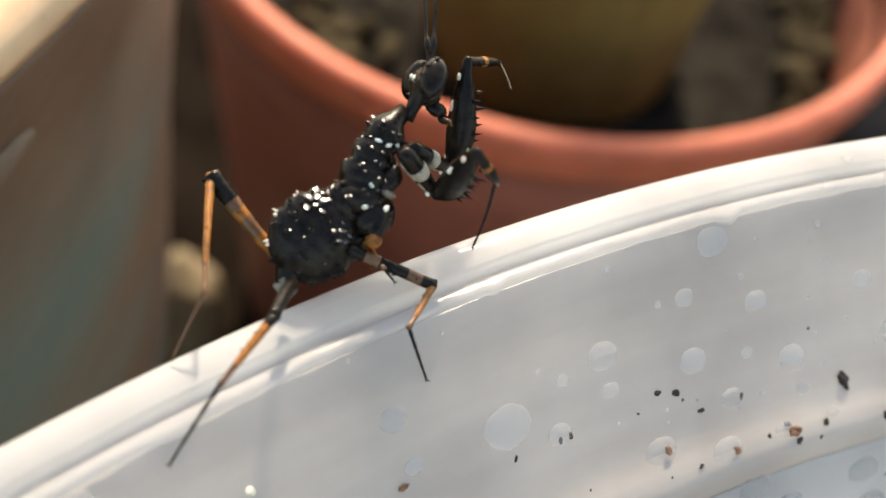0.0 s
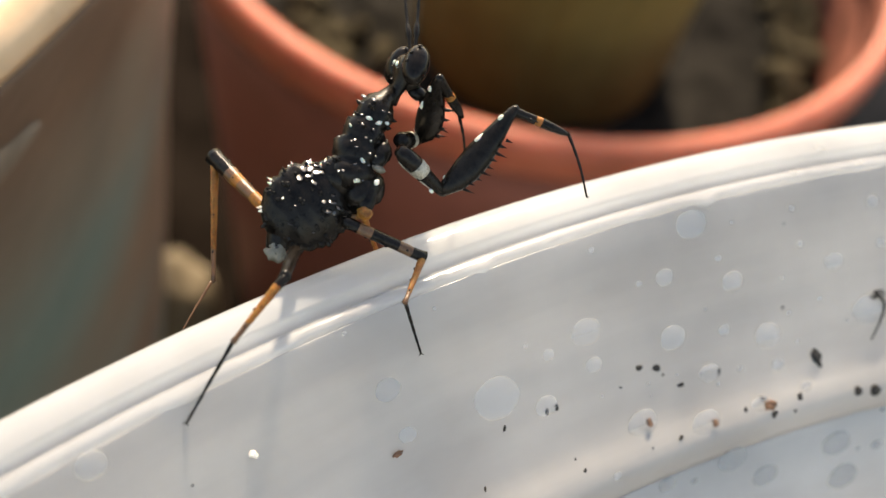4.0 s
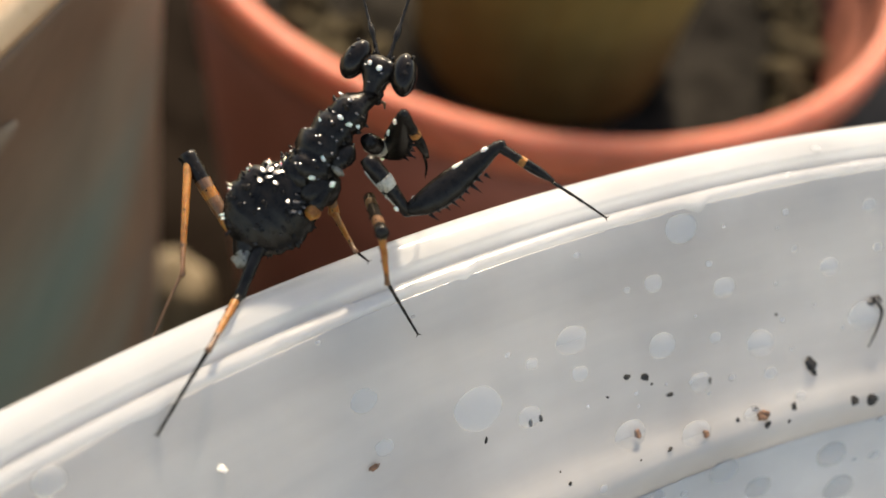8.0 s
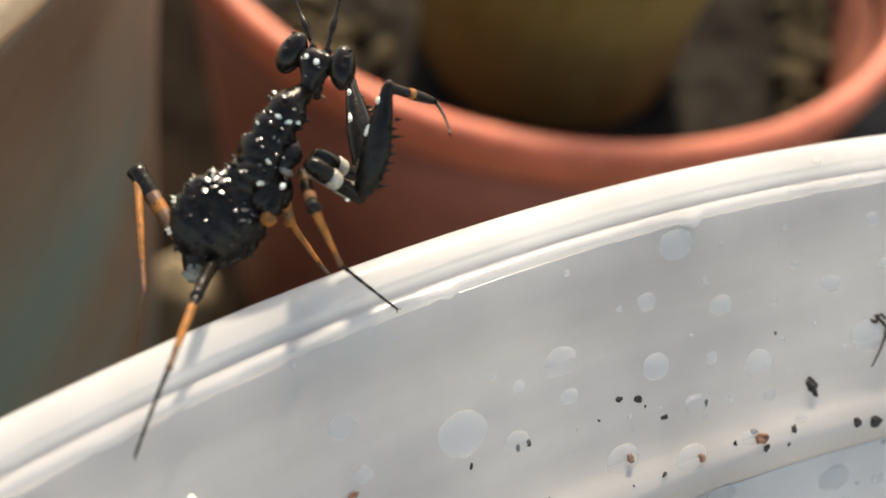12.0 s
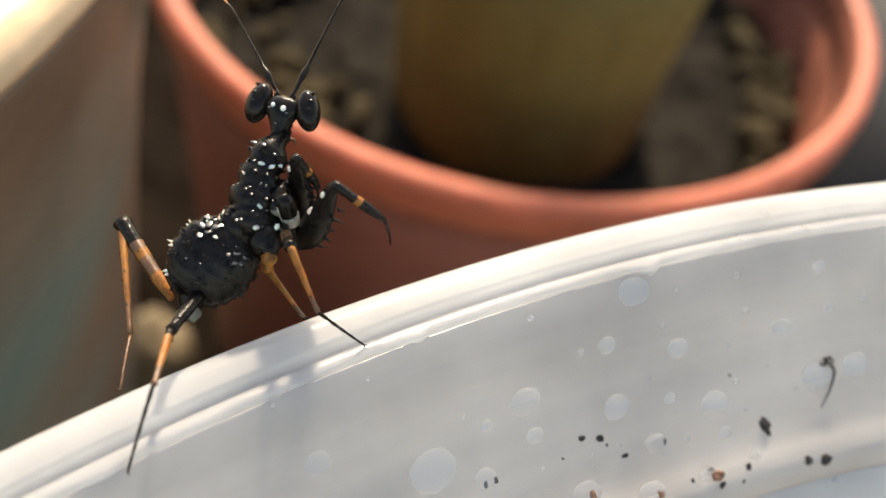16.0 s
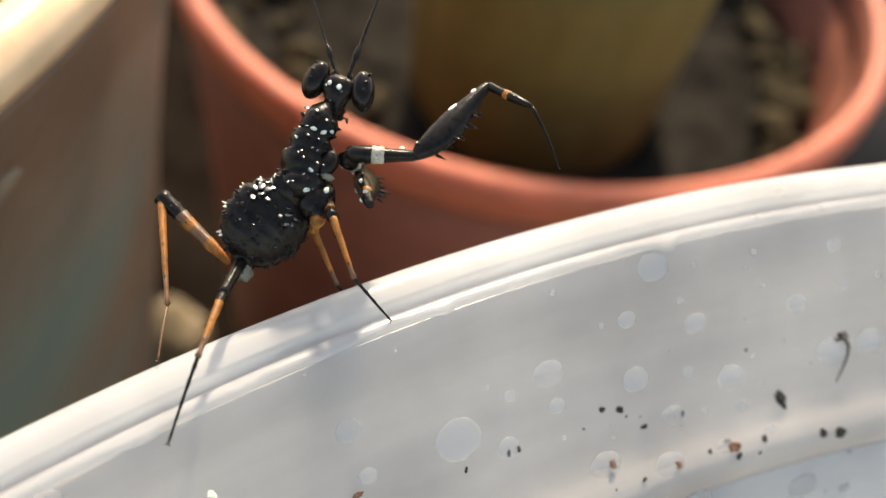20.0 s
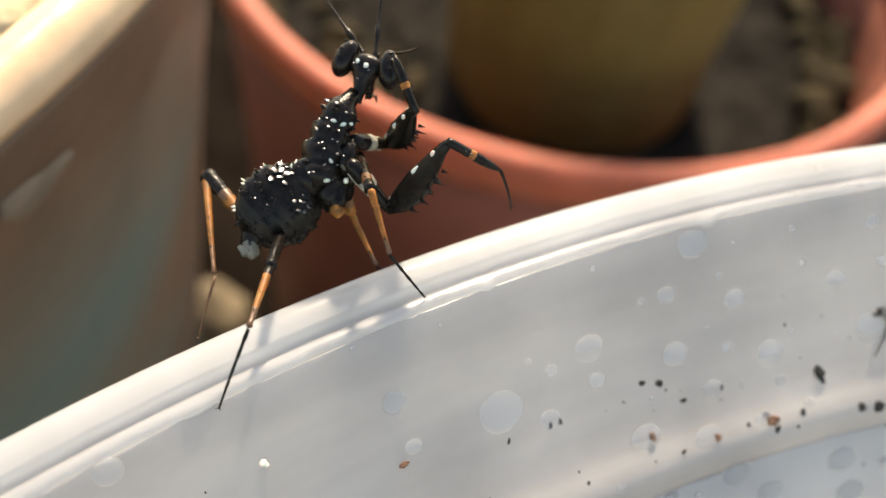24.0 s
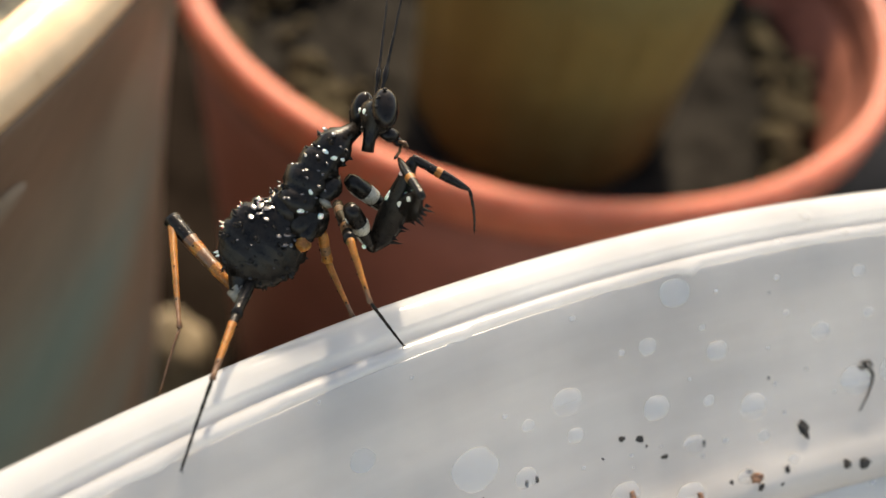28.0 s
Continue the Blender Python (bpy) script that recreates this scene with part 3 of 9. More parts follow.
make_streak(-13.0, -8.6, 117.4, 116.6, 2.3, M_STREAK, "pale streak under the rim", 2.2)


# ------------------------------------------------------------------ dark tray behind the pot
def make_tray(at):
    tray = empty("seed_tray", at)
    tagged(tray, "dark slate grey plastic tray beside the pot", "tray")
    for name, half_x, half_y, z0, z1, taper, label in (("tray_wall", 43.5, 58.5, 0.0, 43.0, 0.92, ""), ("tray_lip", 45.0, 60.0, 43.2, 46.0, 1.0, "rounded lip")):
        bm = bmesh.new()
        bmesh.ops.create_cube(bm, size=2.0)
        for v in bm.verts:
            k = taper if v.co.z < 0 else 1.0
            v.co = Vector((v.co.x * half_x * k, v.co.y * half_y * k, z1 if v.co.z > 0 else z0))
        bmesh.ops.bevel(bm, geom=bm.edges[:], offset=1.2, segments=3, affect="EDGES")
        part(name, bm, M_SLATE, tray, label)
    return tray


make_tray((50.0, 205.0, 0.3))


# ------------------------------------------------------------------ pale stone between the pots
def make_stone(at):
    bm = bmesh.new()
    bmesh.ops.create_icosphere(bm, subdivisions=4, radius=1.0)
    for v in bm.verts:
        k = 1 + 0.14 * noise.noise(v.co * 1.6 + Vector((4, 2, 0)))
        v.co = Vector((v.co.x * 7.0, v.co.y * 8.0, v.co.z * 13.0 + 4.0)) * k
        v.co.z = max(v.co.z, 0.3)
    return tagged(part("stone", bm, M_STONE, at=at), "dull tan rounded stone between two pots", "stone")


make_stone((-87.5, 127.5, 0.0))


# ------------------------------------------------------------------ mantis nymph
ORIGIN = (-49.0, 50.0, 126.0)
mantis = empty("mantis", ORIGIN)
tagged(mantis, "glossy black spiny mantis nymph with amber legs", "mantis")
PART = {}


def make_abdomen():
    """A flat round abdomen: a disc with ringed segments, leaf-like spines round its edge and a tail that curls behind."""
    bm = bmesh.new()
    cx, cz, rx, ry, rz = -0.2, 1.7, 1.2, 0.62, 1.28
    path = []
    for i in range(23):
        u = -0.985 + 1.97 * i / 22
        k = math.sqrt(1 - u * u) * (1.0 if i % 3 else 0.95)
        path.append((cx, 0, cz + rz * u, rx * k, ry * k))
    loft(bm, path, 34, wobble=0.025, seed=1)
    loft(bm, [(0.0, 0, -0.25, 0.36, 0.4), (-0.04, 0, 0.15, 0.5, 0.5), (-0.1, 0, 0.6, 0.66, 0.5), (-0.15, 0, 1.0, 0.6, 0.4)], 20, wobble=0.05, seed=2)
    loft(bm, [(-0.3, 0.1, 2.35, 0.55, 0.42), (-0.42, 0.06, 2.7, 0.44, 0.38), (-0.52, 0.0, 2.95, 0.33, 0.32), (-0.6, -0.03, 3.12, 0.24, 0.24), (-0.64, -0.04, 3.2, 0.12, 0.12)], 16, wobble=0.06, seed=3)
    ob = part("abdomen", bm, [M_BLACK, M_PALE], mantis, "flat round abdomen with pale spines round its edge")
    rng = random.Random(2)

    def on_disc(x, z):
        k = 1 - ((x - cx) / rx) ** 2 - ((z - cz) / rz) ** 2
        return Vector((x, -ry * math.sqrt(max(0.02, k)), z))

    bumps = bmesh.new()
    for i in range(90):
        a, r = rng.uniform(0, 6.283), math.sqrt(rng.uniform(0.02, 0.92))
        p = on_disc(cx + rx * r * math.cos(a), cz + rz * r * math.sin(a))
        if i % 3 == 0:
            p.y = -p.y
        w = rng.uniform(0.03, 0.075)
        blob(bumps, p, (w * rng.uniform(0.8, 1.8), w * 0.6, w), 1 if rng.random() < 0.05 else 0, 7, 0.3, i)
    tagged(part("tubercle_cover", bumps, [M_BLACK, M_GLOSS], ob), kind="stuff")
    sky_way = Vector((0.585, -0.63, -0.51))
    for x, z, w in ((0.60, 1.05, 0.14), (0.44, 1.0, 0.13), (0.70, 1.2, 0.12), (0.50, 1.2, 0.11), (0.74, 0.98, 0.10), (0.56, 0.84, 0.10), (0.36, 0.86, 0.09), (0.60, 1.42, 0.13), (0.28, 1.2, 0.1), (-0.43, 1.12, 0.13), (-0.26, 1.3, 0.1), (-0.52, 1.38, 0.13), (-0.64, 1.08, 0.1), (-0.3, 0.98, 0.08), (0.12, 1.95, 0.06),
                    (-0.2, 2.35, 0.07), (-0.75, 2.0, 0.06), (0.45, 2.1, 0.05), (-0.5, 2.6, 0.07)):
        bm = bmesh.new()
        tilt = Vector((rng.uniform(-0.07, 0.07), rng.uniform(-0.07, 0.07), rng.uniform(-0.07, 0.07)))
        facet(bm, on_disc(x, z) + sky_way * w * 0.15, w, sky_way + tilt, 0, 0.09, x * 7 + z)
        part("dorsal_plate", bm, M_GLOSS, ob, "smooth glossy black scale")
    for a in (-70, -52, -36, -18, -4, 12, 30, 48, 70, 100, 140, 200, 226, 244):
        b = radians(a + rng.uniform(-5, 5))
        way = Vector((math.cos(b), rng.uniform(-0.7, 0.0), math.sin(b)))
        base = Vector((cx + rx * 0.96 * math.cos(b), rng.uniform(-0.2, 0.0), cz + rz * 0.96 * math.sin(b)))
        bm = bmesh.new()
        h = rng.uniform(0.12, 0.22)
        thorn(bm, base, way, rng.uniform(0.05, 0.075), h, 0, 8)
        thorn(bm, base + Vector((rng.uniform(-0.06, 0.06), -0.06, 0.09)), way + Vector((0, -0.5, 0.3)), 0.045, h * 0.6, 0, 7)
        part("thorn", bm, M_PALE if (-72 < a < 50 and rng.random() < 0.45) else M_BLACK, ob)
    bm = bmesh.new()
    blob(bm, (-0.62, -0.1, 3.12), (0.3, 0.28, 0.24), 0, 14, 0.6)
    blob(bm, (-0.44, -0.2, 3.05), (0.1, 0.1, 0.1), 0, 9, 0.6)
    facet(bm, (-0.5, -0.32, 3.0), 0.08, sky_way, 1, 0.3, 2.0)
    facet(bm, (-0.66, -0.34, 3.1), 0.06, sky_way, 1, 0.3, 1.0)
    part("abdomen_tip", bm, [M_GREYISH, M_GLOSS], ob, "pale grey tip")
    return ob


def make_thorax():
    bm = bmesh.new()
    loft(bm, [(-0.15, 0, -0.75, 0.4, 0.42), (-0.1, 0, -0.4, 0.66, 0.62), (-0.06, 0, -0.15, 0.64, 0.62), (-0.04, 0, 0.0, 0.52, 0.5), (0.02, 0, 0.12, 0.6, 0.56), (0.05, 0, 0.4, 0.68, 0.62), (0.04, 0, 0.58, 0.52, 0.5),
              (0.05, 0, 0.68, 0.57, 0.54), (0.05, 0, 0.98, 0.6, 0.56), (0.02, 0, 1.14, 0.44, 0.44), (0.02, 0, 1.24, 0.5, 0.48), (0.0, 0, 1.55, 0.53, 0.5), (-0.03, 0, 1.78, 0.42, 0.42), (-0.08, 0, 1.95, 0.28, 0.28),
              (-0.2, 0, 2.3, 0.2, 0.2)], 24, wobble=0.06, seed=3)
    blob(bm, (-0.55, 0.0, -0.55), (0.56, 0.58, 0.66), 0, 14, 0.35, 4)
    for k in range(10):
        b = k * 0.63
        blob(bm, (-0.6 + 0.5 * math.cos(b), -0.36 + 0.1 * (k % 2), -0.55 + 0.55 * math.sin(b)), (0.1, 0.1, 0.1), 0, 8)
    blob(bm, (-0.55, -0.3, 0.45), (0.28, 0.26, 0.42), 0, 12, 0.2, 6)
    blob(bm, (-0.55, 0.3, 0.45), (0.28, 0.26, 0.42), 0, 12, 0.2, 7)
    rng = random.Random(5)
    sky_way = Vector((0.33, 0.69, 0.62))
    for z, r in ((-0.42, 0.66), (-0.15, 0.63), (0.12, 0.57), (0.38, 0.66), (0.72, 0.56), (0.96, 0.6), (1.26, 0.49), (1.55, 0.53)):
        for a in (-150, -112, -70, -25, 0, 25, 52, 78, 104, 130, 160):
            b = radians(a + rng.uniform(-10, 10))
            base = Vector((math.cos(b) * r, math.sin(b) * r * 0.94, z + rng.uniform(-0.07, 0.07)))
            out = Vector((math.cos(b), math.sin(b), rng.uniform(0, 0.5)))
            pick = rng.random()
            if abs(a) <= 25 and pick < 0.13:
                thorn(bm, base, out, 0.06, rng.uniform(0.13, 0.2), 1, 8)
            elif a in (78, 104, 130) and pick < 0.2:
                # Pale blob: partly a pale tubercle, partly a painted glint.
                k = rng.uniform(0.7, 1.15)
                blob(bm, base, (0.05, 0.10 * k, 0.055 * k), 1, 9, 0.5, pick * 9, Matrix.Rotation(b, 3, "Z") @ Matrix.Rotation(rng.uniform(-0.7, 0.7), 3, "X"))
            elif pick < 0.62:
                tilt = Vector((rng.uniform(-0.25, 0.25), rng.uniform(-0.25, 0.25), rng.uniform(-0.25, 0.25)))
                facet(bm, base, rng.uniform(0.05, 0.085), sky_way + tilt * 0.5, 2, 0.28, pick * 9)
            else:
                thorn(bm, base, out, rng.uniform(0.05, 0.09), rng.uniform(0.08, 0.14), 0, 7)
    for z in (0.5, 0.98, 1.7):
        for a in (28, 62):
            b = radians(a)
            facet(bm, (0.58 * math.cos(b), 0.54 * math.sin(b), z), 0.1, sky_way, 2, 0.22, a)
    ob = part("thorax", bm, [M_BLACK, M_PALE, M_GLOSS], mantis, "black knobbly thorax with glossy tubercles and pale ones partly standing for glints")
    for x, y, z, w in ((-0.62, -0.2, 0.24, 0.15), (-0.64, 0.4, 0.1, 0.15)):
        bm = bmesh.new()
        blob(bm, (x, y, z), (0.2, w, 0.1), 0, 10, 0.3, 3)
        part("chest_plate", bm, M_GREYISH, ob, "pale grey chest plate")
    bm = bmesh.new()
    blob(bm, (-0.72, 0.53, -0.28), (0.07, 0.06, 0.09), 0, 10, 0.4, 2)
    part("pale_spot", bm, M_PALE, ob, "pale cream spot")
    bm = bmesh.new()
    blob(bm, (-0.72, 0.36, -0.75), (0.24, 0.22, 0.42), 0, 12, 0.3, 5)
    part("mid_coxa", bm, M_BLACK, ob)
    bm = bmesh.new()
    blob(bm, (-0.8, 0.42, -1.14), (0.22, 0.2, 0.2), 0, 12, 0.3, 8)
    part("trochanter", bm, M_ORANGE, ob, "amber leg joint")
    return ob


def make_head():
    bm = bmesh.new()
    loft(bm, [(0, -0.06, -1.0, 0.17, 0.17), (0, -0.04, -0.7, 0.17, 0.17), (0, 0.0, -0.42, 0.26, 0.22), (0, 0.0, -0.22, 0.36, 0.28), (0, 0.0, 0.0, 0.5, 0.33), (0, 0.0, 0.16, 0.56, 0.32), (0, 0.0, 0.30, 0.46, 0.26),
              (0, 0.02, 0.40, 0.22, 0.16)], 18, wobble=0.04, seed=9)
    blob(bm, (0, 0.25, -0.22), (0.26, 0.34, 0.28), 0, 12, 0.2, 2)
    blob(bm, (0, 0.58, -0.45), (0.16, 0.3, 0.2), 0, 10, 0.2, 3)
    blob(bm, (0, 0.85, -0.62), (0.1, 0.16, 0.13), 0, 10, 0.2, 3)
    # Two pale blobs paint glints onto the face.
    for x, z, s in ((0.10, 0.06, 0.085), (-0.19, 0.12, 0.065)):
        blob(bm, (x, -0.30, z), (s, 0.05, s), 1, 8)
    for x, z, w in ((0.2, -0.02, 0.08), (-0.28, 0.05, 0.07), (0.3, 0.3, 0.06), (-0.05, -0.35, 0.06), (0.0, 0.18, 0.07)):
        facet(bm, (x, -0.27, z), w, (0.1, -0.72, 0.68), 2, 0.25, x * 9)
    for x in (-0.26, 0.26):
        thorn(bm, (x, 0, 0.36), (x * 0.5, -0.1, 1), 0.07, 0.2, 0)
    ob = part("head", bm, [M_BLACK, M_PALE, M_GLOSS], mantis, "small black triangular head")
    for s in (-1, 1):
        bm = bmesh.new()
        blob(bm, (0, 0, 0), (0.34, 0.37, 0.58), 0, 20, 0.03, 1, Matrix.Rotation(radians(-14 * s), 3, "Y"))
        for y, z in ((-0.12, 0.5), (-0.3, 0.25), (-0.34, 0.0)):
            facet(bm, (0.1 * s + 0.02, y, z), 0.08, (0.1 * s, y, z), 0, 0.4, z)
        part("eye", bm, M_EYE, ob, "bulging glossy black eye", at=(0.70 * s, 0.02, 0.14))
        bm = bmesh.new()
        path = []
        for i in range(31):
            u = i / 30
            r = 0.056 * (1 - 0.7 * u) * (1 + 0.25 * (i % 2))
            if i < 2:
                r = 0.075
            if 5 <= i <= 7:
                r *= (1.5, 2.1, 1.5)[i - 5]
            path.append((s * (0.1 * u + 0.55 * max(0, u - 0.7) ** 1.5 * 3), 0.0, 4.3 * u - 1.2 * max(0, u - 0.75) ** 2, r, r))
        loft(bm, path, 7, lambda i: 1 if i > 23 else 0)
        PART["antenna%s" % ("L" if s < 0 else "R")] = part("antenna", bm, [M_BLACK, M_ORANGE], ob, "thin beaded antenna with an amber tip", at=(s * 0.14, 0.1, 0.36))
        bm = bmesh.new()
        loft(bm, [(s * 0.1, 0.8, -0.62, 0.04, 0.04), (s * 0.16, 0.98, -0.62, 0.05, 0.05), (s * 0.18, 1.08, -0.74, 0.03, 0.03)], 7)
        part("palp", bm, M_BROWN, ob)
    return ob


PART["abdomen"], PART["thorax"], PART["head"] = make_abdomen(), make_thorax(), make_head()


def make_coxa():
    bm = bmesh.new()
    L = 1.75
    loft(bm, [(0, 0, -0.1, 0.17, 0.17), (0.02, 0, 0.1, 0.24, 0.24), (0.03, 0, 0.5, 0.25, 0.25), (0.02, 0, 1.0, 0.2, 0.2), (0, 0, 1.45, 0.17, 0.17), (0, 0, L, 0.15, 0.15), (0, 0, L + 0.1, 0.08, 0.08)], 14,
         None, 0.04, 4)
    for z, a in ((0.75, 200), (1.1, 160), (1.4, 200), (0.9, 90), (1.45, 100)):
        b = radians(a)
        blob(bm, (math.cos(b) * 0.2, math.sin(b) * 0.2, z), (0.06, 0.06, 0.08), 1 if z > 1 else 0, 8)
    ob = part("fore_coxa", bm, [M_BLACK, M_PALE], mantis)
    bm = bmesh.new()
    loft(bm, [(0.03, 0, 0.58, 0.235, 0.235), (0.03, 0, 0.62, 0.258, 0.258), (0.025, 0, 0.76, 0.248, 0.248), (0.02, 0, 0.9, 0.236, 0.236), (0.02, 0, 0.94, 0.205, 0.205)], 14, None, 0.05, 6)
    part("coxa_band", bm, M_PALEGREY, ob, "pale grey band round the coxa")
    bm = bmesh.new()
    loft(bm, [(-0.06, 0.225, 0.15, 0.02, 0.02), (-0.06, 0.24, 0.35, 0.035, 0.03), (-0.05, 0.235, 0.55, 0.03, 0.03), (-0.04, 0.215, 0.95, 0.026, 0.026), (-0.03, 0.18, 1.35, 0.018, 0.018)], 8, None, 0.1, 3)
    part("coxa_ridge", bm, M_PALEGREY, ob, "pale ridge along the coxa")
    return ob


def make_fore_femur():
    bm = bmesh.new()
    L = 3.0
    loft(bm, [(0, 0, -0.08, 0.1, 0.1), (0, 0, 0.1, 0.2, 0.18), (0.06, 0, 0.45, 0.33, 0.25), (0.09, 0, 0.9, 0.40, 0.28), (0.08, 0, 1.4, 0.40, 0.28), (0.04, 0, 1.9, 0.34, 0.25), (0.0, 0, 2.35, 0.25, 0.2),
              (-0.03, 0, 2.7, 0.18, 0.16), (-0.02, 0, L, 0.14, 0.13), (0, 0, L + 0.1, 0.07, 0.07)], 16, None, 0.05, 7)
    rng = random.Random(1)
    for i in range(9):
        z = 0.45 + i * 0.22
        thorn(bm, (0.46 - 0.1 * abs(z - 1.2), 0.08 * (-1) ** i, z), (1, 0.25 * (-1) ** i, 0.35), 0.06, 0.2 if i % 3 else 0.34, 0)
    for z in (0.25, 0.5, 1.2, 2.2, 2.6, 2.85):
        blob(bm, (-0.12, rng.uniform(-0.18, 0.18), z), (0.08, 0.08, 0.1), 0, 8)
    ob = part("fore_femur", bm, [M_BLACK, M_PALE], mantis, "thick thorny raptorial femur")
    for x, y, z, a, b in ((-0.19, 0.13, 1.75, 0.085, 0.2), (-0.19, -0.13, 1.75, 0.085, 0.2), (-0.14, 0.12, 2.55, 0.07, 0.1), (-0.14, -0.12, 2.55, 0.07, 0.1), (-0.18, 0.0, 0.35, 0.08, 0.1)):
        bm = bmesh.new()
        blob(bm, (x, y, z), (a, a, b), 0, 10, 0.25, z)
        part("pale_spot", bm, M_PALE, ob, "pale cream spot")
    return ob


def make_fore_tibia():
    bm = bmesh.new()
    L = 1.65
    loft(bm, [(0, 0, -0.1, 0.1, 0.1), (0, 0, 0.05, 0.13, 0.13), (0.02, 0, 0.4, 0.12, 0.12), (0.03, 0, 0.62, 0.13, 0.13), (0.04, 0, 0.8, 0.14, 0.14), (0.06, 0, 1.1, 0.15, 0.13), (0.08, 0, 1.4, 0.11, 0.1), (0.1, 0, L, 0.05, 0.05)], 12,
         lambda i: 1 if i == 3 else 0, 0.04, 2)
    for i in range(6):
        thorn(bm, (0.14, 0, 0.45 + i * 0.17), (1, 0, 0.5), 0.035, 0.12)
    return part("fore_tibia", bm, [M_BLACK, M_ORANGE], mantis, "curved black tibia with an amber band")


def make_tarsus(name, L, r, mat):
    bm = bmesh.new()
    path = []
    n = 11
    for i in range(n):
        u = i / (n - 1)
        k = r * (1 - 0.45 * u) * (1.25 if i % 2 else 0.95)
        path.append((0.08 * math.sin(u * 3.1) * L * 0.4, 0, u * L, k, k))
    loft(bm, path, 8)
    for s in (-1, 1):
        thorn(bm, (0, 0, L - 0.02), (0.5, 0.7 * s, 0.5), r * 0.5, 0.13)
    return part(name, bm, mat, mantis, "thin dark jointed foot")


def make_leg_part(name, L, r0, r1, bands, mats, label, root=0.06, shine=False):
    """A tapered leg part; bands gives the material along its length."""
    bm = bmesh.new()
    n = len(bands) * 2
    path = [(0, 0, -root, r0 * 0.5, r0 * 0.5)]
    for i in range(n + 1):
        u = i / n
        r = r0 + (r1 - r0) * u + (0.03 if i == n else 0)
        path.append((0.03 * math.sin(u * 3.1), 0, u * L, r, r))
    path.append((0, 0, L + 0.05, r1 * 0.5, r1 * 0.5))
    loft(bm, path, 12, lambda i: bands[min(max(i - 1, 0) // 2, len(bands) - 1)], 0.05, 5)
    rng = random.Random(3)
    for i in range(6):
        b = rng.uniform(0, 6.28)
        u = rng.uniform(0.1, 0.9)
        r = r0 + (r1 - r0) * u
        blob(bm, (math.cos(b) * r, math.sin(b) * r, u * L), (0.035, 0.035, 0.05), 0, 6)
    if shine:
        for u, b in ((0.72, 0.4), (0.8, 1.9), (0.86, 0.9), (0.93, 2.6), (0.97, 1.3)):
            facet(bm, (0.2 * math.cos(b), 0.2 * math.sin(b), u * L), 0.1, (math.cos(b), math.sin(b), 0.4), len(mats) - 1, 0.4, b)
    return part(name, bm, mats, mantis, label)


for side in ("R", "L"):
    PART["fore%s_coxa" % side], PART["fore%s_femur" % side] = make_coxa(), make_fore_femur()
    PART["fore%s_tibia" % side], PART["fore%s_tarsus" % side] = make_fore_tibia(), make_tarsus("fore_tarsus", 1.85, 0.045, M_BLACK)
LENGTH = {"hindL_femur": 2.23, "hindL_tibia": 3.55, "hindL_tarsus": 1.74, "hindR_femur": 1.5, "hindR_tibia": 2.05, "hindR_tarsus": 2.3, "midR_femur": 2.4, "midR_tibia": 1.75, "midR_tarsus": 2.0, "midL_femur": 0.82, "midL_tibia": 1.67, "midL_tarsus": 0.45}

LEG_MATS = [M_BLACK, M_ORANGE, M_BROWN, M_GREYISH, M_GLOSS]
PART["hindL_femur"] = make_leg_part("hind_femur", LENGTH["hindL_femur"], 0.17, 0.25, [1, 2, 2, 1, 2, 0, 0, 0], LEG_MATS, "amber and black banded femur", 0.6, True)
PART["hindL_tibia"] = make_leg_part("hind_tibia", LENGTH["hindL_tibia"], 0.13, 0.055, [1, 1, 1, 1, 1, 1, 2, 2], LEG_MATS, "slender amber tibia")
PART["hindL_tarsus"] = make_tarsus("hind_tarsus", LENGTH["hindL_tarsus"], 0.04, M_BROWN)
PART["hindR_femur"] = make_leg_part("hind_femur", LENGTH["hindR_femur"], 0.18, 0.14, [0, 0, 0, 0], LEG_MATS, "black femur")
PART["hindR_tibia"] = make_leg_part("hind_tibia", LENGTH["hindR_tibia"], 0.13, 0.06, [0, 1, 1, 1, 1, 2, 2], LEG_MATS, "slender amber tibia")
PART["hindR_tarsus"] = make_tarsus("hind_tarsus", LENGTH["hindR_tarsus"], 0.05, M_BLACK)
PART["midR_femur"] = make_leg_part("mid_femur", LENGTH["midR_femur"], 0.16, 0.15, [0, 2, 0, 0, 2, 0], LEG_MATS, "dark femur with brown bands")
PART["midR_tibia"] = make_leg_part("mid_tibia", LENGTH["midR_tibia"], 0.11, 0.055, [1, 1, 1, 1, 2], LEG_MATS, "slender amber tibia")
PART["midR_tarsus"] = make_tarsus("mid_tarsus", LENGTH["midR_tarsus"], 0.048, M_BLACK)
PART["midL_femur"] = make_leg_part("mid_femur", LENGTH["midL_femur"], 0.15, 0.14, [1, 2, 1], LEG_MATS, "amber femur", 0.45)
PART["midL_tibia"] = make_leg_part("mid_tibia", LENGTH["midL_tibia"], 0.10, 0.05, [1, 1, 1, 1, 2], LEG_MATS, "slender amber tibia")
PART["midL_tarsus"] = make_tarsus("mid_tarsus", LENGTH["midL_tarsus"], 0.04, M_BLACK)

for key, ob in PART.items():
    if "antenna" not in key:
        ob.scale = (0.97, 0.97, 0.97)


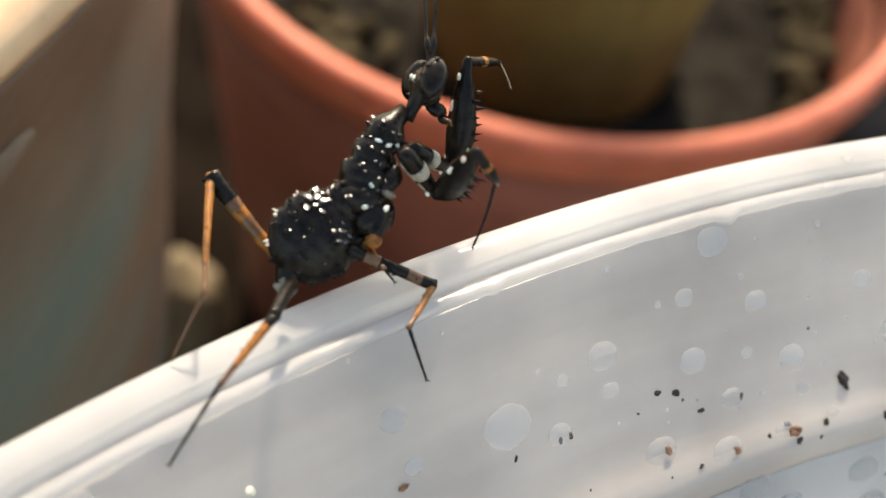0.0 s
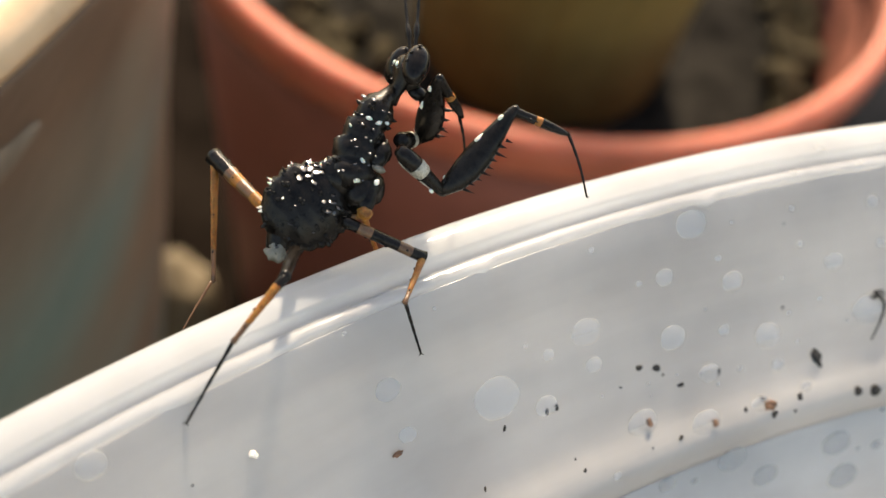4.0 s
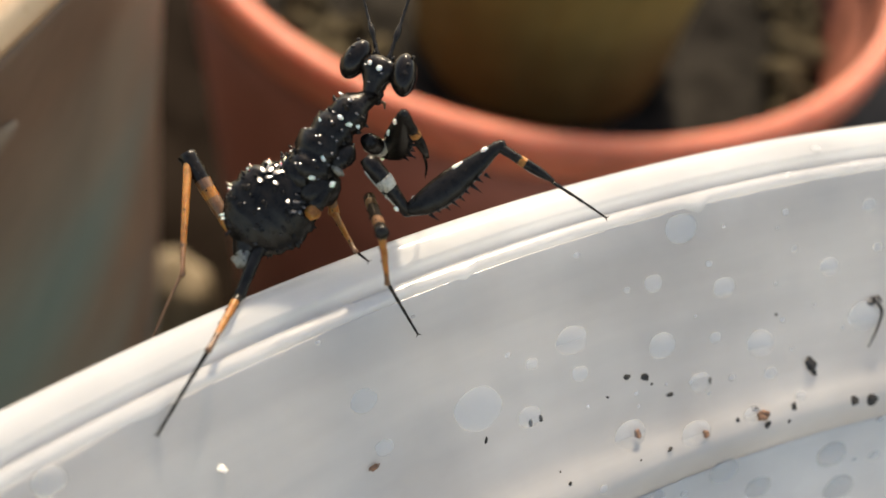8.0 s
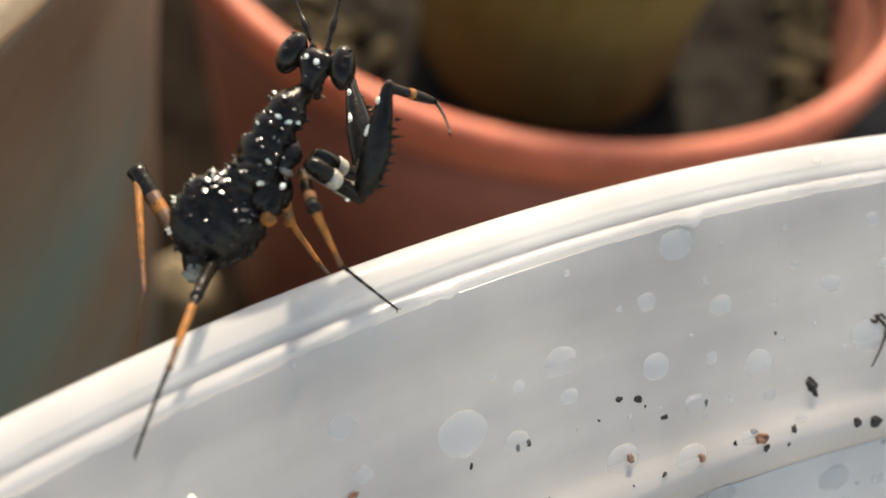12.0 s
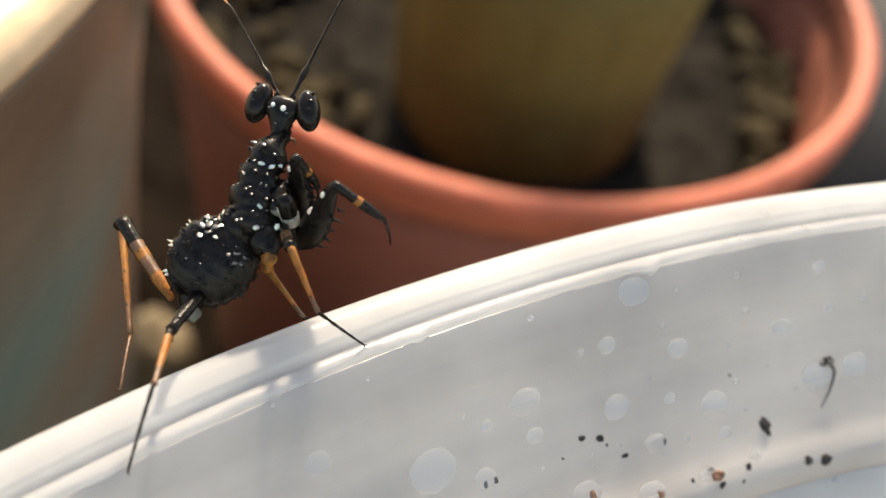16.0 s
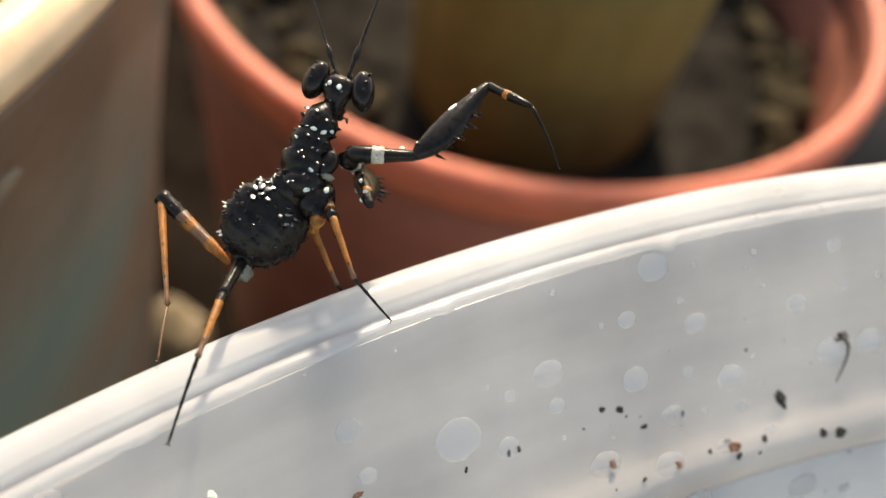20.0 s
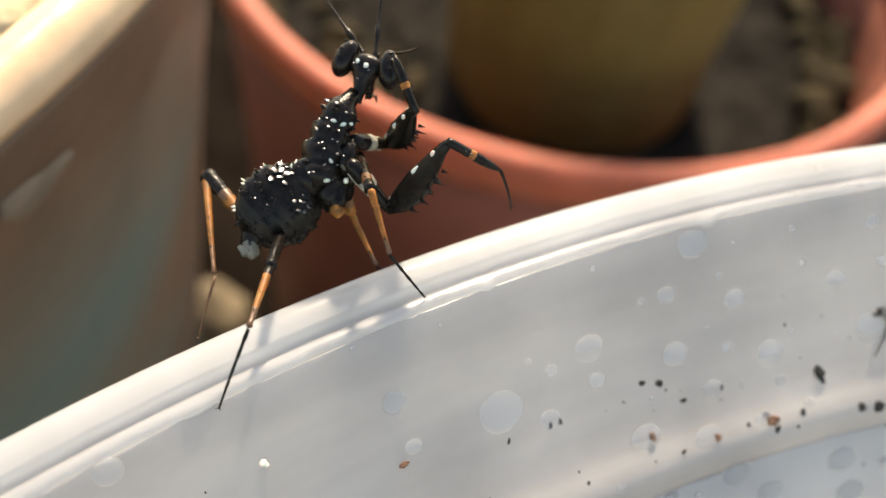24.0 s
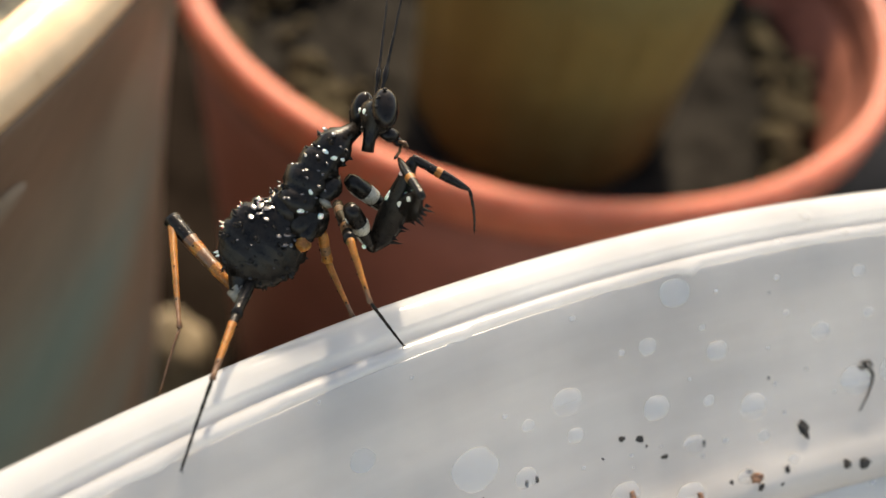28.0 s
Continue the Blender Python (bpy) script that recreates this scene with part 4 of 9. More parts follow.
def motions():
    walk(PART['abdomen'], [
        (0, pose(0.00046, 0.00233, 0.00174, -121.3, -36.8, 162.5)),
        (0.5, pose(0.00052, 0.00241, 0.00179, -121.3, -37.1, 161.0)),
        (1, pose(0.00056, 0.00249, 0.00181, -121.1, -37.6, 159.5)),
        (1.5, pose(0.00047, 0.00228, 0.00175, -122.1, -36.0, 164.1)),
        (2, pose(0.00032, 0.00210, 0.00176, -122.8, -34.6, 168.6)),
        (2.5, pose(0.00032, 0.00228, 0.00184, -121.8, -37.5, 161.1)),
        (3, pose(0.00031, 0.00242, 0.00190, -120.4, -40.3, 153.6)),
        (3.5, pose(0.00027, 0.00240, 0.00190, -120.8, -39.8, 155.2)),
        (4, pose(0.00029, 0.00242, 0.00186, -121.7, -38.4, 159.1)),
        (4.5, pose(0.00032, 0.00241, 0.00184, -122.9, -36.6, 164.0)),
        (5, pose(0.00034, 0.00242, 0.00180, -123.8, -34.7, 168.8)),
        (5.5, pose(0.00035, 0.00242, 0.00178, -124.3, -33.3, 172.4)),
        (6, pose(0.00032, 0.00244, 0.00178, -124.3, -32.7, 173.9)),
        (6.5, pose(0.00027, 0.00235, 0.00176, -123.6, -34.7, 167.7)),
        (7, pose(0.00017, 0.00228, 0.00174, -122.4, -36.5, 161.3)),
        (7.5, pose(0.00005, 0.00235, 0.00184, -122.9, -36.0, 163.3)),
        (8, pose(-0.00008, 0.00245, 0.00194, -123.2, -35.3, 165.2)),
        (8.5, pose(-0.00016, 0.00241, 0.00193, -124.4, -34.4, 167.5)),
        (9, pose(-0.00029, 0.00242, 0.00186, -125.3, -33.4, 169.7)),
        (9.5, pose(-0.00031, 0.00239, 0.00173, -124.8, -33.9, 168.0)),
        (10, pose(-0.00042, 0.00232, 0.00163, -123.9, -34.2, 166.2)),
        (10.5, pose(-0.00066, 0.00248, 0.00176, -124.2, -34.0, 169.1)),
        (11, pose(-0.00092, 0.00263, 0.00185, -124.1, -33.3, 171.7)),
        (11.5, pose(-0.00094, 0.00261, 0.00190, -124.2, -33.9, 171.6)),
        (12, pose(-0.00089, 0.00256, 0.00191, -124.3, -34.3, 170.5)),
        (12.5, pose(-0.00082, 0.00250, 0.00192, -124.3, -34.7, 169.0)),
        (13, pose(-0.00074, 0.00244, 0.00193, -124.2, -35.2, 167.6)),
        (13.5, pose(-0.00069, 0.00240, 0.00195, -124.2, -35.6, 166.5)),
        (14, pose(-0.00065, 0.00240, 0.00198, -124.1, -36.0, 166.0)),
        (14.5, pose(-0.00067, 0.00258, 0.00198, -125.9, -35.4, 168.5)),
        (15, pose(-0.00059, 0.00275, 0.00197, -127.7, -34.7, 170.9)),
        (15.5, pose(-0.00068, 0.00278, 0.00196, -127.6, -34.7, 171.0)),
        (16, pose(-0.00070, 0.00280, 0.00193, -127.6, -34.7, 171.1)),
        (16.5, pose(-0.00071, 0.00277, 0.00195, -127.1, -35.4, 170.3)),
        (17, pose(-0.00063, 0.00273, 0.00197, -126.7, -36.3, 169.5)),
        (17.5, pose(-0.00057, 0.00284, 0.00204, -126.6, -36.5, 168.4)),
        (18, pose(-0.00046, 0.00295, 0.00212, -126.5, -36.8, 167.5)),
        (18.5, pose(-0.00044, 0.00294, 0.00209, -125.5, -37.2, 165.2)),
        (19, pose(-0.00040, 0.00293, 0.00206, -124.7, -37.6, 163.0)),
        (19.5, pose(-0.00035, 0.00302, 0.00216, -126.0, -36.3, 167.1)),
        (20, pose(-0.00028, 0.00311, 0.00227, -127.1, -35.0, 170.9)),
        (20.5, pose(-0.00034, 0.00312, 0.00226, -126.9, -35.1, 170.3)),
        (21, pose(-0.00043, 0.00308, 0.00224, -126.3, -35.8, 168.9)),
        (21.5, pose(-0.00055, 0.00303, 0.00222, -125.4, -36.7, 167.1)),
        (22, pose(-0.00067, 0.00297, 0.00220, -124.4, -37.5, 165.2)),
        (22.5, pose(-0.00076, 0.00294, 0.00217, -123.7, -38.1, 163.7)),
        (23, pose(-0.00077, 0.00296, 0.00218, -123.5, -38.5, 163.0)),
        (23.5, pose(-0.00082, 0.00284, 0.00205, -122.4, -39.3, 161.8)),
        (24, pose(-0.00091, 0.00277, 0.00195, -121.3, -40.2, 160.5)),
        (24.5, pose(-0.00078, 0.00283, 0.00197, -122.7, -38.9, 162.7)),
        (25, pose(-0.00069, 0.00294, 0.00203, -124.1, -37.9, 164.9)),
        (25.5, pose(-0.00062, 0.00302, 0.00211, -123.3, -39.0, 162.3)),
        (26, pose(-0.00057, 0.00311, 0.00221, -122.5, -40.2, 159.9)),
        (26.5, pose(-0.00056, 0.00300, 0.00220, -123.9, -39.7, 161.5)),
        (27, pose(-0.00055, 0.00289, 0.00220, -125.4, -39.2, 163.2)),
        (27.5, pose(-0.00063, 0.00300, 0.00224, -127.0, -37.0, 167.3)),
        (28, pose(-0.00069, 0.00308, 0.00225, -128.3, -34.7, 171.4)),
    ])
    walk(PART['thorax'], [
        (0, pose(0.00046, 0.00233, 0.00174, 54.2, -20.3, -178.1)),
        (0.5, pose(0.00052, 0.00241, 0.00179, 54.5, -19.7, -177.7)),
        (1, pose(0.00056, 0.00249, 0.00181, 54.9, -19.4, -177.2)),
        (1.5, pose(0.00047, 0.00228, 0.00175, 55.3, -22.0, 179.6)),
        (2, pose(0.00032, 0.00210, 0.00176, 55.7, -25.0, 176.4)),
        (2.5, pose(0.00032, 0.00228, 0.00184, 54.9, -22.9, 178.9)),
        (3, pose(0.00031, 0.00242, 0.00190, 54.1, -20.7, -178.5)),
        (3.5, pose(0.00027, 0.00240, 0.00190, 54.2, -20.6, -178.3)),
        (4, pose(0.00029, 0.00242, 0.00186, 54.3, -20.2, -178.0)),
        (4.5, pose(0.00032, 0.00241, 0.00184, 54.5, -19.7, -177.7)),
        (5, pose(0.00034, 0.00242, 0.00180, 54.6, -19.2, -177.4)),
        (5.5, pose(0.00035, 0.00242, 0.00178, 54.8, -18.9, -177.1)),
        (6, pose(0.00032, 0.00244, 0.00178, 55.0, -18.8, -176.9)),
        (6.5, pose(0.00027, 0.00235, 0.00176, 54.5, -19.0, -177.4)),
        (7, pose(0.00017, 0.00228, 0.00174, 54.2, -18.9, -177.9)),
        (7.5, pose(0.00005, 0.00235, 0.00184, 54.4, -23.9, 176.7)),
        (8, pose(-0.00008, 0.00245, 0.00194, 55.2, -28.7, 171.0)),
        (8.5, pose(-0.00016, 0.00241, 0.00193, 54.3, -26.0, 174.0)),
        (9, pose(-0.00029, 0.00242, 0.00186, 53.7, -23.2, 176.7)),
        (9.5, pose(-0.00031, 0.00239, 0.00173, 53.6, -18.9, -177.5)),
        (10, pose(-0.00042, 0.00232, 0.00163, 54.5, -14.5, -172.1)),
        (10.5, pose(-0.00066, 0.00248, 0.00176, 54.3, -19.4, -177.4)),
        (11, pose(-0.00092, 0.00263, 0.00185, 55.1, -23.8, 176.9)),
        (11.5, pose(-0.00094, 0.00261, 0.00190, 54.7, -23.6, 177.9)),
        (12, pose(-0.00089, 0.00256, 0.00191, 54.2, -22.1, 179.8)),
        (12.5, pose(-0.00082, 0.00250, 0.00192, 53.6, -20.0, -177.9)),
        (13, pose(-0.00074, 0.00244, 0.00193, 53.2, -17.8, -175.6)),
        (13.5, pose(-0.00069, 0.00240, 0.00195, 52.8, -16.2, -173.8)),
        (14, pose(-0.00065, 0.00240, 0.00198, 52.6, -15.8, -173.1)),
        (14.5, pose(-0.00067, 0.00258, 0.00198, 52.4, -15.3, -171.9)),
        (15, pose(-0.00059, 0.00275, 0.00197, 52.0, -14.8, -170.8)),
        (15.5, pose(-0.00068, 0.00278, 0.00196, 52.1, -15.1, -171.3)),
        (16, pose(-0.00070, 0.00280, 0.00193, 52.2, -15.3, -171.8)),
        (16.5, pose(-0.00071, 0.00277, 0.00195, 52.6, -15.4, -171.1)),
        (17, pose(-0.00063, 0.00273, 0.00197, 52.8, -15.6, -170.3)),
        (17.5, pose(-0.00057, 0.00284, 0.00204, 52.8, -17.1, -172.3)),
        (18, pose(-0.00046, 0.00295, 0.00212, 52.7, -18.8, -174.3)),
        (18.5, pose(-0.00044, 0.00294, 0.00209, 52.8, -18.8, -175.2)),
        (19, pose(-0.00040, 0.00293, 0.00206, 52.8, -18.9, -176.0)),
        (19.5, pose(-0.00035, 0.00302, 0.00216, 52.9, -18.0, -174.8)),
        (20, pose(-0.00028, 0.00311, 0.00227, 53.1, -17.3, -173.5)),
        (20.5, pose(-0.00034, 0.00312, 0.00226, 53.1, -17.5, -174.0)),
        (21, pose(-0.00043, 0.00308, 0.00224, 53.2, -18.5, -175.0)),
        (21.5, pose(-0.00055, 0.00303, 0.00222, 53.3, -19.8, -176.2)),
        (22, pose(-0.00067, 0.00297, 0.00220, 53.4, -21.1, -177.5)),
        (22.5, pose(-0.00076, 0.00294, 0.00217, 53.5, -22.0, -178.5)),
        (23, pose(-0.00077, 0.00296, 0.00218, 53.4, -22.5, -179.1)),
        (23.5, pose(-0.00082, 0.00284, 0.00205, 53.4, -20.6, -175.8)),
        (24, pose(-0.00091, 0.00277, 0.00195, 53.3, -18.8, -172.6)),
        (24.5, pose(-0.00078, 0.00283, 0.00197, 53.2, -20.7, -175.7)),
        (25, pose(-0.00069, 0.00294, 0.00203, 53.0, -22.9, -178.9)),
        (25.5, pose(-0.00062, 0.00302, 0.00211, 53.5, -22.5, -178.5)),
        (26, pose(-0.00057, 0.00311, 0.00221, 53.8, -22.2, -177.9)),
        (26.5, pose(-0.00056, 0.00300, 0.00220, 52.9, -21.2, -176.4)),
        (27, pose(-0.00055, 0.00289, 0.00220, 51.9, -20.2, -174.9)),
        (27.5, pose(-0.00063, 0.00300, 0.00224, 52.1, -23.8, -179.8)),
        (28, pose(-0.00069, 0.00308, 0.00225, 52.5, -27.3, 175.2)),
    ])
    walk(PART['head'], [
        (0, pose(0.00130, 0.00473, 0.00333, -28.3, -44.0, -60.0)),
        (0.5, pose(0.00126, 0.00473, 0.00333, -28.1, -44.0, -60.2)),
        (1, pose(0.00122, 0.00475, 0.00329, -28.2, -44.0, -60.0)),
        (1.5, pose(0.00137, 0.00454, 0.00321, -26.3, -45.3, -62.7)),
        (2, pose(0.00148, 0.00437, 0.00319, -24.6, -46.4, -65.3)),
        (2.5, pose(0.00128, 0.00453, 0.00331, -26.3, -44.9, -62.8)),
        (3, pose(0.00107, 0.00466, 0.00343, -27.8, -43.2, -60.3)),
        (3.5, pose(0.00102, 0.00466, 0.00343, -28.4, -42.9, -59.3)),
        (4, pose(0.00101, 0.00468, 0.00339, -29.9, -42.1, -57.2)),
        (4.5, pose(0.00100, 0.00466, 0.00336, -31.7, -41.0, -54.5)),
        (5, pose(0.00099, 0.00466, 0.00331, -33.3, -39.8, -52.0)),
        (5.5, pose(0.00098, 0.00466, 0.00328, -34.6, -38.9, -50.1)),
        (6, pose(0.00093, 0.00470, 0.00328, -35.2, -38.6, -49.0)),
        (6.5, pose(0.00098, 0.00459, 0.00326, -34.8, -38.5, -49.5)),
        (7, pose(0.00097, 0.00450, 0.00325, -34.3, -38.8, -50.0)),
        (7.5, pose(0.00094, 0.00453, 0.00329, -45.9, -22.9, -28.2)),
        (8, pose(0.00092, 0.00458, 0.00334, -50.3, -4.7, -11.5)),
        (8.5, pose(0.00068, 0.00451, 0.00334, -49.6, -4.2, -11.1)),
        (9, pose(0.00040, 0.00449, 0.00328, -49.0, -3.8, -10.7)),
        (9.5, pose(0.00004, 0.00459, 0.00325, -49.3, -4.0, -6.4)),
        (10, pose(-0.00041, 0.00467, 0.00322, -49.9, -4.4, -2.1)),
        (10.5, pose(-0.00024, 0.00472, 0.00327, -49.8, -4.2, -5.3)),
        (11, pose(-0.00011, 0.00478, 0.00326, -50.1, -4.5, -8.6)),
        (11.5, pose(-0.00016, 0.00478, 0.00335, -49.8, -4.0, -8.3)),
        (12, pose(-0.00020, 0.00477, 0.00341, -49.6, -3.8, -8.2)),
        (12.5, pose(-0.00024, 0.00475, 0.00348, -49.3, -3.6, -8.1)),
        (13, pose(-0.00028, 0.00473, 0.00355, -49.0, -3.5, -8.0)),
        (13.5, pose(-0.00032, 0.00472, 0.00362, -48.7, -3.3, -7.8)),
        (14, pose(-0.00031, 0.00474, 0.00367, -48.6, -3.0, -7.8)),
        (14.5, pose(-0.00047, 0.00480, 0.00360, -47.7, -4.3, -5.7)),
        (15, pose(-0.00054, 0.00484, 0.00352, -46.8, -5.7, -3.7)),
        (15.5, pose(-0.00059, 0.00491, 0.00355, -46.6, -6.7, -2.8)),
        (16, pose(-0.00059, 0.00495, 0.00355, -46.5, -7.8, -2.0)),
        (16.5, pose(-0.00056, 0.00492, 0.00354, -46.6, -8.2, -2.2)),
        (17, pose(-0.00044, 0.00488, 0.00354, -46.7, -8.4, -2.5)),
        (17.5, pose(-0.00027, 0.00498, 0.00360, -47.0, -6.7, -4.3)),
        (18, pose(-0.00003, 0.00507, 0.00366, -47.2, -5.0, -6.1)),
        (18.5, pose(0.00007, 0.00510, 0.00363, -47.6, -5.1, -6.8)),
        (19, pose(0.00018, 0.00513, 0.00363, -47.9, -5.1, -7.5)),
        (19.5, pose(0.00011, 0.00510, 0.00365, -47.5, -5.3, -7.0)),
        (20, pose(0.00008, 0.00509, 0.00368, -47.3, -5.4, -6.5)),
        (20.5, pose(0.00003, 0.00511, 0.00368, -47.3, -6.9, -8.2)),
        (21, pose(-0.00003, 0.00510, 0.00368, -47.2, -10.4, -12.5)),
        (21.5, pose(-0.00011, 0.00510, 0.00368, -46.6, -14.9, -18.1)),
        (22, pose(-0.00019, 0.00509, 0.00369, -45.6, -19.3, -24.0)),
        (22.5, pose(-0.00025, 0.00510, 0.00368, -44.5, -22.6, -28.6)),
        (23, pose(-0.00023, 0.00513, 0.00369, -43.9, -23.7, -30.8)),
        (23.5, pose(-0.00031, 0.00511, 0.00363, -46.6, -8.6, -13.0)),
        (24, pose(-0.00041, 0.00516, 0.00359, -46.9, -7.2, -10.1)),
        (24.5, pose(-0.00008, 0.00517, 0.00358, -43.9, -23.2, -19.2)),
        (25, pose(0.00022, 0.00527, 0.00364, -41.0, -28.9, -17.5)),
        (25.5, pose(0.00022, 0.00522, 0.00361, -40.2, -31.8, -33.4)),
        (26, pose(0.00021, 0.00519, 0.00360, -38.4, -34.3, -49.7)),
        (26.5, pose(0.00024, 0.00510, 0.00365, -44.6, -12.0, -16.4)),
        (27, pose(0.00029, 0.00502, 0.00370, -24.4, -42.1, -43.7)),
        (27.5, pose(0.00042, 0.00506, 0.00369, -23.7, -42.3, -44.4)),
        (28, pose(0.00057, 0.00507, 0.00366, -22.9, -42.5, -45.2)),
    ])
    walk(PART['foreR_coxa'], [
        (0, pose(0.00132, 0.00282, 0.00276, -158.2, -30.9, -30.0)),
        (0.5, pose(0.00132, 0.00285, 0.00276, 178.6, -50.1, -11.4)),
        (1, pose(0.00132, 0.00286, 0.00272, 139.3, -58.8, 19.2)),
        (1.5, pose(0.00136, 0.00266, 0.00266, -172.0, -66.3, -24.3)),
        (2, pose(0.00136, 0.00250, 0.00265, -135.8, -52.2, -55.8)),
        (2.5, pose(0.00138, 0.00246, 0.00256, -152.9, -46.1, -39.8)),
        (3, pose(0.00139, 0.00242, 0.00249, -165.1, -39.2, -27.7)),
        (3.5, pose(0.00138, 0.00244, 0.00252, -160.6, -39.8, -32.0)),
        (4, pose(0.00148, 0.00254, 0.00255, -148.9, -40.0, -42.7)),
        (4.5, pose(0.00162, 0.00262, 0.00262, -133.8, -36.9, -55.5)),
        (5, pose(0.00174, 0.00273, 0.00266, -121.1, -31.7, -64.6)),
        (5.5, pose(0.00184, 0.00281, 0.00270, -113.1, -27.3, -68.7)),
        (6, pose(0.00185, 0.00287, 0.00273, -110.4, -25.5, -69.7)),
        (6.5, pose(0.00179, 0.00274, 0.00270, -117.4, -49.3, -69.4)),
        (7, pose(0.00161, 0.00261, 0.00263, -147.2, -70.6, -49.6)),
        (7.5, pose(0.00146, 0.00248, 0.00254, -171.8, -62.6, -27.4)),
        (8, pose(0.00129, 0.00234, 0.00243, -179.9, -51.0, -17.9)),
        (8.5, pose(0.00114, 0.00222, 0.00236, -174.1, -50.3, -22.4)),
        (9, pose(0.00092, 0.00216, 0.00226, -167.6, -48.5, -27.6)),
        (9.5, pose(0.00068, 0.00204, 0.00206, -162.6, -28.9, -25.2)),
        (10, pose(0.00044, 0.00196, 0.00192, -156.8, -10.8, -23.3)),
        (10.5, pose(0.00042, 0.00217, 0.00209, -157.5, -16.5, -24.6)),
        (11, pose(0.00039, 0.00241, 0.00225, -157.9, -25.3, -28.1)),
        (11.5, pose(0.00037, 0.00245, 0.00234, -150.7, -29.3, -35.0)),
        (12, pose(0.00039, 0.00247, 0.00242, -140.5, -31.5, -45.0)),
        (12.5, pose(0.00042, 0.00249, 0.00251, -129.5, -31.0, -55.0)),
        (13, pose(0.00046, 0.00248, 0.00258, -120.6, -29.2, -62.3)),
        (13.5, pose(0.00049, 0.00248, 0.00265, -115.0, -27.5, -66.2)),
        (14, pose(0.00051, 0.00250, 0.00271, -113.3, -27.0, -67.2)),
        (14.5, pose(0.00040, 0.00256, 0.00259, -130.7, -30.0, -53.7)),
        (15, pose(0.00032, 0.00259, 0.00247, -153.2, -28.2, -32.0)),
        (15.5, pose(0.00015, 0.00268, 0.00251, -164.5, -21.5, -24.3)),
        (16, pose(0.00009, 0.00282, 0.00261, -174.2, -17.4, -19.9)),
        (16.5, pose(0.00010, 0.00306, 0.00285, 176.1, -24.8, -14.3)),
        (17, pose(0.00024, 0.00322, 0.00304, 169.5, -33.1, -10.7)),
        (17.5, pose(0.00030, 0.00306, 0.00287, -162.4, -33.4, -26.6)),
        (18, pose(0.00044, 0.00289, 0.00269, -133.7, -18.0, -38.3)),
        (18.5, pose(0.00071, 0.00307, 0.00282, -129.1, -14.9, -38.7)),
        (19, pose(0.00090, 0.00328, 0.00300, -122.0, -15.6, -44.7)),
        (19.5, pose(0.00089, 0.00336, 0.00309, -99.9, -0.2, -67.8)),
        (20, pose(0.00091, 0.00339, 0.00314, -84.7, 15.5, -78.2)),
        (20.5, pose(0.00087, 0.00337, 0.00311, -89.2, 14.9, -82.5)),
        (21, pose(0.00081, 0.00324, 0.00301, -103.4, 7.6, -84.1)),
        (21.5, pose(0.00073, 0.00307, 0.00286, -125.6, -9.3, -71.9)),
        (22, pose(0.00063, 0.00288, 0.00273, -148.6, -16.8, -46.5)),
        (22.5, pose(0.00051, 0.00271, 0.00257, -160.1, -15.4, -29.5)),
        (23, pose(0.00041, 0.00262, 0.00247, -163.5, -17.7, -23.1)),
        (23.5, pose(0.00015, 0.00255, 0.00240, -166.2, -32.9, -23.8)),
        (24, pose(-0.00008, 0.00259, 0.00239, -167.5, -44.6, -26.0)),
        (24.5, pose(0.00015, 0.00257, 0.00236, -168.6, -30.3, -23.3)),
        (25, pose(0.00041, 0.00262, 0.00236, -166.5, -12.3, -20.8)),
        (25.5, pose(0.00053, 0.00276, 0.00248, -164.6, -8.2, -19.9)),
        (26, pose(0.00056, 0.00294, 0.00265, -165.4, -8.5, -19.6)),
        (26.5, pose(0.00040, 0.00295, 0.00277, -165.1, -17.4, -22.0)),
        (27, pose(0.00026, 0.00293, 0.00286, -163.9, -26.4, -24.9)),
        (27.5, pose(0.00047, 0.00282, 0.00268, -162.8, -23.2, -24.7)),
        (28, pose(0.00070, 0.00268, 0.00248, -162.0, -18.7, -23.8)),
    ])
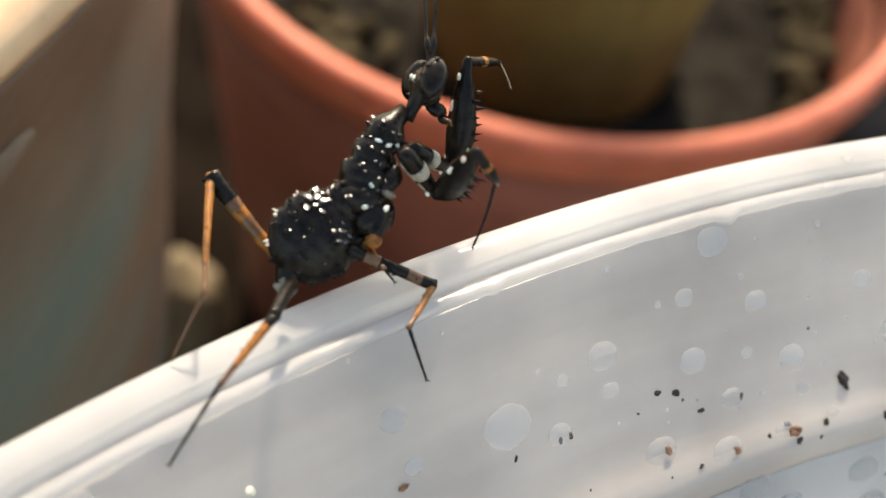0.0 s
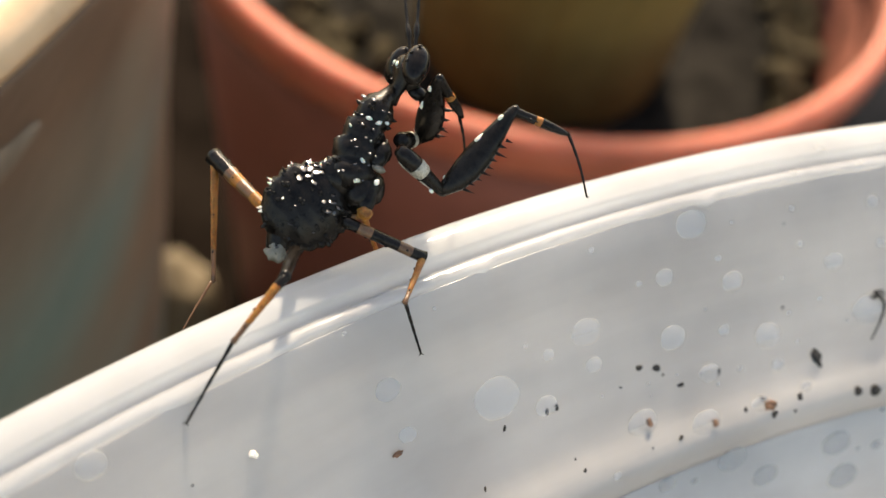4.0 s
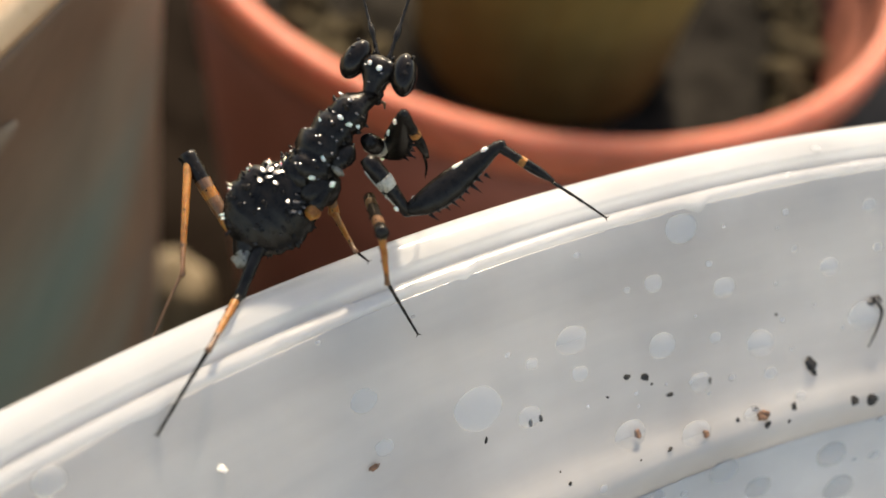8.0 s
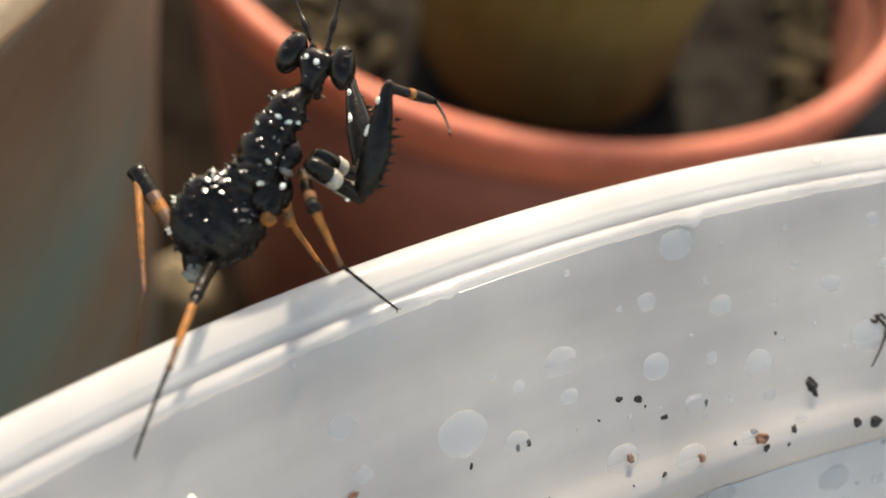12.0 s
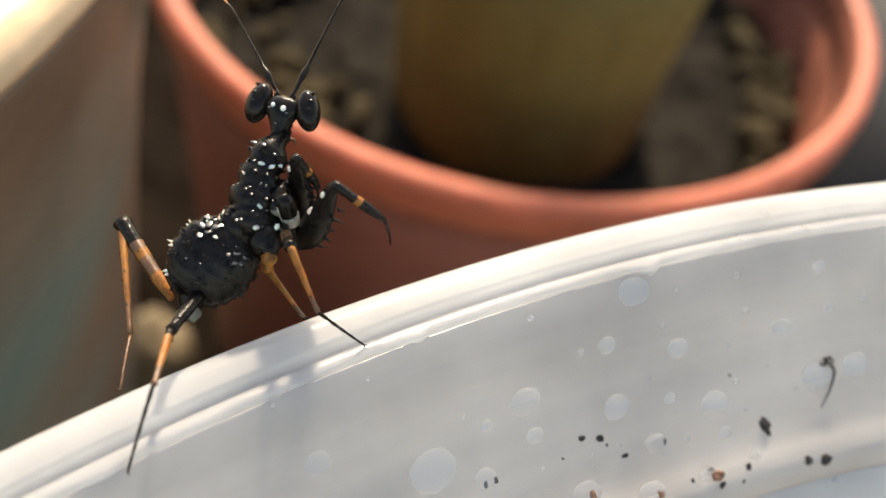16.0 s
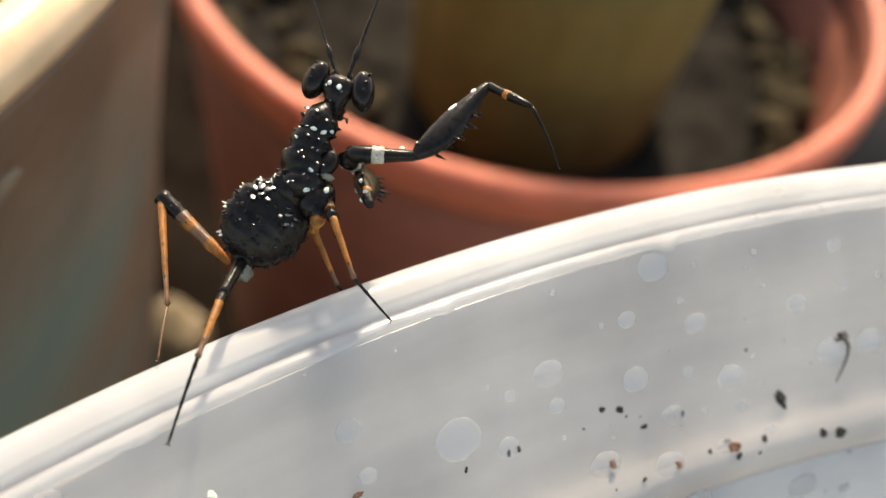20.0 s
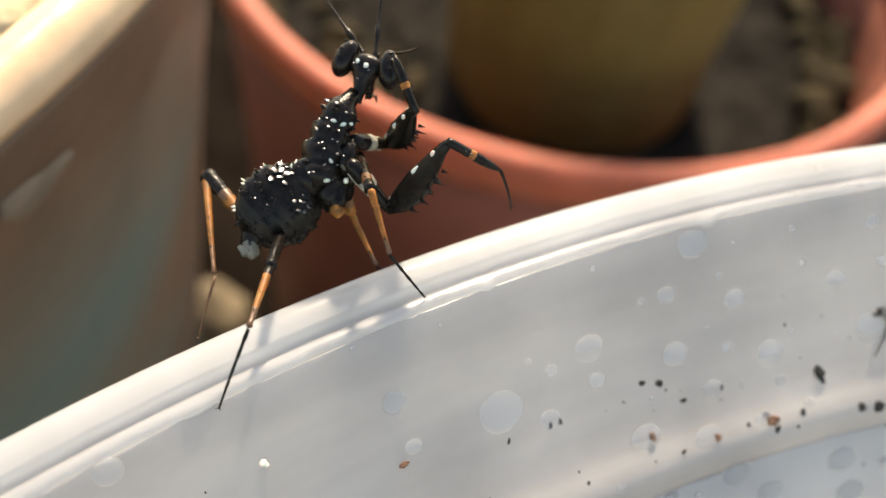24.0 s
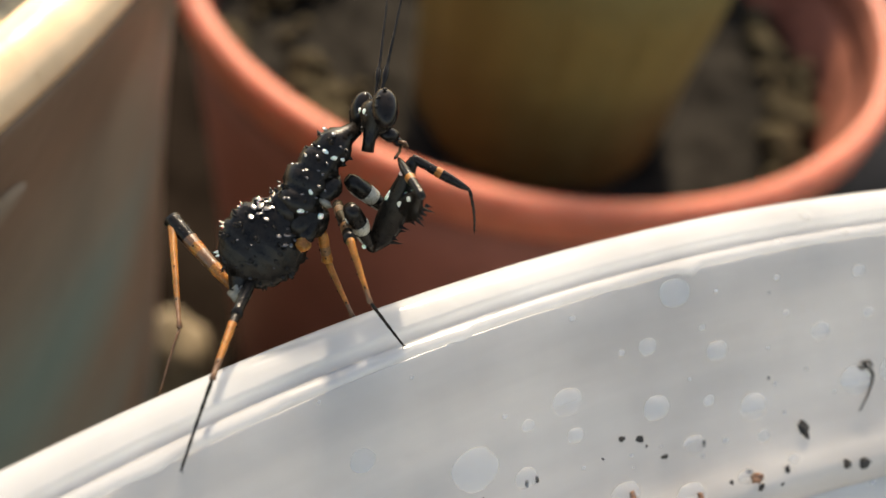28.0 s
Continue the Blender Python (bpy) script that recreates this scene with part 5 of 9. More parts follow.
    walk(PART['foreR_femur'], [
        (0, pose(0.00233, 0.00297, 0.00142, 13.1, 19.2, -13.8)),
        (0.5, pose(0.00258, 0.00255, 0.00167, -34.5, 11.5, -11.3)),
        (1, pose(0.00271, 0.00218, 0.00206, -87.5, 1.3, -7.3)),
        (1.5, pose(0.00284, 0.00225, 0.00199, -83.2, -0.2, -5.9)),
        (2, pose(0.00286, 0.00237, 0.00191, -75.4, -0.5, -7.4)),
        (2.5, pose(0.00268, 0.00236, 0.00154, -59.6, 6.6, -18.2)),
        (3, pose(0.00248, 0.00233, 0.00125, -47.5, 13.6, -29.9)),
        (3.5, pose(0.00253, 0.00237, 0.00132, -48.1, 13.5, -29.9)),
        (4, pose(0.00274, 0.00254, 0.00146, -50.7, 11.2, -28.0)),
        (4.5, pose(0.00301, 0.00273, 0.00169, -55.1, 8.0, -25.0)),
        (5, pose(0.00324, 0.00294, 0.00193, -60.2, 5.0, -22.2)),
        (5.5, pose(0.00340, 0.00309, 0.00212, -64.3, 3.3, -20.6)),
        (6, pose(0.00343, 0.00318, 0.00219, -65.5, 3.3, -21.5)),
        (6.5, pose(0.00339, 0.00272, 0.00219, -58.3, 11.6, -30.9)),
        (7, pose(0.00314, 0.00219, 0.00217, -53.0, 19.6, -40.9)),
        (7.5, pose(0.00286, 0.00202, 0.00179, -53.5, 18.6, -39.6)),
        (8, pose(0.00253, 0.00194, 0.00139, -54.8, 18.1, -39.3)),
        (8.5, pose(0.00238, 0.00190, 0.00131, -57.8, 18.3, -41.5)),
        (9, pose(0.00216, 0.00191, 0.00118, -58.6, 18.2, -43.6)),
        (9.5, pose(0.00158, 0.00217, 0.00068, -30.2, 14.2, -32.2)),
        (10, pose(0.00095, 0.00244, 0.00045, -7.4, 5.2, -18.7)),
        (10.5, pose(0.00107, 0.00256, 0.00064, -16.2, 0.2, -15.5)),
        (11, pose(0.00125, 0.00265, 0.00087, -28.2, -7.1, -13.0)),
        (11.5, pose(0.00142, 0.00271, 0.00108, -30.6, -8.2, -12.2)),
        (12, pose(0.00162, 0.00275, 0.00133, -33.9, -6.5, -14.1)),
        (12.5, pose(0.00179, 0.00278, 0.00159, -37.8, -2.6, -17.8)),
        (13, pose(0.00192, 0.00279, 0.00184, -42.1, 2.2, -21.9)),
        (13.5, pose(0.00201, 0.00280, 0.00203, -45.4, 6.4, -25.0)),
        (14, pose(0.00206, 0.00282, 0.00211, -46.7, 9.1, -25.7)),
        (14.5, pose(0.00177, 0.00287, 0.00163, -31.8, 11.9, -23.2)),
        (15, pose(0.00133, 0.00286, 0.00112, -12.8, 14.5, -20.2)),
        (15.5, pose(0.00089, 0.00284, 0.00098, -4.1, 16.5, -18.8)),
        (16, pose(0.00063, 0.00281, 0.00097, -0.2, 17.7, -17.9)),
        (16.5, pose(0.00077, 0.00277, 0.00130, -8.3, 8.3, -16.2)),
        (17, pose(0.00109, 0.00275, 0.00163, -22.1, -3.0, -14.3)),
        (17.5, pose(0.00134, 0.00312, 0.00150, -25.7, -5.9, -12.4)),
        (18, pose(0.00150, 0.00364, 0.00157, -28.7, -2.9, -13.6)),
        (18.5, pose(0.00175, 0.00393, 0.00177, -34.3, -1.9, -14.4)),
        (19, pose(0.00209, 0.00413, 0.00212, -39.6, 0.2, -15.7)),
        (19.5, pose(0.00245, 0.00399, 0.00279, -55.7, 3.7, -22.9)),
        (20, pose(0.00259, 0.00370, 0.00330, -71.1, 6.8, -28.4)),
        (20.5, pose(0.00257, 0.00358, 0.00313, -70.2, 9.0, -25.7)),
        (21, pose(0.00247, 0.00346, 0.00261, -61.8, 10.7, -23.0)),
        (21.5, pose(0.00210, 0.00335, 0.00188, -48.9, 13.0, -23.3)),
        (22, pose(0.00156, 0.00319, 0.00133, -39.1, 17.5, -25.5)),
        (22.5, pose(0.00116, 0.00301, 0.00101, -32.0, 21.6, -26.6)),
        (23, pose(0.00106, 0.00287, 0.00091, -25.3, 23.7, -26.5)),
        (23.5, pose(0.00116, 0.00256, 0.00099, -18.7, 22.6, -23.6)),
        (24, pose(0.00118, 0.00240, 0.00116, -15.8, 22.1, -21.7)),
        (24.5, pose(0.00109, 0.00255, 0.00087, -16.5, 22.5, -22.0)),
        (25, pose(0.00090, 0.00287, 0.00069, -16.0, 25.2, -23.1)),
        (25.5, pose(0.00091, 0.00312, 0.00081, -7.9, 26.1, -20.2)),
        (26, pose(0.00094, 0.00326, 0.00097, 0.1, 24.3, -16.5)),
        (26.5, pose(0.00104, 0.00318, 0.00116, 4.0, 19.4, -15.9)),
        (27, pose(0.00114, 0.00306, 0.00136, 5.9, 16.0, -15.4)),
        (27.5, pose(0.00128, 0.00301, 0.00116, -7.1, 11.3, -17.1)),
        (28, pose(0.00140, 0.00295, 0.00094, -19.7, 6.7, -18.3)),
    ])
    walk(PART['foreR_tibia'], [
        (0, pose(0.00307, 0.00212, 0.00408, -153.7, -12.6, -24.8)),
        (0.5, pose(0.00337, 0.00407, 0.00401, 138.2, -10.2, -0.5)),
        (1, pose(0.00308, 0.00505, 0.00218, 57.5, 17.7, 5.3)),
        (1.5, pose(0.00314, 0.00509, 0.00233, -3.1, 45.1, -24.0)),
        (2, pose(0.00321, 0.00510, 0.00264, -60.7, 28.8, -55.5)),
        (2.5, pose(0.00360, 0.00464, 0.00297, -94.3, -3.8, -79.9)),
        (3, pose(0.00391, 0.00391, 0.00311, -122.2, -33.0, -60.7)),
        (3.5, pose(0.00396, 0.00399, 0.00317, -118.2, -32.7, -64.2)),
        (4, pose(0.00409, 0.00433, 0.00323, -105.8, -28.6, -80.2)),
        (4.5, pose(0.00421, 0.00476, 0.00331, -86.0, 27.7, -98.7)),
        (5, pose(0.00429, 0.00520, 0.00335, 12.1, 67.2, -9.6)),
        (5.5, pose(0.00438, 0.00550, 0.00336, 23.6, 52.7, -0.8)),
        (6, pose(0.00446, 0.00560, 0.00340, 22.9, 48.6, -0.7)),
        (6.5, pose(0.00489, 0.00465, 0.00366, 60.9, 84.8, 40.4)),
        (7, pose(0.00504, 0.00352, 0.00377, -148.2, -51.4, -44.3)),
        (7.5, pose(0.00472, 0.00342, 0.00338, -146.4, -59.6, -49.3)),
        (8, pose(0.00438, 0.00341, 0.00294, -132.2, -68.7, -64.1)),
        (8.5, pose(0.00433, 0.00338, 0.00276, -114.8, -56.9, -79.9)),
        (9, pose(0.00420, 0.00336, 0.00261, -106.8, -39.5, -84.0)),
        (9.5, pose(0.00285, 0.00306, 0.00305, -110.6, -23.2, -73.4)),
        (10, pose(0.00130, 0.00270, 0.00321, -104.2, -11.8, -60.4)),
        (10.5, pose(0.00129, 0.00331, 0.00333, -112.7, -10.5, -47.7)),
        (11, pose(0.00125, 0.00401, 0.00333, -116.9, -11.5, -42.0)),
        (11.5, pose(0.00138, 0.00419, 0.00350, -119.6, -11.5, -43.2)),
        (12, pose(0.00174, 0.00435, 0.00368, -120.9, -12.0, -45.7)),
        (12.5, pose(0.00223, 0.00447, 0.00385, -120.3, -12.3, -48.4)),
        (13, pose(0.00272, 0.00455, 0.00397, -117.5, -12.5, -50.5)),
        (13.5, pose(0.00308, 0.00456, 0.00403, -113.6, -12.8, -51.7)),
        (14, pose(0.00326, 0.00458, 0.00407, -112.0, -13.5, -51.9)),
        (14.5, pose(0.00284, 0.00408, 0.00405, -124.3, -19.3, -49.0)),
        (15, pose(0.00222, 0.00322, 0.00388, -133.6, -27.5, -45.6)),
        (15.5, pose(0.00175, 0.00277, 0.00379, -134.6, -35.7, -48.7)),
        (16, pose(0.00149, 0.00254, 0.00378, -139.1, -37.8, -47.5)),
        (16.5, pose(0.00130, 0.00306, 0.00419, -131.8, -19.3, -33.6)),
        (17, pose(0.00123, 0.00385, 0.00435, -113.3, 1.0, -22.8)),
        (17.5, pose(0.00135, 0.00442, 0.00415, -107.7, 1.2, -21.2)),
        (18, pose(0.00171, 0.00505, 0.00415, -112.5, -0.6, -26.9)),
        (18.5, pose(0.00209, 0.00555, 0.00420, -76.9, 40.5, -59.9)),
        (19, pose(0.00260, 0.00593, 0.00438, 14.0, 55.6, -6.4)),
        (19.5, pose(0.00349, 0.00618, 0.00444, 54.3, 50.4, 24.5)),
        (20, pose(0.00401, 0.00610, 0.00424, 70.2, 41.0, 40.7)),
        (20.5, pose(0.00391, 0.00601, 0.00412, 83.4, 37.3, 48.2)),
        (21, pose(0.00372, 0.00575, 0.00398, 99.7, 26.7, 57.7)),
        (21.5, pose(0.00338, 0.00521, 0.00376, 115.9, -24.6, 55.3)),
        (22, pose(0.00298, 0.00456, 0.00350, -135.7, -42.2, -55.7)),
        (22.5, pose(0.00268, 0.00399, 0.00333, -131.2, -26.3, -50.6)),
        (23, pose(0.00258, 0.00352, 0.00333, -130.1, -22.0, -44.3)),
        (23.5, pose(0.00253, 0.00300, 0.00359, -128.4, -28.8, -48.5)),
        (24, pose(0.00251, 0.00275, 0.00386, -126.3, -34.2, -57.5)),
        (24.5, pose(0.00243, 0.00292, 0.00354, -117.9, -32.6, -66.3)),
        (25, pose(0.00236, 0.00315, 0.00331, -112.9, -30.8, -72.1)),
        (25.5, pose(0.00228, 0.00305, 0.00347, -120.1, -35.8, -66.7)),
        (26, pose(0.00213, 0.00291, 0.00370, -130.1, -42.8, -57.9)),
        (26.5, pose(0.00193, 0.00271, 0.00397, -135.7, -48.0, -54.0)),
        (27, pose(0.00185, 0.00253, 0.00422, -140.3, -49.5, -50.7)),
        (27.5, pose(0.00194, 0.00320, 0.00405, -129.9, -48.4, -63.5)),
        (28, pose(0.00201, 0.00380, 0.00369, -112.6, -47.6, -80.0)),
    ])
    walk(PART['foreR_tarsus'], [
        (0, pose(0.00365, 0.00263, 0.00268, 152.9, -2.5, -15.6)),
        (0.5, pose(0.00356, 0.00300, 0.00284, -176.9, 6.5, -15.1)),
        (1, pose(0.00347, 0.00373, 0.00300, -157.7, 11.9, -13.6)),
        (1.5, pose(0.00419, 0.00470, 0.00344, 163.3, -3.4, 10.5)),
        (2, pose(0.00455, 0.00557, 0.00331, 104.7, -14.4, 31.8)),
        (2.5, pose(0.00514, 0.00490, 0.00285, 100.2, -8.2, 25.6)),
        (3, pose(0.00528, 0.00416, 0.00242, 96.6, -3.7, 27.7)),
        (3.5, pose(0.00538, 0.00423, 0.00255, 99.6, -4.8, 27.4)),
        (4, pose(0.00562, 0.00438, 0.00285, 113.0, -10.3, 25.8)),
        (4.5, pose(0.00575, 0.00447, 0.00342, 161.1, -25.5, 6.0)),
        (5, pose(0.00564, 0.00463, 0.00395, -158.0, -18.9, -18.6)),
        (5.5, pose(0.00553, 0.00485, 0.00425, -144.9, -12.3, -26.1)),
        (6, pose(0.00555, 0.00497, 0.00437, -142.1, -8.9, -26.0)),
        (6.5, pose(0.00637, 0.00410, 0.00373, -160.5, -14.3, -19.2)),
        (7, pose(0.00636, 0.00339, 0.00295, -176.8, -40.5, -20.2)),
        (7.5, pose(0.00611, 0.00314, 0.00274, -153.0, -47.5, -40.0)),
        (8, pose(0.00585, 0.00304, 0.00257, -128.1, -46.3, -61.6)),
        (8.5, pose(0.00583, 0.00309, 0.00240, -121.4, -45.6, -67.9)),
        (9, pose(0.00573, 0.00323, 0.00226, -118.9, -45.8, -71.4)),
        (9.5, pose(0.00431, 0.00327, 0.00255, -130.5, -35.2, -51.7)),
        (10, pose(0.00263, 0.00337, 0.00285, -138.2, -21.6, -37.3)),
        (10.5, pose(0.00242, 0.00419, 0.00275, 108.0, -29.3, 43.1)),
        (11, pose(0.00228, 0.00494, 0.00264, 66.1, 14.7, 9.1)),
        (11.5, pose(0.00242, 0.00508, 0.00274, 69.3, 11.4, 12.9)),
        (12, pose(0.00282, 0.00517, 0.00289, 74.2, 5.3, 20.2)),
        (12.5, pose(0.00335, 0.00525, 0.00307, 80.7, -3.3, 28.4)),
        (13, pose(0.00390, 0.00531, 0.00326, 88.7, -12.7, 34.5)),
        (13.5, pose(0.00430, 0.00535, 0.00342, 97.9, -19.9, 37.5)),
        (14, pose(0.00450, 0.00538, 0.00348, 106.7, -22.2, 37.0)),
        (14.5, pose(0.00403, 0.00472, 0.00319, 152.9, -31.5, 15.1)),
        (15, pose(0.00341, 0.00367, 0.00290, -155.8, -4.4, -20.6)),
        (15.5, pose(0.00306, 0.00304, 0.00287, -151.5, 3.6, -18.1)),
        (16, pose(0.00278, 0.00271, 0.00281, -153.7, 3.1, -17.6)),
        (16.5, pose(0.00226, 0.00387, 0.00317, 150.0, -24.0, 22.2)),
        (17, pose(0.00179, 0.00522, 0.00371, 91.6, 3.4, 30.4)),
        (17.5, pose(0.00190, 0.00587, 0.00365, 102.5, -16.1, 36.6)),
        (18, pose(0.00240, 0.00638, 0.00352, 115.3, -34.1, 36.8)),
        (18.5, pose(0.00357, 0.00614, 0.00448, 145.0, -31.9, 2.3)),
        (19, pose(0.00384, 0.00539, 0.00526, 179.5, -39.1, -17.5)),
        (19.5, pose(0.00469, 0.00529, 0.00505, 159.3, -41.6, -1.5)),
        (20, pose(0.00528, 0.00518, 0.00465, 135.9, -37.6, 15.1)),
        (20.5, pose(0.00518, 0.00502, 0.00426, 124.1, -34.9, 20.0)),
        (21, pose(0.00500, 0.00480, 0.00374, 111.3, -29.1, 23.3)),
        (21.5, pose(0.00474, 0.00463, 0.00312, 97.7, -21.3, 22.8)),
        (22, pose(0.00436, 0.00455, 0.00264, 90.8, -14.1, 20.7)),
        (22.5, pose(0.00393, 0.00440, 0.00238, 92.4, -8.6, 22.0)),
        (23, pose(0.00371, 0.00413, 0.00237, 101.7, -6.5, 25.2)),
        (23.5, pose(0.00382, 0.00348, 0.00270, 152.0, -25.9, 11.3)),
        (24, pose(0.00394, 0.00301, 0.00305, -162.6, -10.8, -21.2)),
        (24.5, pose(0.00394, 0.00313, 0.00289, 178.1, -30.1, -9.1)),
        (25, pose(0.00392, 0.00332, 0.00275, 148.4, -41.6, 6.6)),
        (25.5, pose(0.00378, 0.00317, 0.00280, 149.4, -38.5, 3.7)),
        (26, pose(0.00357, 0.00298, 0.00292, 155.4, -32.1, -1.5)),
        (26.5, pose(0.00337, 0.00267, 0.00319, 173.9, -19.7, -11.6)),
        (27, pose(0.00327, 0.00246, 0.00340, -166.5, -5.3, -18.9)),
        (27.5, pose(0.00341, 0.00305, 0.00335, -163.2, -5.2, -19.0)),
        (28, pose(0.00356, 0.00361, 0.00327, -166.0, -7.4, -19.6)),
    ])
    walk(PART['foreL_coxa'], [
        (0, pose(0.00145, 0.00346, 0.00228, -133.9, -18.7, -37.9)),
        (0.5, pose(0.00146, 0.00345, 0.00226, -144.3, -36.8, -38.1)),
        (1, pose(0.00146, 0.00344, 0.00219, -159.4, -51.5, -34.6)),
        (1.5, pose(0.00134, 0.00332, 0.00220, -159.7, -33.0, -28.1)),
        (2, pose(0.00118, 0.00323, 0.00228, -153.3, -9.8, -23.3)),
        (2.5, pose(0.00121, 0.00321, 0.00220, -140.3, -3.4, -22.0)),
        (3, pose(0.00126, 0.00316, 0.00213, -129.8, 0.6, -19.6)),
        (3.5, pose(0.00126, 0.00319, 0.00216, -127.7, 1.3, -18.6)),
        (4, pose(0.00133, 0.00328, 0.00220, -127.5, 1.2, -18.7)),
        (4.5, pose(0.00142, 0.00339, 0.00227, -128.5, 0.6, -19.6)),
        (5, pose(0.00150, 0.00350, 0.00232, -130.0, -0.3, -20.5)),
        (5.5, pose(0.00156, 0.00359, 0.00237, -131.4, -1.2, -21.4)),
        (6, pose(0.00155, 0.00366, 0.00239, -132.3, -1.7, -21.5)),
        (6.5, pose(0.00158, 0.00344, 0.00229, -138.5, -4.9, -23.1)),
        (7, pose(0.00151, 0.00324, 0.00218, -144.0, -8.3, -24.9)),
        (7.5, pose(0.00132, 0.00322, 0.00219, -141.8, -6.8, -24.4)),
        (8, pose(0.00109, 0.00323, 0.00220, -140.1, -4.6, -23.0)),
        (8.5, pose(0.00099, 0.00313, 0.00215, -143.1, -3.7, -21.6)),
        (9, pose(0.00085, 0.00300, 0.00199, -148.8, -4.2, -21.3)),
        (9.5, pose(0.00064, 0.00277, 0.00168, -155.4, -11.3, -23.6)),
        (10, pose(0.00041, 0.00258, 0.00148, -160.3, -17.9, -24.9)),
        (10.5, pose(0.00044, 0.00280, 0.00164, -157.1, -28.4, -30.5)),
        (11, pose(0.00044, 0.00305, 0.00181, -150.2, -39.3, -38.2)),
        (11.5, pose(0.00040, 0.00312, 0.00192, -145.8, -37.8, -36.5)),
        (12, pose(0.00038, 0.00316, 0.00200, -138.6, -31.3, -31.7)),
        (12.5, pose(0.00037, 0.00318, 0.00209, -129.3, -19.8, -25.1)),
        (13, pose(0.00035, 0.00319, 0.00218, -121.6, -6.9, -17.7)),
        (13.5, pose(0.00033, 0.00320, 0.00226, -117.3, 2.8, -11.4)),
        (14, pose(0.00034, 0.00324, 0.00234, -116.8, 7.2, -7.7)),
        (14.5, pose(0.00019, 0.00336, 0.00229, -135.6, 5.3, -11.8)),
        (15, pose(0.00008, 0.00347, 0.00223, -153.9, 0.4, -18.6)),
        (15.5, pose(-0.00006, 0.00352, 0.00225, -154.7, -2.6, -20.2)),
        (16, pose(-0.00011, 0.00357, 0.00224, -155.6, -4.4, -21.1)),
        (16.5, pose(-0.00014, 0.00373, 0.00242, -151.4, -3.7, -21.2)),
        (17, pose(-0.00006, 0.00385, 0.00257, -146.0, -3.1, -21.4)),
        (17.5, pose(0.00002, 0.00378, 0.00249, -141.8, -3.8, -22.9)),
        (18, pose(0.00024, 0.00371, 0.00238, -136.9, -3.5, -23.6)),
        (18.5, pose(0.00052, 0.00367, 0.00231, -132.1, -0.7, -21.0)),
        (19, pose(0.00070, 0.00365, 0.00228, -128.0, 1.9, -18.7)),
        (19.5, pose(0.00069, 0.00373, 0.00237, -133.5, 1.5, -18.8)),
        (20, pose(0.00069, 0.00382, 0.00248, -139.6, 1.7, -18.6)),
        (20.5, pose(0.00064, 0.00385, 0.00249, -139.1, 2.7, -17.8)),
        (21, pose(0.00056, 0.00385, 0.00251, -136.0, 3.7, -16.6)),
        (21.5, pose(0.00044, 0.00384, 0.00251, -131.4, 4.5, -15.5)),
        (22, pose(0.00031, 0.00381, 0.00251, -126.3, 4.6, -14.9)),
        (22.5, pose(0.00017, 0.00381, 0.00251, -122.2, 3.9, -15.5)),
        (23, pose(0.00007, 0.00383, 0.00252, -120.0, 2.7, -18.0)),
        (23.5, pose(-0.00011, 0.00369, 0.00237, -120.8, -1.1, -24.2)),
        (24, pose(-0.00029, 0.00362, 0.00224, -123.3, -5.1, -30.3)),
        (24.5, pose(-0.00000, 0.00365, 0.00224, -130.2, -5.5, -27.9)),
        (25, pose(0.00025, 0.00378, 0.00232, -136.3, -5.7, -25.9)),
        (25.5, pose(0.00024, 0.00382, 0.00237, -129.4, -7.5, -31.1)),
        (26, pose(0.00018, 0.00386, 0.00243, -122.2, -8.3, -34.9)),
        (26.5, pose(0.00007, 0.00387, 0.00255, -126.7, -8.5, -33.2)),
        (27, pose(0.00002, 0.00387, 0.00265, -131.2, -8.0, -30.2)),
        (27.5, pose(0.00021, 0.00382, 0.00254, -136.8, -22.0, -36.6)),
        (28, pose(0.00042, 0.00375, 0.00242, -140.4, -34.6, -44.0)),
    ])
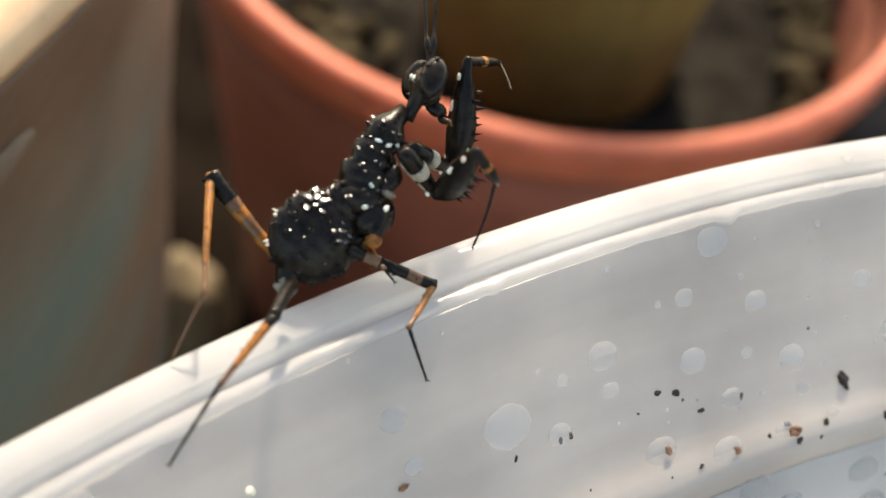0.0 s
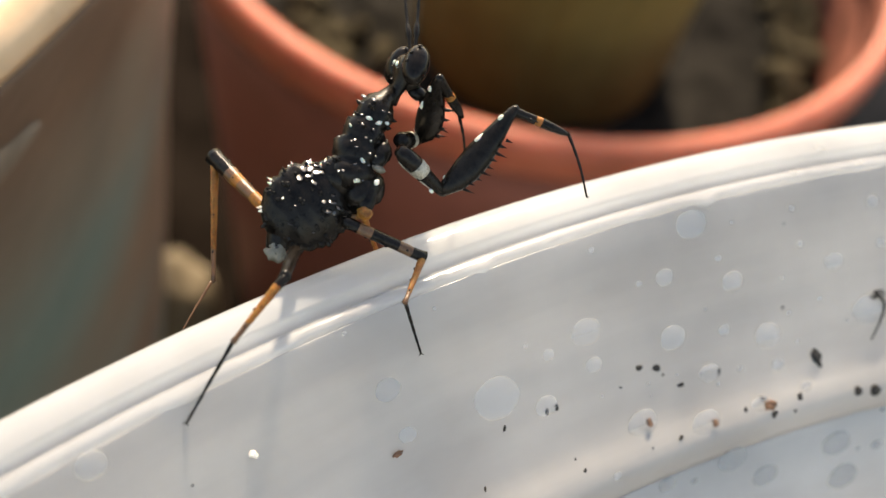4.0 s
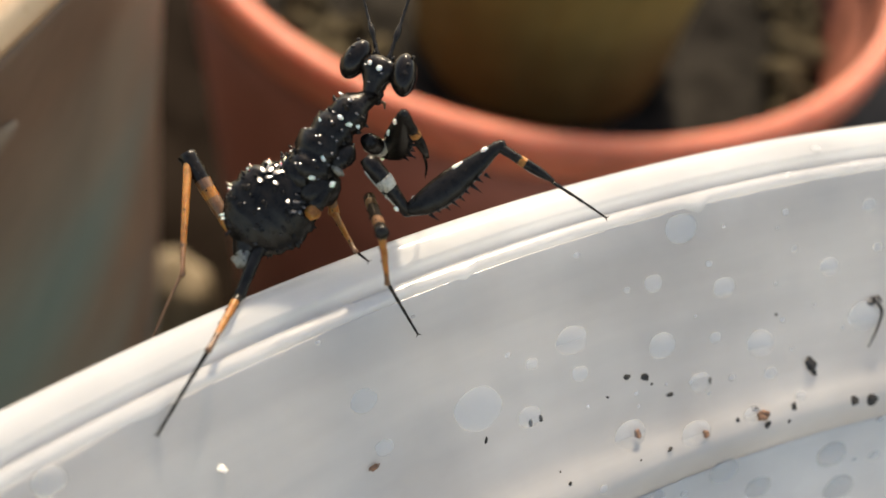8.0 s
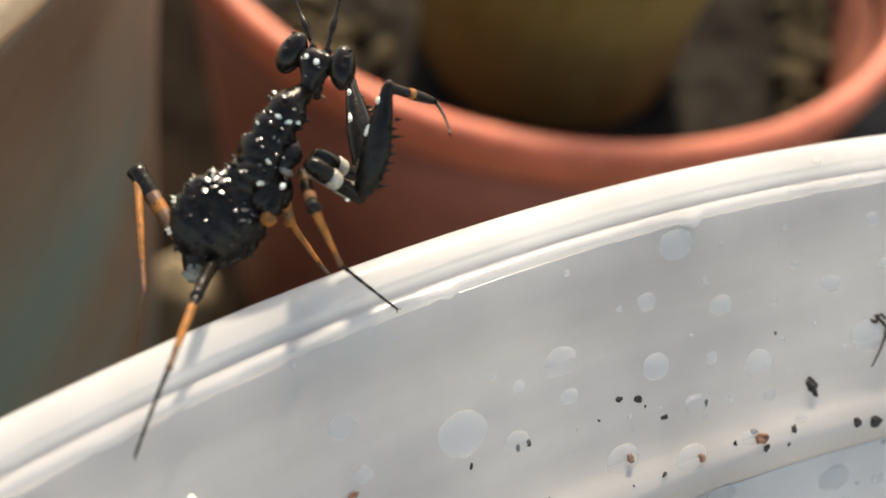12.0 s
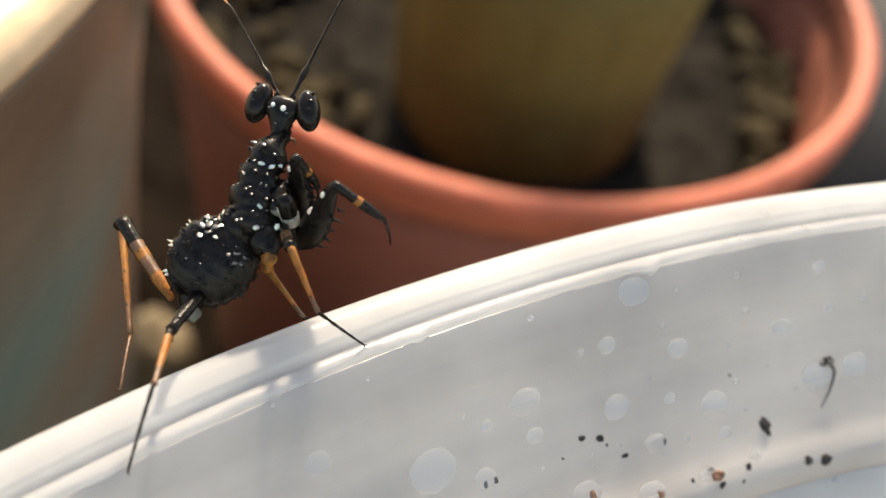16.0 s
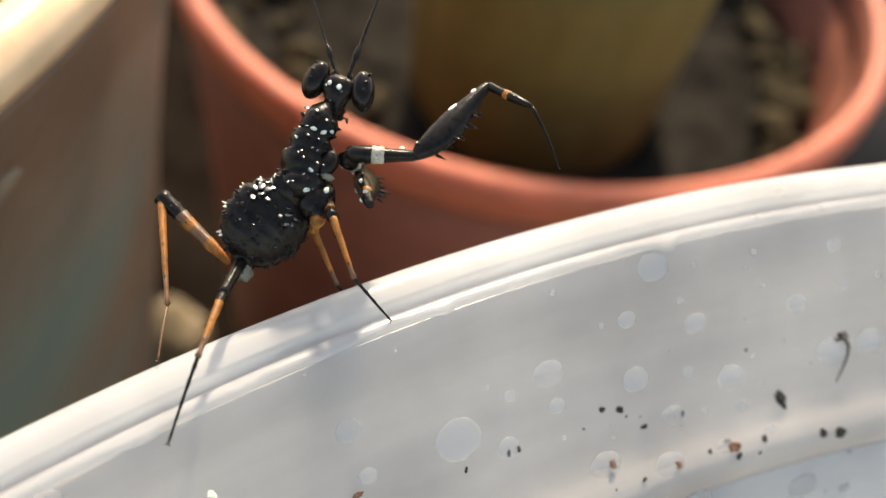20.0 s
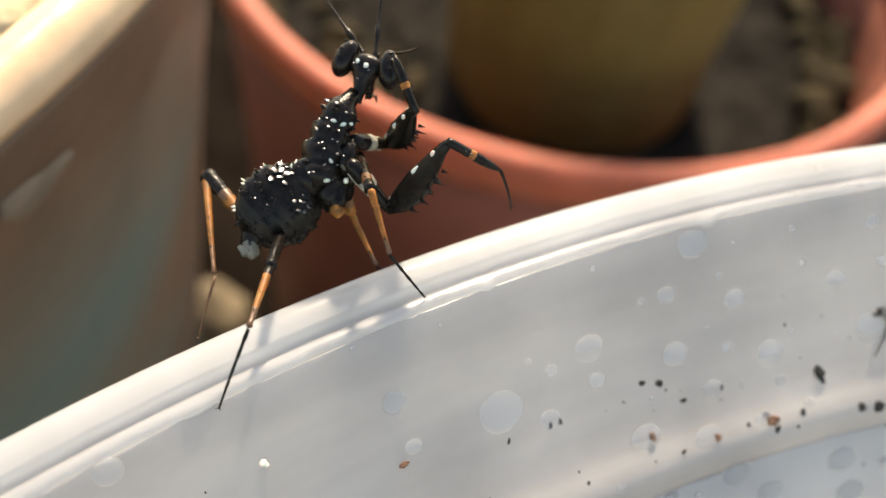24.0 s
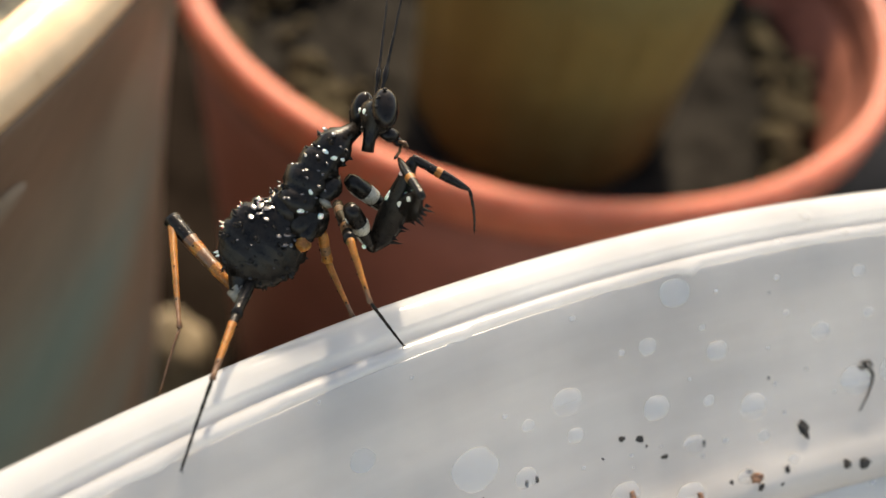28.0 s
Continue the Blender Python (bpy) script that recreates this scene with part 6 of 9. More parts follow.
    walk(PART['foreL_femur'], [
        (0, pose(0.00249, 0.00419, 0.00117, -27.8, -11.0, -11.1)),
        (0.5, pose(0.00271, 0.00372, 0.00116, -55.0, -11.0, 5.0)),
        (1, pose(0.00281, 0.00323, 0.00121, -83.6, -1.6, 12.1)),
        (1.5, pose(0.00236, 0.00342, 0.00089, -34.6, 0.3, 4.9)),
        (2, pose(0.00171, 0.00381, 0.00082, 13.5, 16.0, -14.0)),
        (2.5, pose(0.00169, 0.00416, 0.00093, 18.0, 15.7, -13.7)),
        (3, pose(0.00168, 0.00436, 0.00108, 19.7, 14.2, -13.4)),
        (3.5, pose(0.00165, 0.00443, 0.00114, 16.0, 12.0, -13.5)),
        (4, pose(0.00174, 0.00454, 0.00118, 9.6, 8.2, -13.9)),
        (4.5, pose(0.00185, 0.00462, 0.00123, 2.0, 3.8, -14.6)),
        (5, pose(0.00196, 0.00471, 0.00124, -5.2, -0.8, -15.3)),
        (5.5, pose(0.00204, 0.00476, 0.00126, -10.4, -4.1, -15.9)),
        (6, pose(0.00204, 0.00480, 0.00126, -12.5, -5.6, -16.2)),
        (6.5, pose(0.00210, 0.00442, 0.00104, -8.1, -3.0, -17.3)),
        (7, pose(0.00209, 0.00404, 0.00087, 0.5, 1.4, -18.2)),
        (7.5, pose(0.00188, 0.00409, 0.00090, 12.5, 8.1, -15.9)),
        (8, pose(0.00160, 0.00417, 0.00093, 20.3, 13.0, -13.7)),
        (8.5, pose(0.00144, 0.00402, 0.00082, 17.8, 12.7, -14.6)),
        (9, pose(0.00126, 0.00377, 0.00056, 11.8, 10.7, -16.1)),
        (9.5, pose(0.00119, 0.00327, 0.00021, 2.8, 7.7, -17.4)),
        (10, pose(0.00108, 0.00288, 0.00000, -3.2, 4.6, -18.4)),
        (10.5, pose(0.00139, 0.00298, 0.00031, -48.3, -3.5, 6.8)),
        (11, pose(0.00165, 0.00313, 0.00070, -94.3, 4.5, 13.8)),
        (11.5, pose(0.00163, 0.00337, 0.00084, -91.0, 5.7, 17.1)),
        (12, pose(0.00151, 0.00376, 0.00094, -72.9, 2.9, 23.7)),
        (12.5, pose(0.00123, 0.00419, 0.00110, -26.3, -12.5, 13.7)),
        (13, pose(0.00088, 0.00452, 0.00131, 10.9, -1.2, -5.9)),
        (13.5, pose(0.00058, 0.00468, 0.00149, 20.6, 9.0, -10.7)),
        (14, pose(0.00044, 0.00475, 0.00158, 22.4, 13.9, -13.2)),
        (14.5, pose(0.00032, 0.00455, 0.00108, 16.3, 9.9, -15.4)),
        (15, pose(0.00031, 0.00419, 0.00070, 9.3, 4.2, -17.3)),
        (15.5, pose(0.00025, 0.00419, 0.00069, 12.1, 4.1, -17.4)),
        (16, pose(0.00025, 0.00418, 0.00068, 14.6, 4.5, -17.4)),
        (16.5, pose(0.00025, 0.00447, 0.00090, 20.0, 5.5, -16.5)),
        (17, pose(0.00036, 0.00472, 0.00115, 25.0, 5.6, -16.0)),
        (17.5, pose(0.00052, 0.00473, 0.00114, 22.3, 5.0, -16.4)),
        (18, pose(0.00078, 0.00475, 0.00113, 20.3, 5.3, -16.5)),
        (18.5, pose(0.00099, 0.00486, 0.00116, 43.5, 7.4, -10.7)),
        (19, pose(0.00109, 0.00494, 0.00123, 66.6, 8.6, -4.4)),
        (19.5, pose(0.00106, 0.00490, 0.00120, 64.6, 12.7, 2.1)),
        (20, pose(0.00101, 0.00489, 0.00117, 61.7, 17.7, 7.3)),
        (20.5, pose(0.00092, 0.00494, 0.00120, 58.2, 21.3, 7.5)),
        (21, pose(0.00082, 0.00501, 0.00127, 53.3, 25.0, 7.3)),
        (21.5, pose(0.00070, 0.00510, 0.00138, 47.7, 28.4, 6.4)),
        (22, pose(0.00058, 0.00516, 0.00151, 42.0, 31.2, 5.1)),
        (22.5, pose(0.00049, 0.00522, 0.00160, 36.9, 32.9, 3.5)),
        (23, pose(0.00050, 0.00525, 0.00166, 33.6, 33.6, 1.5)),
        (23.5, pose(0.00050, 0.00505, 0.00148, 26.9, 27.9, -4.8)),
        (24, pose(0.00054, 0.00486, 0.00127, 20.9, 21.1, -10.1)),
        (24.5, pose(0.00073, 0.00479, 0.00111, 19.8, 18.3, -11.6)),
        (25, pose(0.00089, 0.00482, 0.00105, 19.0, 16.1, -12.8)),
        (25.5, pose(0.00106, 0.00490, 0.00127, 12.1, 11.6, -14.9)),
        (26, pose(0.00113, 0.00499, 0.00151, 5.6, 8.1, -16.1)),
        (26.5, pose(0.00097, 0.00496, 0.00152, 11.0, 11.0, -14.8)),
        (27, pose(0.00082, 0.00492, 0.00152, 20.9, 15.2, -12.4)),
        (27.5, pose(0.00130, 0.00449, 0.00137, 26.7, 17.7, -10.1)),
        (28, pose(0.00172, 0.00401, 0.00133, 28.0, 20.5, -7.9)),
    ])
    walk(PART['foreL_tibia'], [
        (0, pose(0.00227, 0.00561, 0.00368, -119.3, -4.1, -28.1)),
        (0.5, pose(0.00219, 0.00605, 0.00279, -97.1, 9.2, -57.8)),
        (1, pose(0.00220, 0.00604, 0.00154, -63.6, 25.2, -55.8)),
        (1.5, pose(0.00224, 0.00505, 0.00325, -162.6, -25.3, -48.2)),
        (2, pose(0.00229, 0.00298, 0.00348, -164.8, 4.1, -16.8)),
        (2.5, pose(0.00219, 0.00313, 0.00354, -163.4, -9.0, -20.4)),
        (3, pose(0.00209, 0.00328, 0.00366, -160.1, -20.3, -25.5)),
        (3.5, pose(0.00203, 0.00354, 0.00383, -160.1, -20.3, -26.2)),
        (4, pose(0.00202, 0.00399, 0.00397, -157.6, -17.8, -26.4)),
        (4.5, pose(0.00200, 0.00448, 0.00408, -153.5, -15.0, -26.5)),
        (5, pose(0.00199, 0.00497, 0.00410, -148.4, -12.1, -26.5)),
        (5.5, pose(0.00198, 0.00531, 0.00408, -143.3, -9.3, -26.1)),
        (6, pose(0.00195, 0.00548, 0.00407, -141.1, -8.2, -25.7)),
        (6.5, pose(0.00208, 0.00485, 0.00387, -151.4, -21.5, -26.9)),
        (7, pose(0.00215, 0.00400, 0.00369, -165.5, -31.9, -26.1)),
        (7.5, pose(0.00209, 0.00340, 0.00364, -164.5, -24.7, -24.8)),
        (8, pose(0.00196, 0.00307, 0.00352, -162.5, -18.4, -24.1)),
        (8.5, pose(0.00180, 0.00303, 0.00347, -160.9, -17.6, -24.4)),
        (9, pose(0.00160, 0.00307, 0.00332, -159.7, -18.0, -25.0)),
        (9.5, pose(0.00151, 0.00302, 0.00301, -164.1, -18.9, -24.3)),
        (10, pose(0.00134, 0.00296, 0.00279, -171.0, -18.7, -21.3)),
        (10.5, pose(0.00102, 0.00506, 0.00218, 140.6, -21.5, 7.3)),
        (11, pose(0.00097, 0.00585, 0.00050, 106.4, -14.2, 26.4)),
        (11.5, pose(0.00079, 0.00607, 0.00079, 106.4, -14.4, 25.5)),
        (12, pose(0.00045, 0.00625, 0.00178, 116.9, -19.5, 23.7)),
        (12.5, pose(0.00039, 0.00529, 0.00360, 158.8, -26.7, 4.6)),
        (13, pose(0.00076, 0.00399, 0.00412, -164.7, -16.9, -14.8)),
        (13.5, pose(0.00081, 0.00360, 0.00415, -149.7, -12.0, -23.2)),
        (14, pose(0.00082, 0.00353, 0.00417, -144.9, -10.7, -26.9)),
        (14.5, pose(0.00057, 0.00364, 0.00383, -150.1, -7.7, -23.8)),
        (15, pose(0.00037, 0.00368, 0.00357, -155.6, -4.8, -20.9)),
        (15.5, pose(0.00026, 0.00354, 0.00356, -154.1, -6.3, -22.1)),
        (16, pose(0.00025, 0.00341, 0.00352, -153.0, -6.9, -22.8)),
        (16.5, pose(0.00022, 0.00342, 0.00366, -155.3, -7.9, -22.4)),
        (17, pose(0.00027, 0.00345, 0.00381, -157.6, -8.7, -22.0)),
        (17.5, pose(0.00044, 0.00358, 0.00386, -159.1, -12.0, -22.6)),
        (18, pose(0.00074, 0.00369, 0.00388, -161.0, -12.3, -22.5)),
        (18.5, pose(0.00088, 0.00282, 0.00327, -135.0, -2.1, -13.9)),
        (19, pose(0.00107, 0.00224, 0.00238, -107.5, 6.5, -5.9)),
        (19.5, pose(0.00144, 0.00227, 0.00242, -108.3, 12.8, 5.4)),
        (20, pose(0.00176, 0.00237, 0.00250, -108.3, 16.1, 15.7)),
        (20.5, pose(0.00180, 0.00253, 0.00265, -108.5, 14.8, 19.8)),
        (21, pose(0.00185, 0.00277, 0.00286, -108.0, 13.1, 25.6)),
        (21.5, pose(0.00187, 0.00304, 0.00312, -106.1, 10.9, 32.4)),
        (22, pose(0.00188, 0.00331, 0.00338, -102.2, 8.3, 39.5)),
        (22.5, pose(0.00187, 0.00353, 0.00357, -95.8, 4.9, 45.7)),
        (23, pose(0.00188, 0.00366, 0.00370, -86.5, 0.1, 49.5)),
        (23.5, pose(0.00163, 0.00360, 0.00382, -70.1, -20.1, 41.5)),
        (24, pose(0.00135, 0.00361, 0.00391, -52.1, -33.7, 22.3)),
        (24.5, pose(0.00140, 0.00361, 0.00380, -75.7, -16.9, 37.2)),
        (25, pose(0.00145, 0.00369, 0.00380, -96.3, 13.7, 34.7)),
        (25.5, pose(0.00147, 0.00414, 0.00414, -113.1, 35.0, 29.7)),
        (26, pose(0.00145, 0.00459, 0.00445, -136.1, 46.5, 16.4)),
        (26.5, pose(0.00137, 0.00427, 0.00439, -134.0, 38.1, 12.9)),
        (27, pose(0.00130, 0.00372, 0.00421, -125.5, 26.4, 11.1)),
        (27.5, pose(0.00186, 0.00304, 0.00390, -107.9, 19.7, 24.0)),
        (28, pose(0.00244, 0.00251, 0.00376, -98.2, 14.7, 33.5)),
    ])
    walk(PART['foreL_tarsus'], [
        (0, pose(0.00297, 0.00680, 0.00291, 72.1, 13.3, 13.4)),
        (0.5, pose(0.00350, 0.00691, 0.00259, 80.0, 1.1, 18.2)),
        (1, pose(0.00355, 0.00659, 0.00218, 97.8, -8.4, 38.0)),
        (1.5, pose(0.00302, 0.00488, 0.00189, 158.7, -26.7, 18.4)),
        (2, pose(0.00231, 0.00341, 0.00196, -153.8, 1.9, -17.4)),
        (2.5, pose(0.00256, 0.00348, 0.00205, -152.8, 2.6, -17.4)),
        (3, pose(0.00278, 0.00354, 0.00229, -152.3, 2.6, -17.4)),
        (3.5, pose(0.00272, 0.00379, 0.00244, -155.3, 0.1, -17.4)),
        (4, pose(0.00268, 0.00432, 0.00259, -170.1, -10.7, -14.3)),
        (4.5, pose(0.00264, 0.00495, 0.00272, 128.4, -11.5, 18.2)),
        (5, pose(0.00261, 0.00558, 0.00279, 83.5, 12.0, 13.0)),
        (5.5, pose(0.00259, 0.00607, 0.00283, 70.5, 12.6, 6.7)),
        (6, pose(0.00254, 0.00631, 0.00284, 67.4, 12.2, 5.6)),
        (6.5, pose(0.00287, 0.00529, 0.00259, 120.8, -0.4, 11.5)),
        (7, pose(0.00303, 0.00400, 0.00241, -151.7, 5.8, -15.6)),
        (7.5, pose(0.00284, 0.00351, 0.00228, -149.6, 6.1, -15.4)),
        (8, pose(0.00257, 0.00331, 0.00212, -152.9, 5.8, -15.7)),
        (8.5, pose(0.00242, 0.00331, 0.00206, -152.8, 6.4, -15.3)),
        (9, pose(0.00225, 0.00336, 0.00192, -152.8, 7.7, -14.7)),
        (9.5, pose(0.00213, 0.00321, 0.00159, -152.6, 10.8, -13.5)),
        (10, pose(0.00188, 0.00300, 0.00135, -153.6, 9.1, -14.3)),
        (10.5, pose(0.00158, 0.00414, 0.00106, 129.4, -8.2, 18.8)),
        (11, pose(0.00172, 0.00457, 0.00008, 55.2, 14.7, 0.4)),
        (11.5, pose(0.00153, 0.00477, 0.00037, 63.4, 18.1, 6.0)),
        (12, pose(0.00123, 0.00508, 0.00111, 89.6, 16.4, 22.7)),
        (12.5, pose(0.00109, 0.00478, 0.00229, 142.3, -18.2, 18.0)),
        (13, pose(0.00129, 0.00427, 0.00267, -171.0, -9.4, -13.2)),
        (13.5, pose(0.00138, 0.00422, 0.00282, -161.0, 4.0, -15.4)),
        (14, pose(0.00145, 0.00423, 0.00290, -159.0, 11.2, -14.5)),
        (14.5, pose(0.00106, 0.00429, 0.00246, -157.6, 9.4, -15.0)),
        (15, pose(0.00073, 0.00425, 0.00212, -155.9, 6.0, -15.9)),
        (15.5, pose(0.00067, 0.00414, 0.00211, -154.5, 9.9, -14.1)),
        (16, pose(0.00069, 0.00402, 0.00209, -152.3, 12.3, -12.9)),
        (16.5, pose(0.00066, 0.00397, 0.00221, -150.5, 10.7, -13.2)),
        (17, pose(0.00072, 0.00394, 0.00233, -149.2, 7.3, -14.7)),
        (17.5, pose(0.00095, 0.00399, 0.00237, -149.7, 7.3, -14.8)),
        (18, pose(0.00124, 0.00406, 0.00238, -150.2, 8.3, -14.4)),
        (18.5, pose(0.00120, 0.00391, 0.00214, -148.5, 5.0, -16.4)),
        (19, pose(0.00117, 0.00377, 0.00189, -147.1, 2.8, -17.6)),
        (19.5, pose(0.00118, 0.00379, 0.00193, -136.1, 7.4, -9.6)),
        (20, pose(0.00122, 0.00381, 0.00202, -119.3, 13.9, 0.9)),
        (20.5, pose(0.00116, 0.00393, 0.00215, -113.0, 17.7, 6.8)),
        (21, pose(0.00109, 0.00410, 0.00238, -111.9, 21.0, 11.1)),
        (21.5, pose(0.00097, 0.00430, 0.00267, -114.4, 23.7, 13.5)),
        (22, pose(0.00084, 0.00450, 0.00304, -118.7, 25.5, 14.2)),
        (22.5, pose(0.00070, 0.00464, 0.00340, -122.9, 25.9, 13.3)),
        (23, pose(0.00066, 0.00471, 0.00379, -123.9, 25.5, 11.8)),
        (23.5, pose(0.00047, 0.00463, 0.00434, -121.9, 14.5, -4.7)),
        (24, pose(0.00033, 0.00461, 0.00476, -117.7, 2.9, -18.7)),
        (24.5, pose(0.00033, 0.00481, 0.00420, -120.9, 10.7, -6.1)),
        (25, pose(0.00047, 0.00502, 0.00362, -116.7, 21.1, 13.2)),
        (25.5, pose(0.00040, 0.00527, 0.00361, -116.1, 19.1, 11.3)),
        (26, pose(0.00031, 0.00545, 0.00364, -115.7, 17.4, 9.2)),
        (26.5, pose(0.00042, 0.00526, 0.00350, -116.9, 17.8, 8.5)),
        (27, pose(0.00063, 0.00495, 0.00335, -118.0, 18.1, 7.5)),
        (27.5, pose(0.00107, 0.00439, 0.00342, -118.6, 14.6, 1.8)),
        (28, pose(0.00150, 0.00382, 0.00354, -117.8, 11.5, -1.5)),
    ])
    walk(PART['hindL_femur'], [
        (0, pose(-0.00156, 0.00098, 0.00031, 41.7, -42.8, -76.9)),
        (0.5, pose(-0.00151, 0.00102, 0.00031, 41.5, -42.7, -76.9)),
        (1, pose(-0.00148, 0.00104, 0.00028, 41.3, -42.7, -77.0)),
        (1.5, pose(-0.00142, 0.00098, 0.00034, 45.4, -46.9, -81.6)),
        (2, pose(-0.00144, 0.00093, 0.00051, 55.7, -53.6, -93.3)),
        (2.5, pose(-0.00169, 0.00118, 0.00066, 83.2, -56.7, -121.1)),
        (3, pose(-0.00195, 0.00140, 0.00072, 103.1, -54.2, -139.8)),
        (3.5, pose(-0.00196, 0.00136, 0.00069, 101.0, -54.6, -137.7)),
        (4, pose(-0.00188, 0.00134, 0.00062, 95.3, -55.4, -132.2)),
        (4.5, pose(-0.00176, 0.00129, 0.00053, 86.9, -55.8, -124.1)),
        (5, pose(-0.00165, 0.00123, 0.00043, 77.3, -55.8, -114.9)),
        (5.5, pose(-0.00156, 0.00116, 0.00035, 68.1, -55.2, -106.1)),
        (6, pose(-0.00157, 0.00110, 0.00031, 60.9, -54.4, -99.2)),
        (6.5, pose(-0.00162, 0.00098, 0.00026, 49.9, -51.4, -92.3)),
        (7, pose(-0.00172, 0.00091, 0.00022, 42.6, -48.9, -88.6)),
        (7.5, pose(-0.00177, 0.00091, 0.00028, 45.2, -51.3, -91.0)),
        (8, pose(-0.00180, 0.00094, 0.00034, 51.7, -55.0, -97.4)),
        (8.5, pose(-0.00186, 0.00095, 0.00033, 62.4, -57.1, -108.0)),
        (9, pose(-0.00200, 0.00101, 0.00025, 70.2, -57.9, -115.5)),
        (9.5, pose(-0.00212, 0.00103, 0.00019, 64.6, -57.9, -111.3)),
        (10, pose(-0.00231, 0.00101, 0.00018, 60.4, -58.0, -107.7)),
        (10.5, pose(-0.00236, 0.00103, 0.00021, 62.6, -58.2, -108.0)),
        (11, pose(-0.00238, 0.00106, 0.00020, 65.2, -58.4, -109.5)),
        (11.5, pose(-0.00243, 0.00103, 0.00025, 65.8, -58.2, -109.8)),
        (12, pose(-0.00243, 0.00100, 0.00026, 67.1, -58.0, -111.1)),
        (12.5, pose(-0.00241, 0.00096, 0.00027, 68.1, -57.9, -112.4)),
        (13, pose(-0.00239, 0.00094, 0.00028, 69.0, -57.7, -113.4)),
        (13.5, pose(-0.00238, 0.00092, 0.00030, 69.5, -57.5, -114.0)),
        (14, pose(-0.00238, 0.00094, 0.00034, 69.4, -57.4, -113.7)),
        (14.5, pose(-0.00246, 0.00107, 0.00026, 70.7, -56.2, -112.7)),
        (15, pose(-0.00247, 0.00119, 0.00018, 71.9, -55.0, -112.1)),
        (15.5, pose(-0.00257, 0.00119, 0.00014, 72.8, -55.9, -114.9)),
        (16, pose(-0.00261, 0.00119, 0.00007, 73.8, -56.7, -117.8)),
        (16.5, pose(-0.00249, 0.00121, 0.00016, 73.4, -55.7, -114.2)),
        (17, pose(-0.00228, 0.00122, 0.00026, 71.7, -54.7, -109.3)),
        (17.5, pose(-0.00242, 0.00120, 0.00024, 69.5, -54.9, -108.3)),
        (18, pose(-0.00249, 0.00119, 0.00022, 67.0, -55.1, -107.2)),
        (18.5, pose(-0.00242, 0.00125, 0.00023, 65.4, -54.8, -105.4)),
        (19, pose(-0.00228, 0.00133, 0.00027, 65.8, -54.0, -104.3)),
        (19.5, pose(-0.00220, 0.00136, 0.00031, 70.1, -53.1, -104.9)),
        (20, pose(-0.00214, 0.00139, 0.00036, 73.1, -52.6, -105.6)),
        (20.5, pose(-0.00217, 0.00140, 0.00037, 73.8, -52.6, -106.5)),
        (21, pose(-0.00224, 0.00137, 0.00037, 73.9, -53.1, -107.2)),
        (21.5, pose(-0.00230, 0.00133, 0.00037, 73.6, -53.7, -108.1)),
        (22, pose(-0.00237, 0.00128, 0.00039, 73.3, -54.4, -109.0)),
        (22.5, pose(-0.00243, 0.00125, 0.00037, 73.0, -55.2, -109.7)),
        (23, pose(-0.00243, 0.00129, 0.00038, 72.5, -55.7, -110.2)),
        (23.5, pose(-0.00243, 0.00126, 0.00039, 76.8, -56.8, -114.5)),
        (24, pose(-0.00248, 0.00130, 0.00038, 79.9, -57.5, -117.8)),
        (24.5, pose(-0.00244, 0.00126, 0.00030, 77.0, -57.0, -115.0)),
        (25, pose(-0.00249, 0.00128, 0.00027, 74.2, -56.4, -112.3)),
        (25.5, pose(-0.00243, 0.00132, 0.00032, 76.8, -56.4, -114.5)),
        (26, pose(-0.00240, 0.00137, 0.00038, 79.3, -56.3, -116.3)),
        (26.5, pose(-0.00236, 0.00127, 0.00035, 72.6, -55.1, -108.9)),
        (27, pose(-0.00232, 0.00117, 0.00031, 66.8, -53.3, -102.5)),
        (27.5, pose(-0.00232, 0.00126, 0.00031, 72.2, -53.9, -108.2)),
        (28, pose(-0.00229, 0.00133, 0.00027, 77.8, -54.1, -114.1)),
    ])
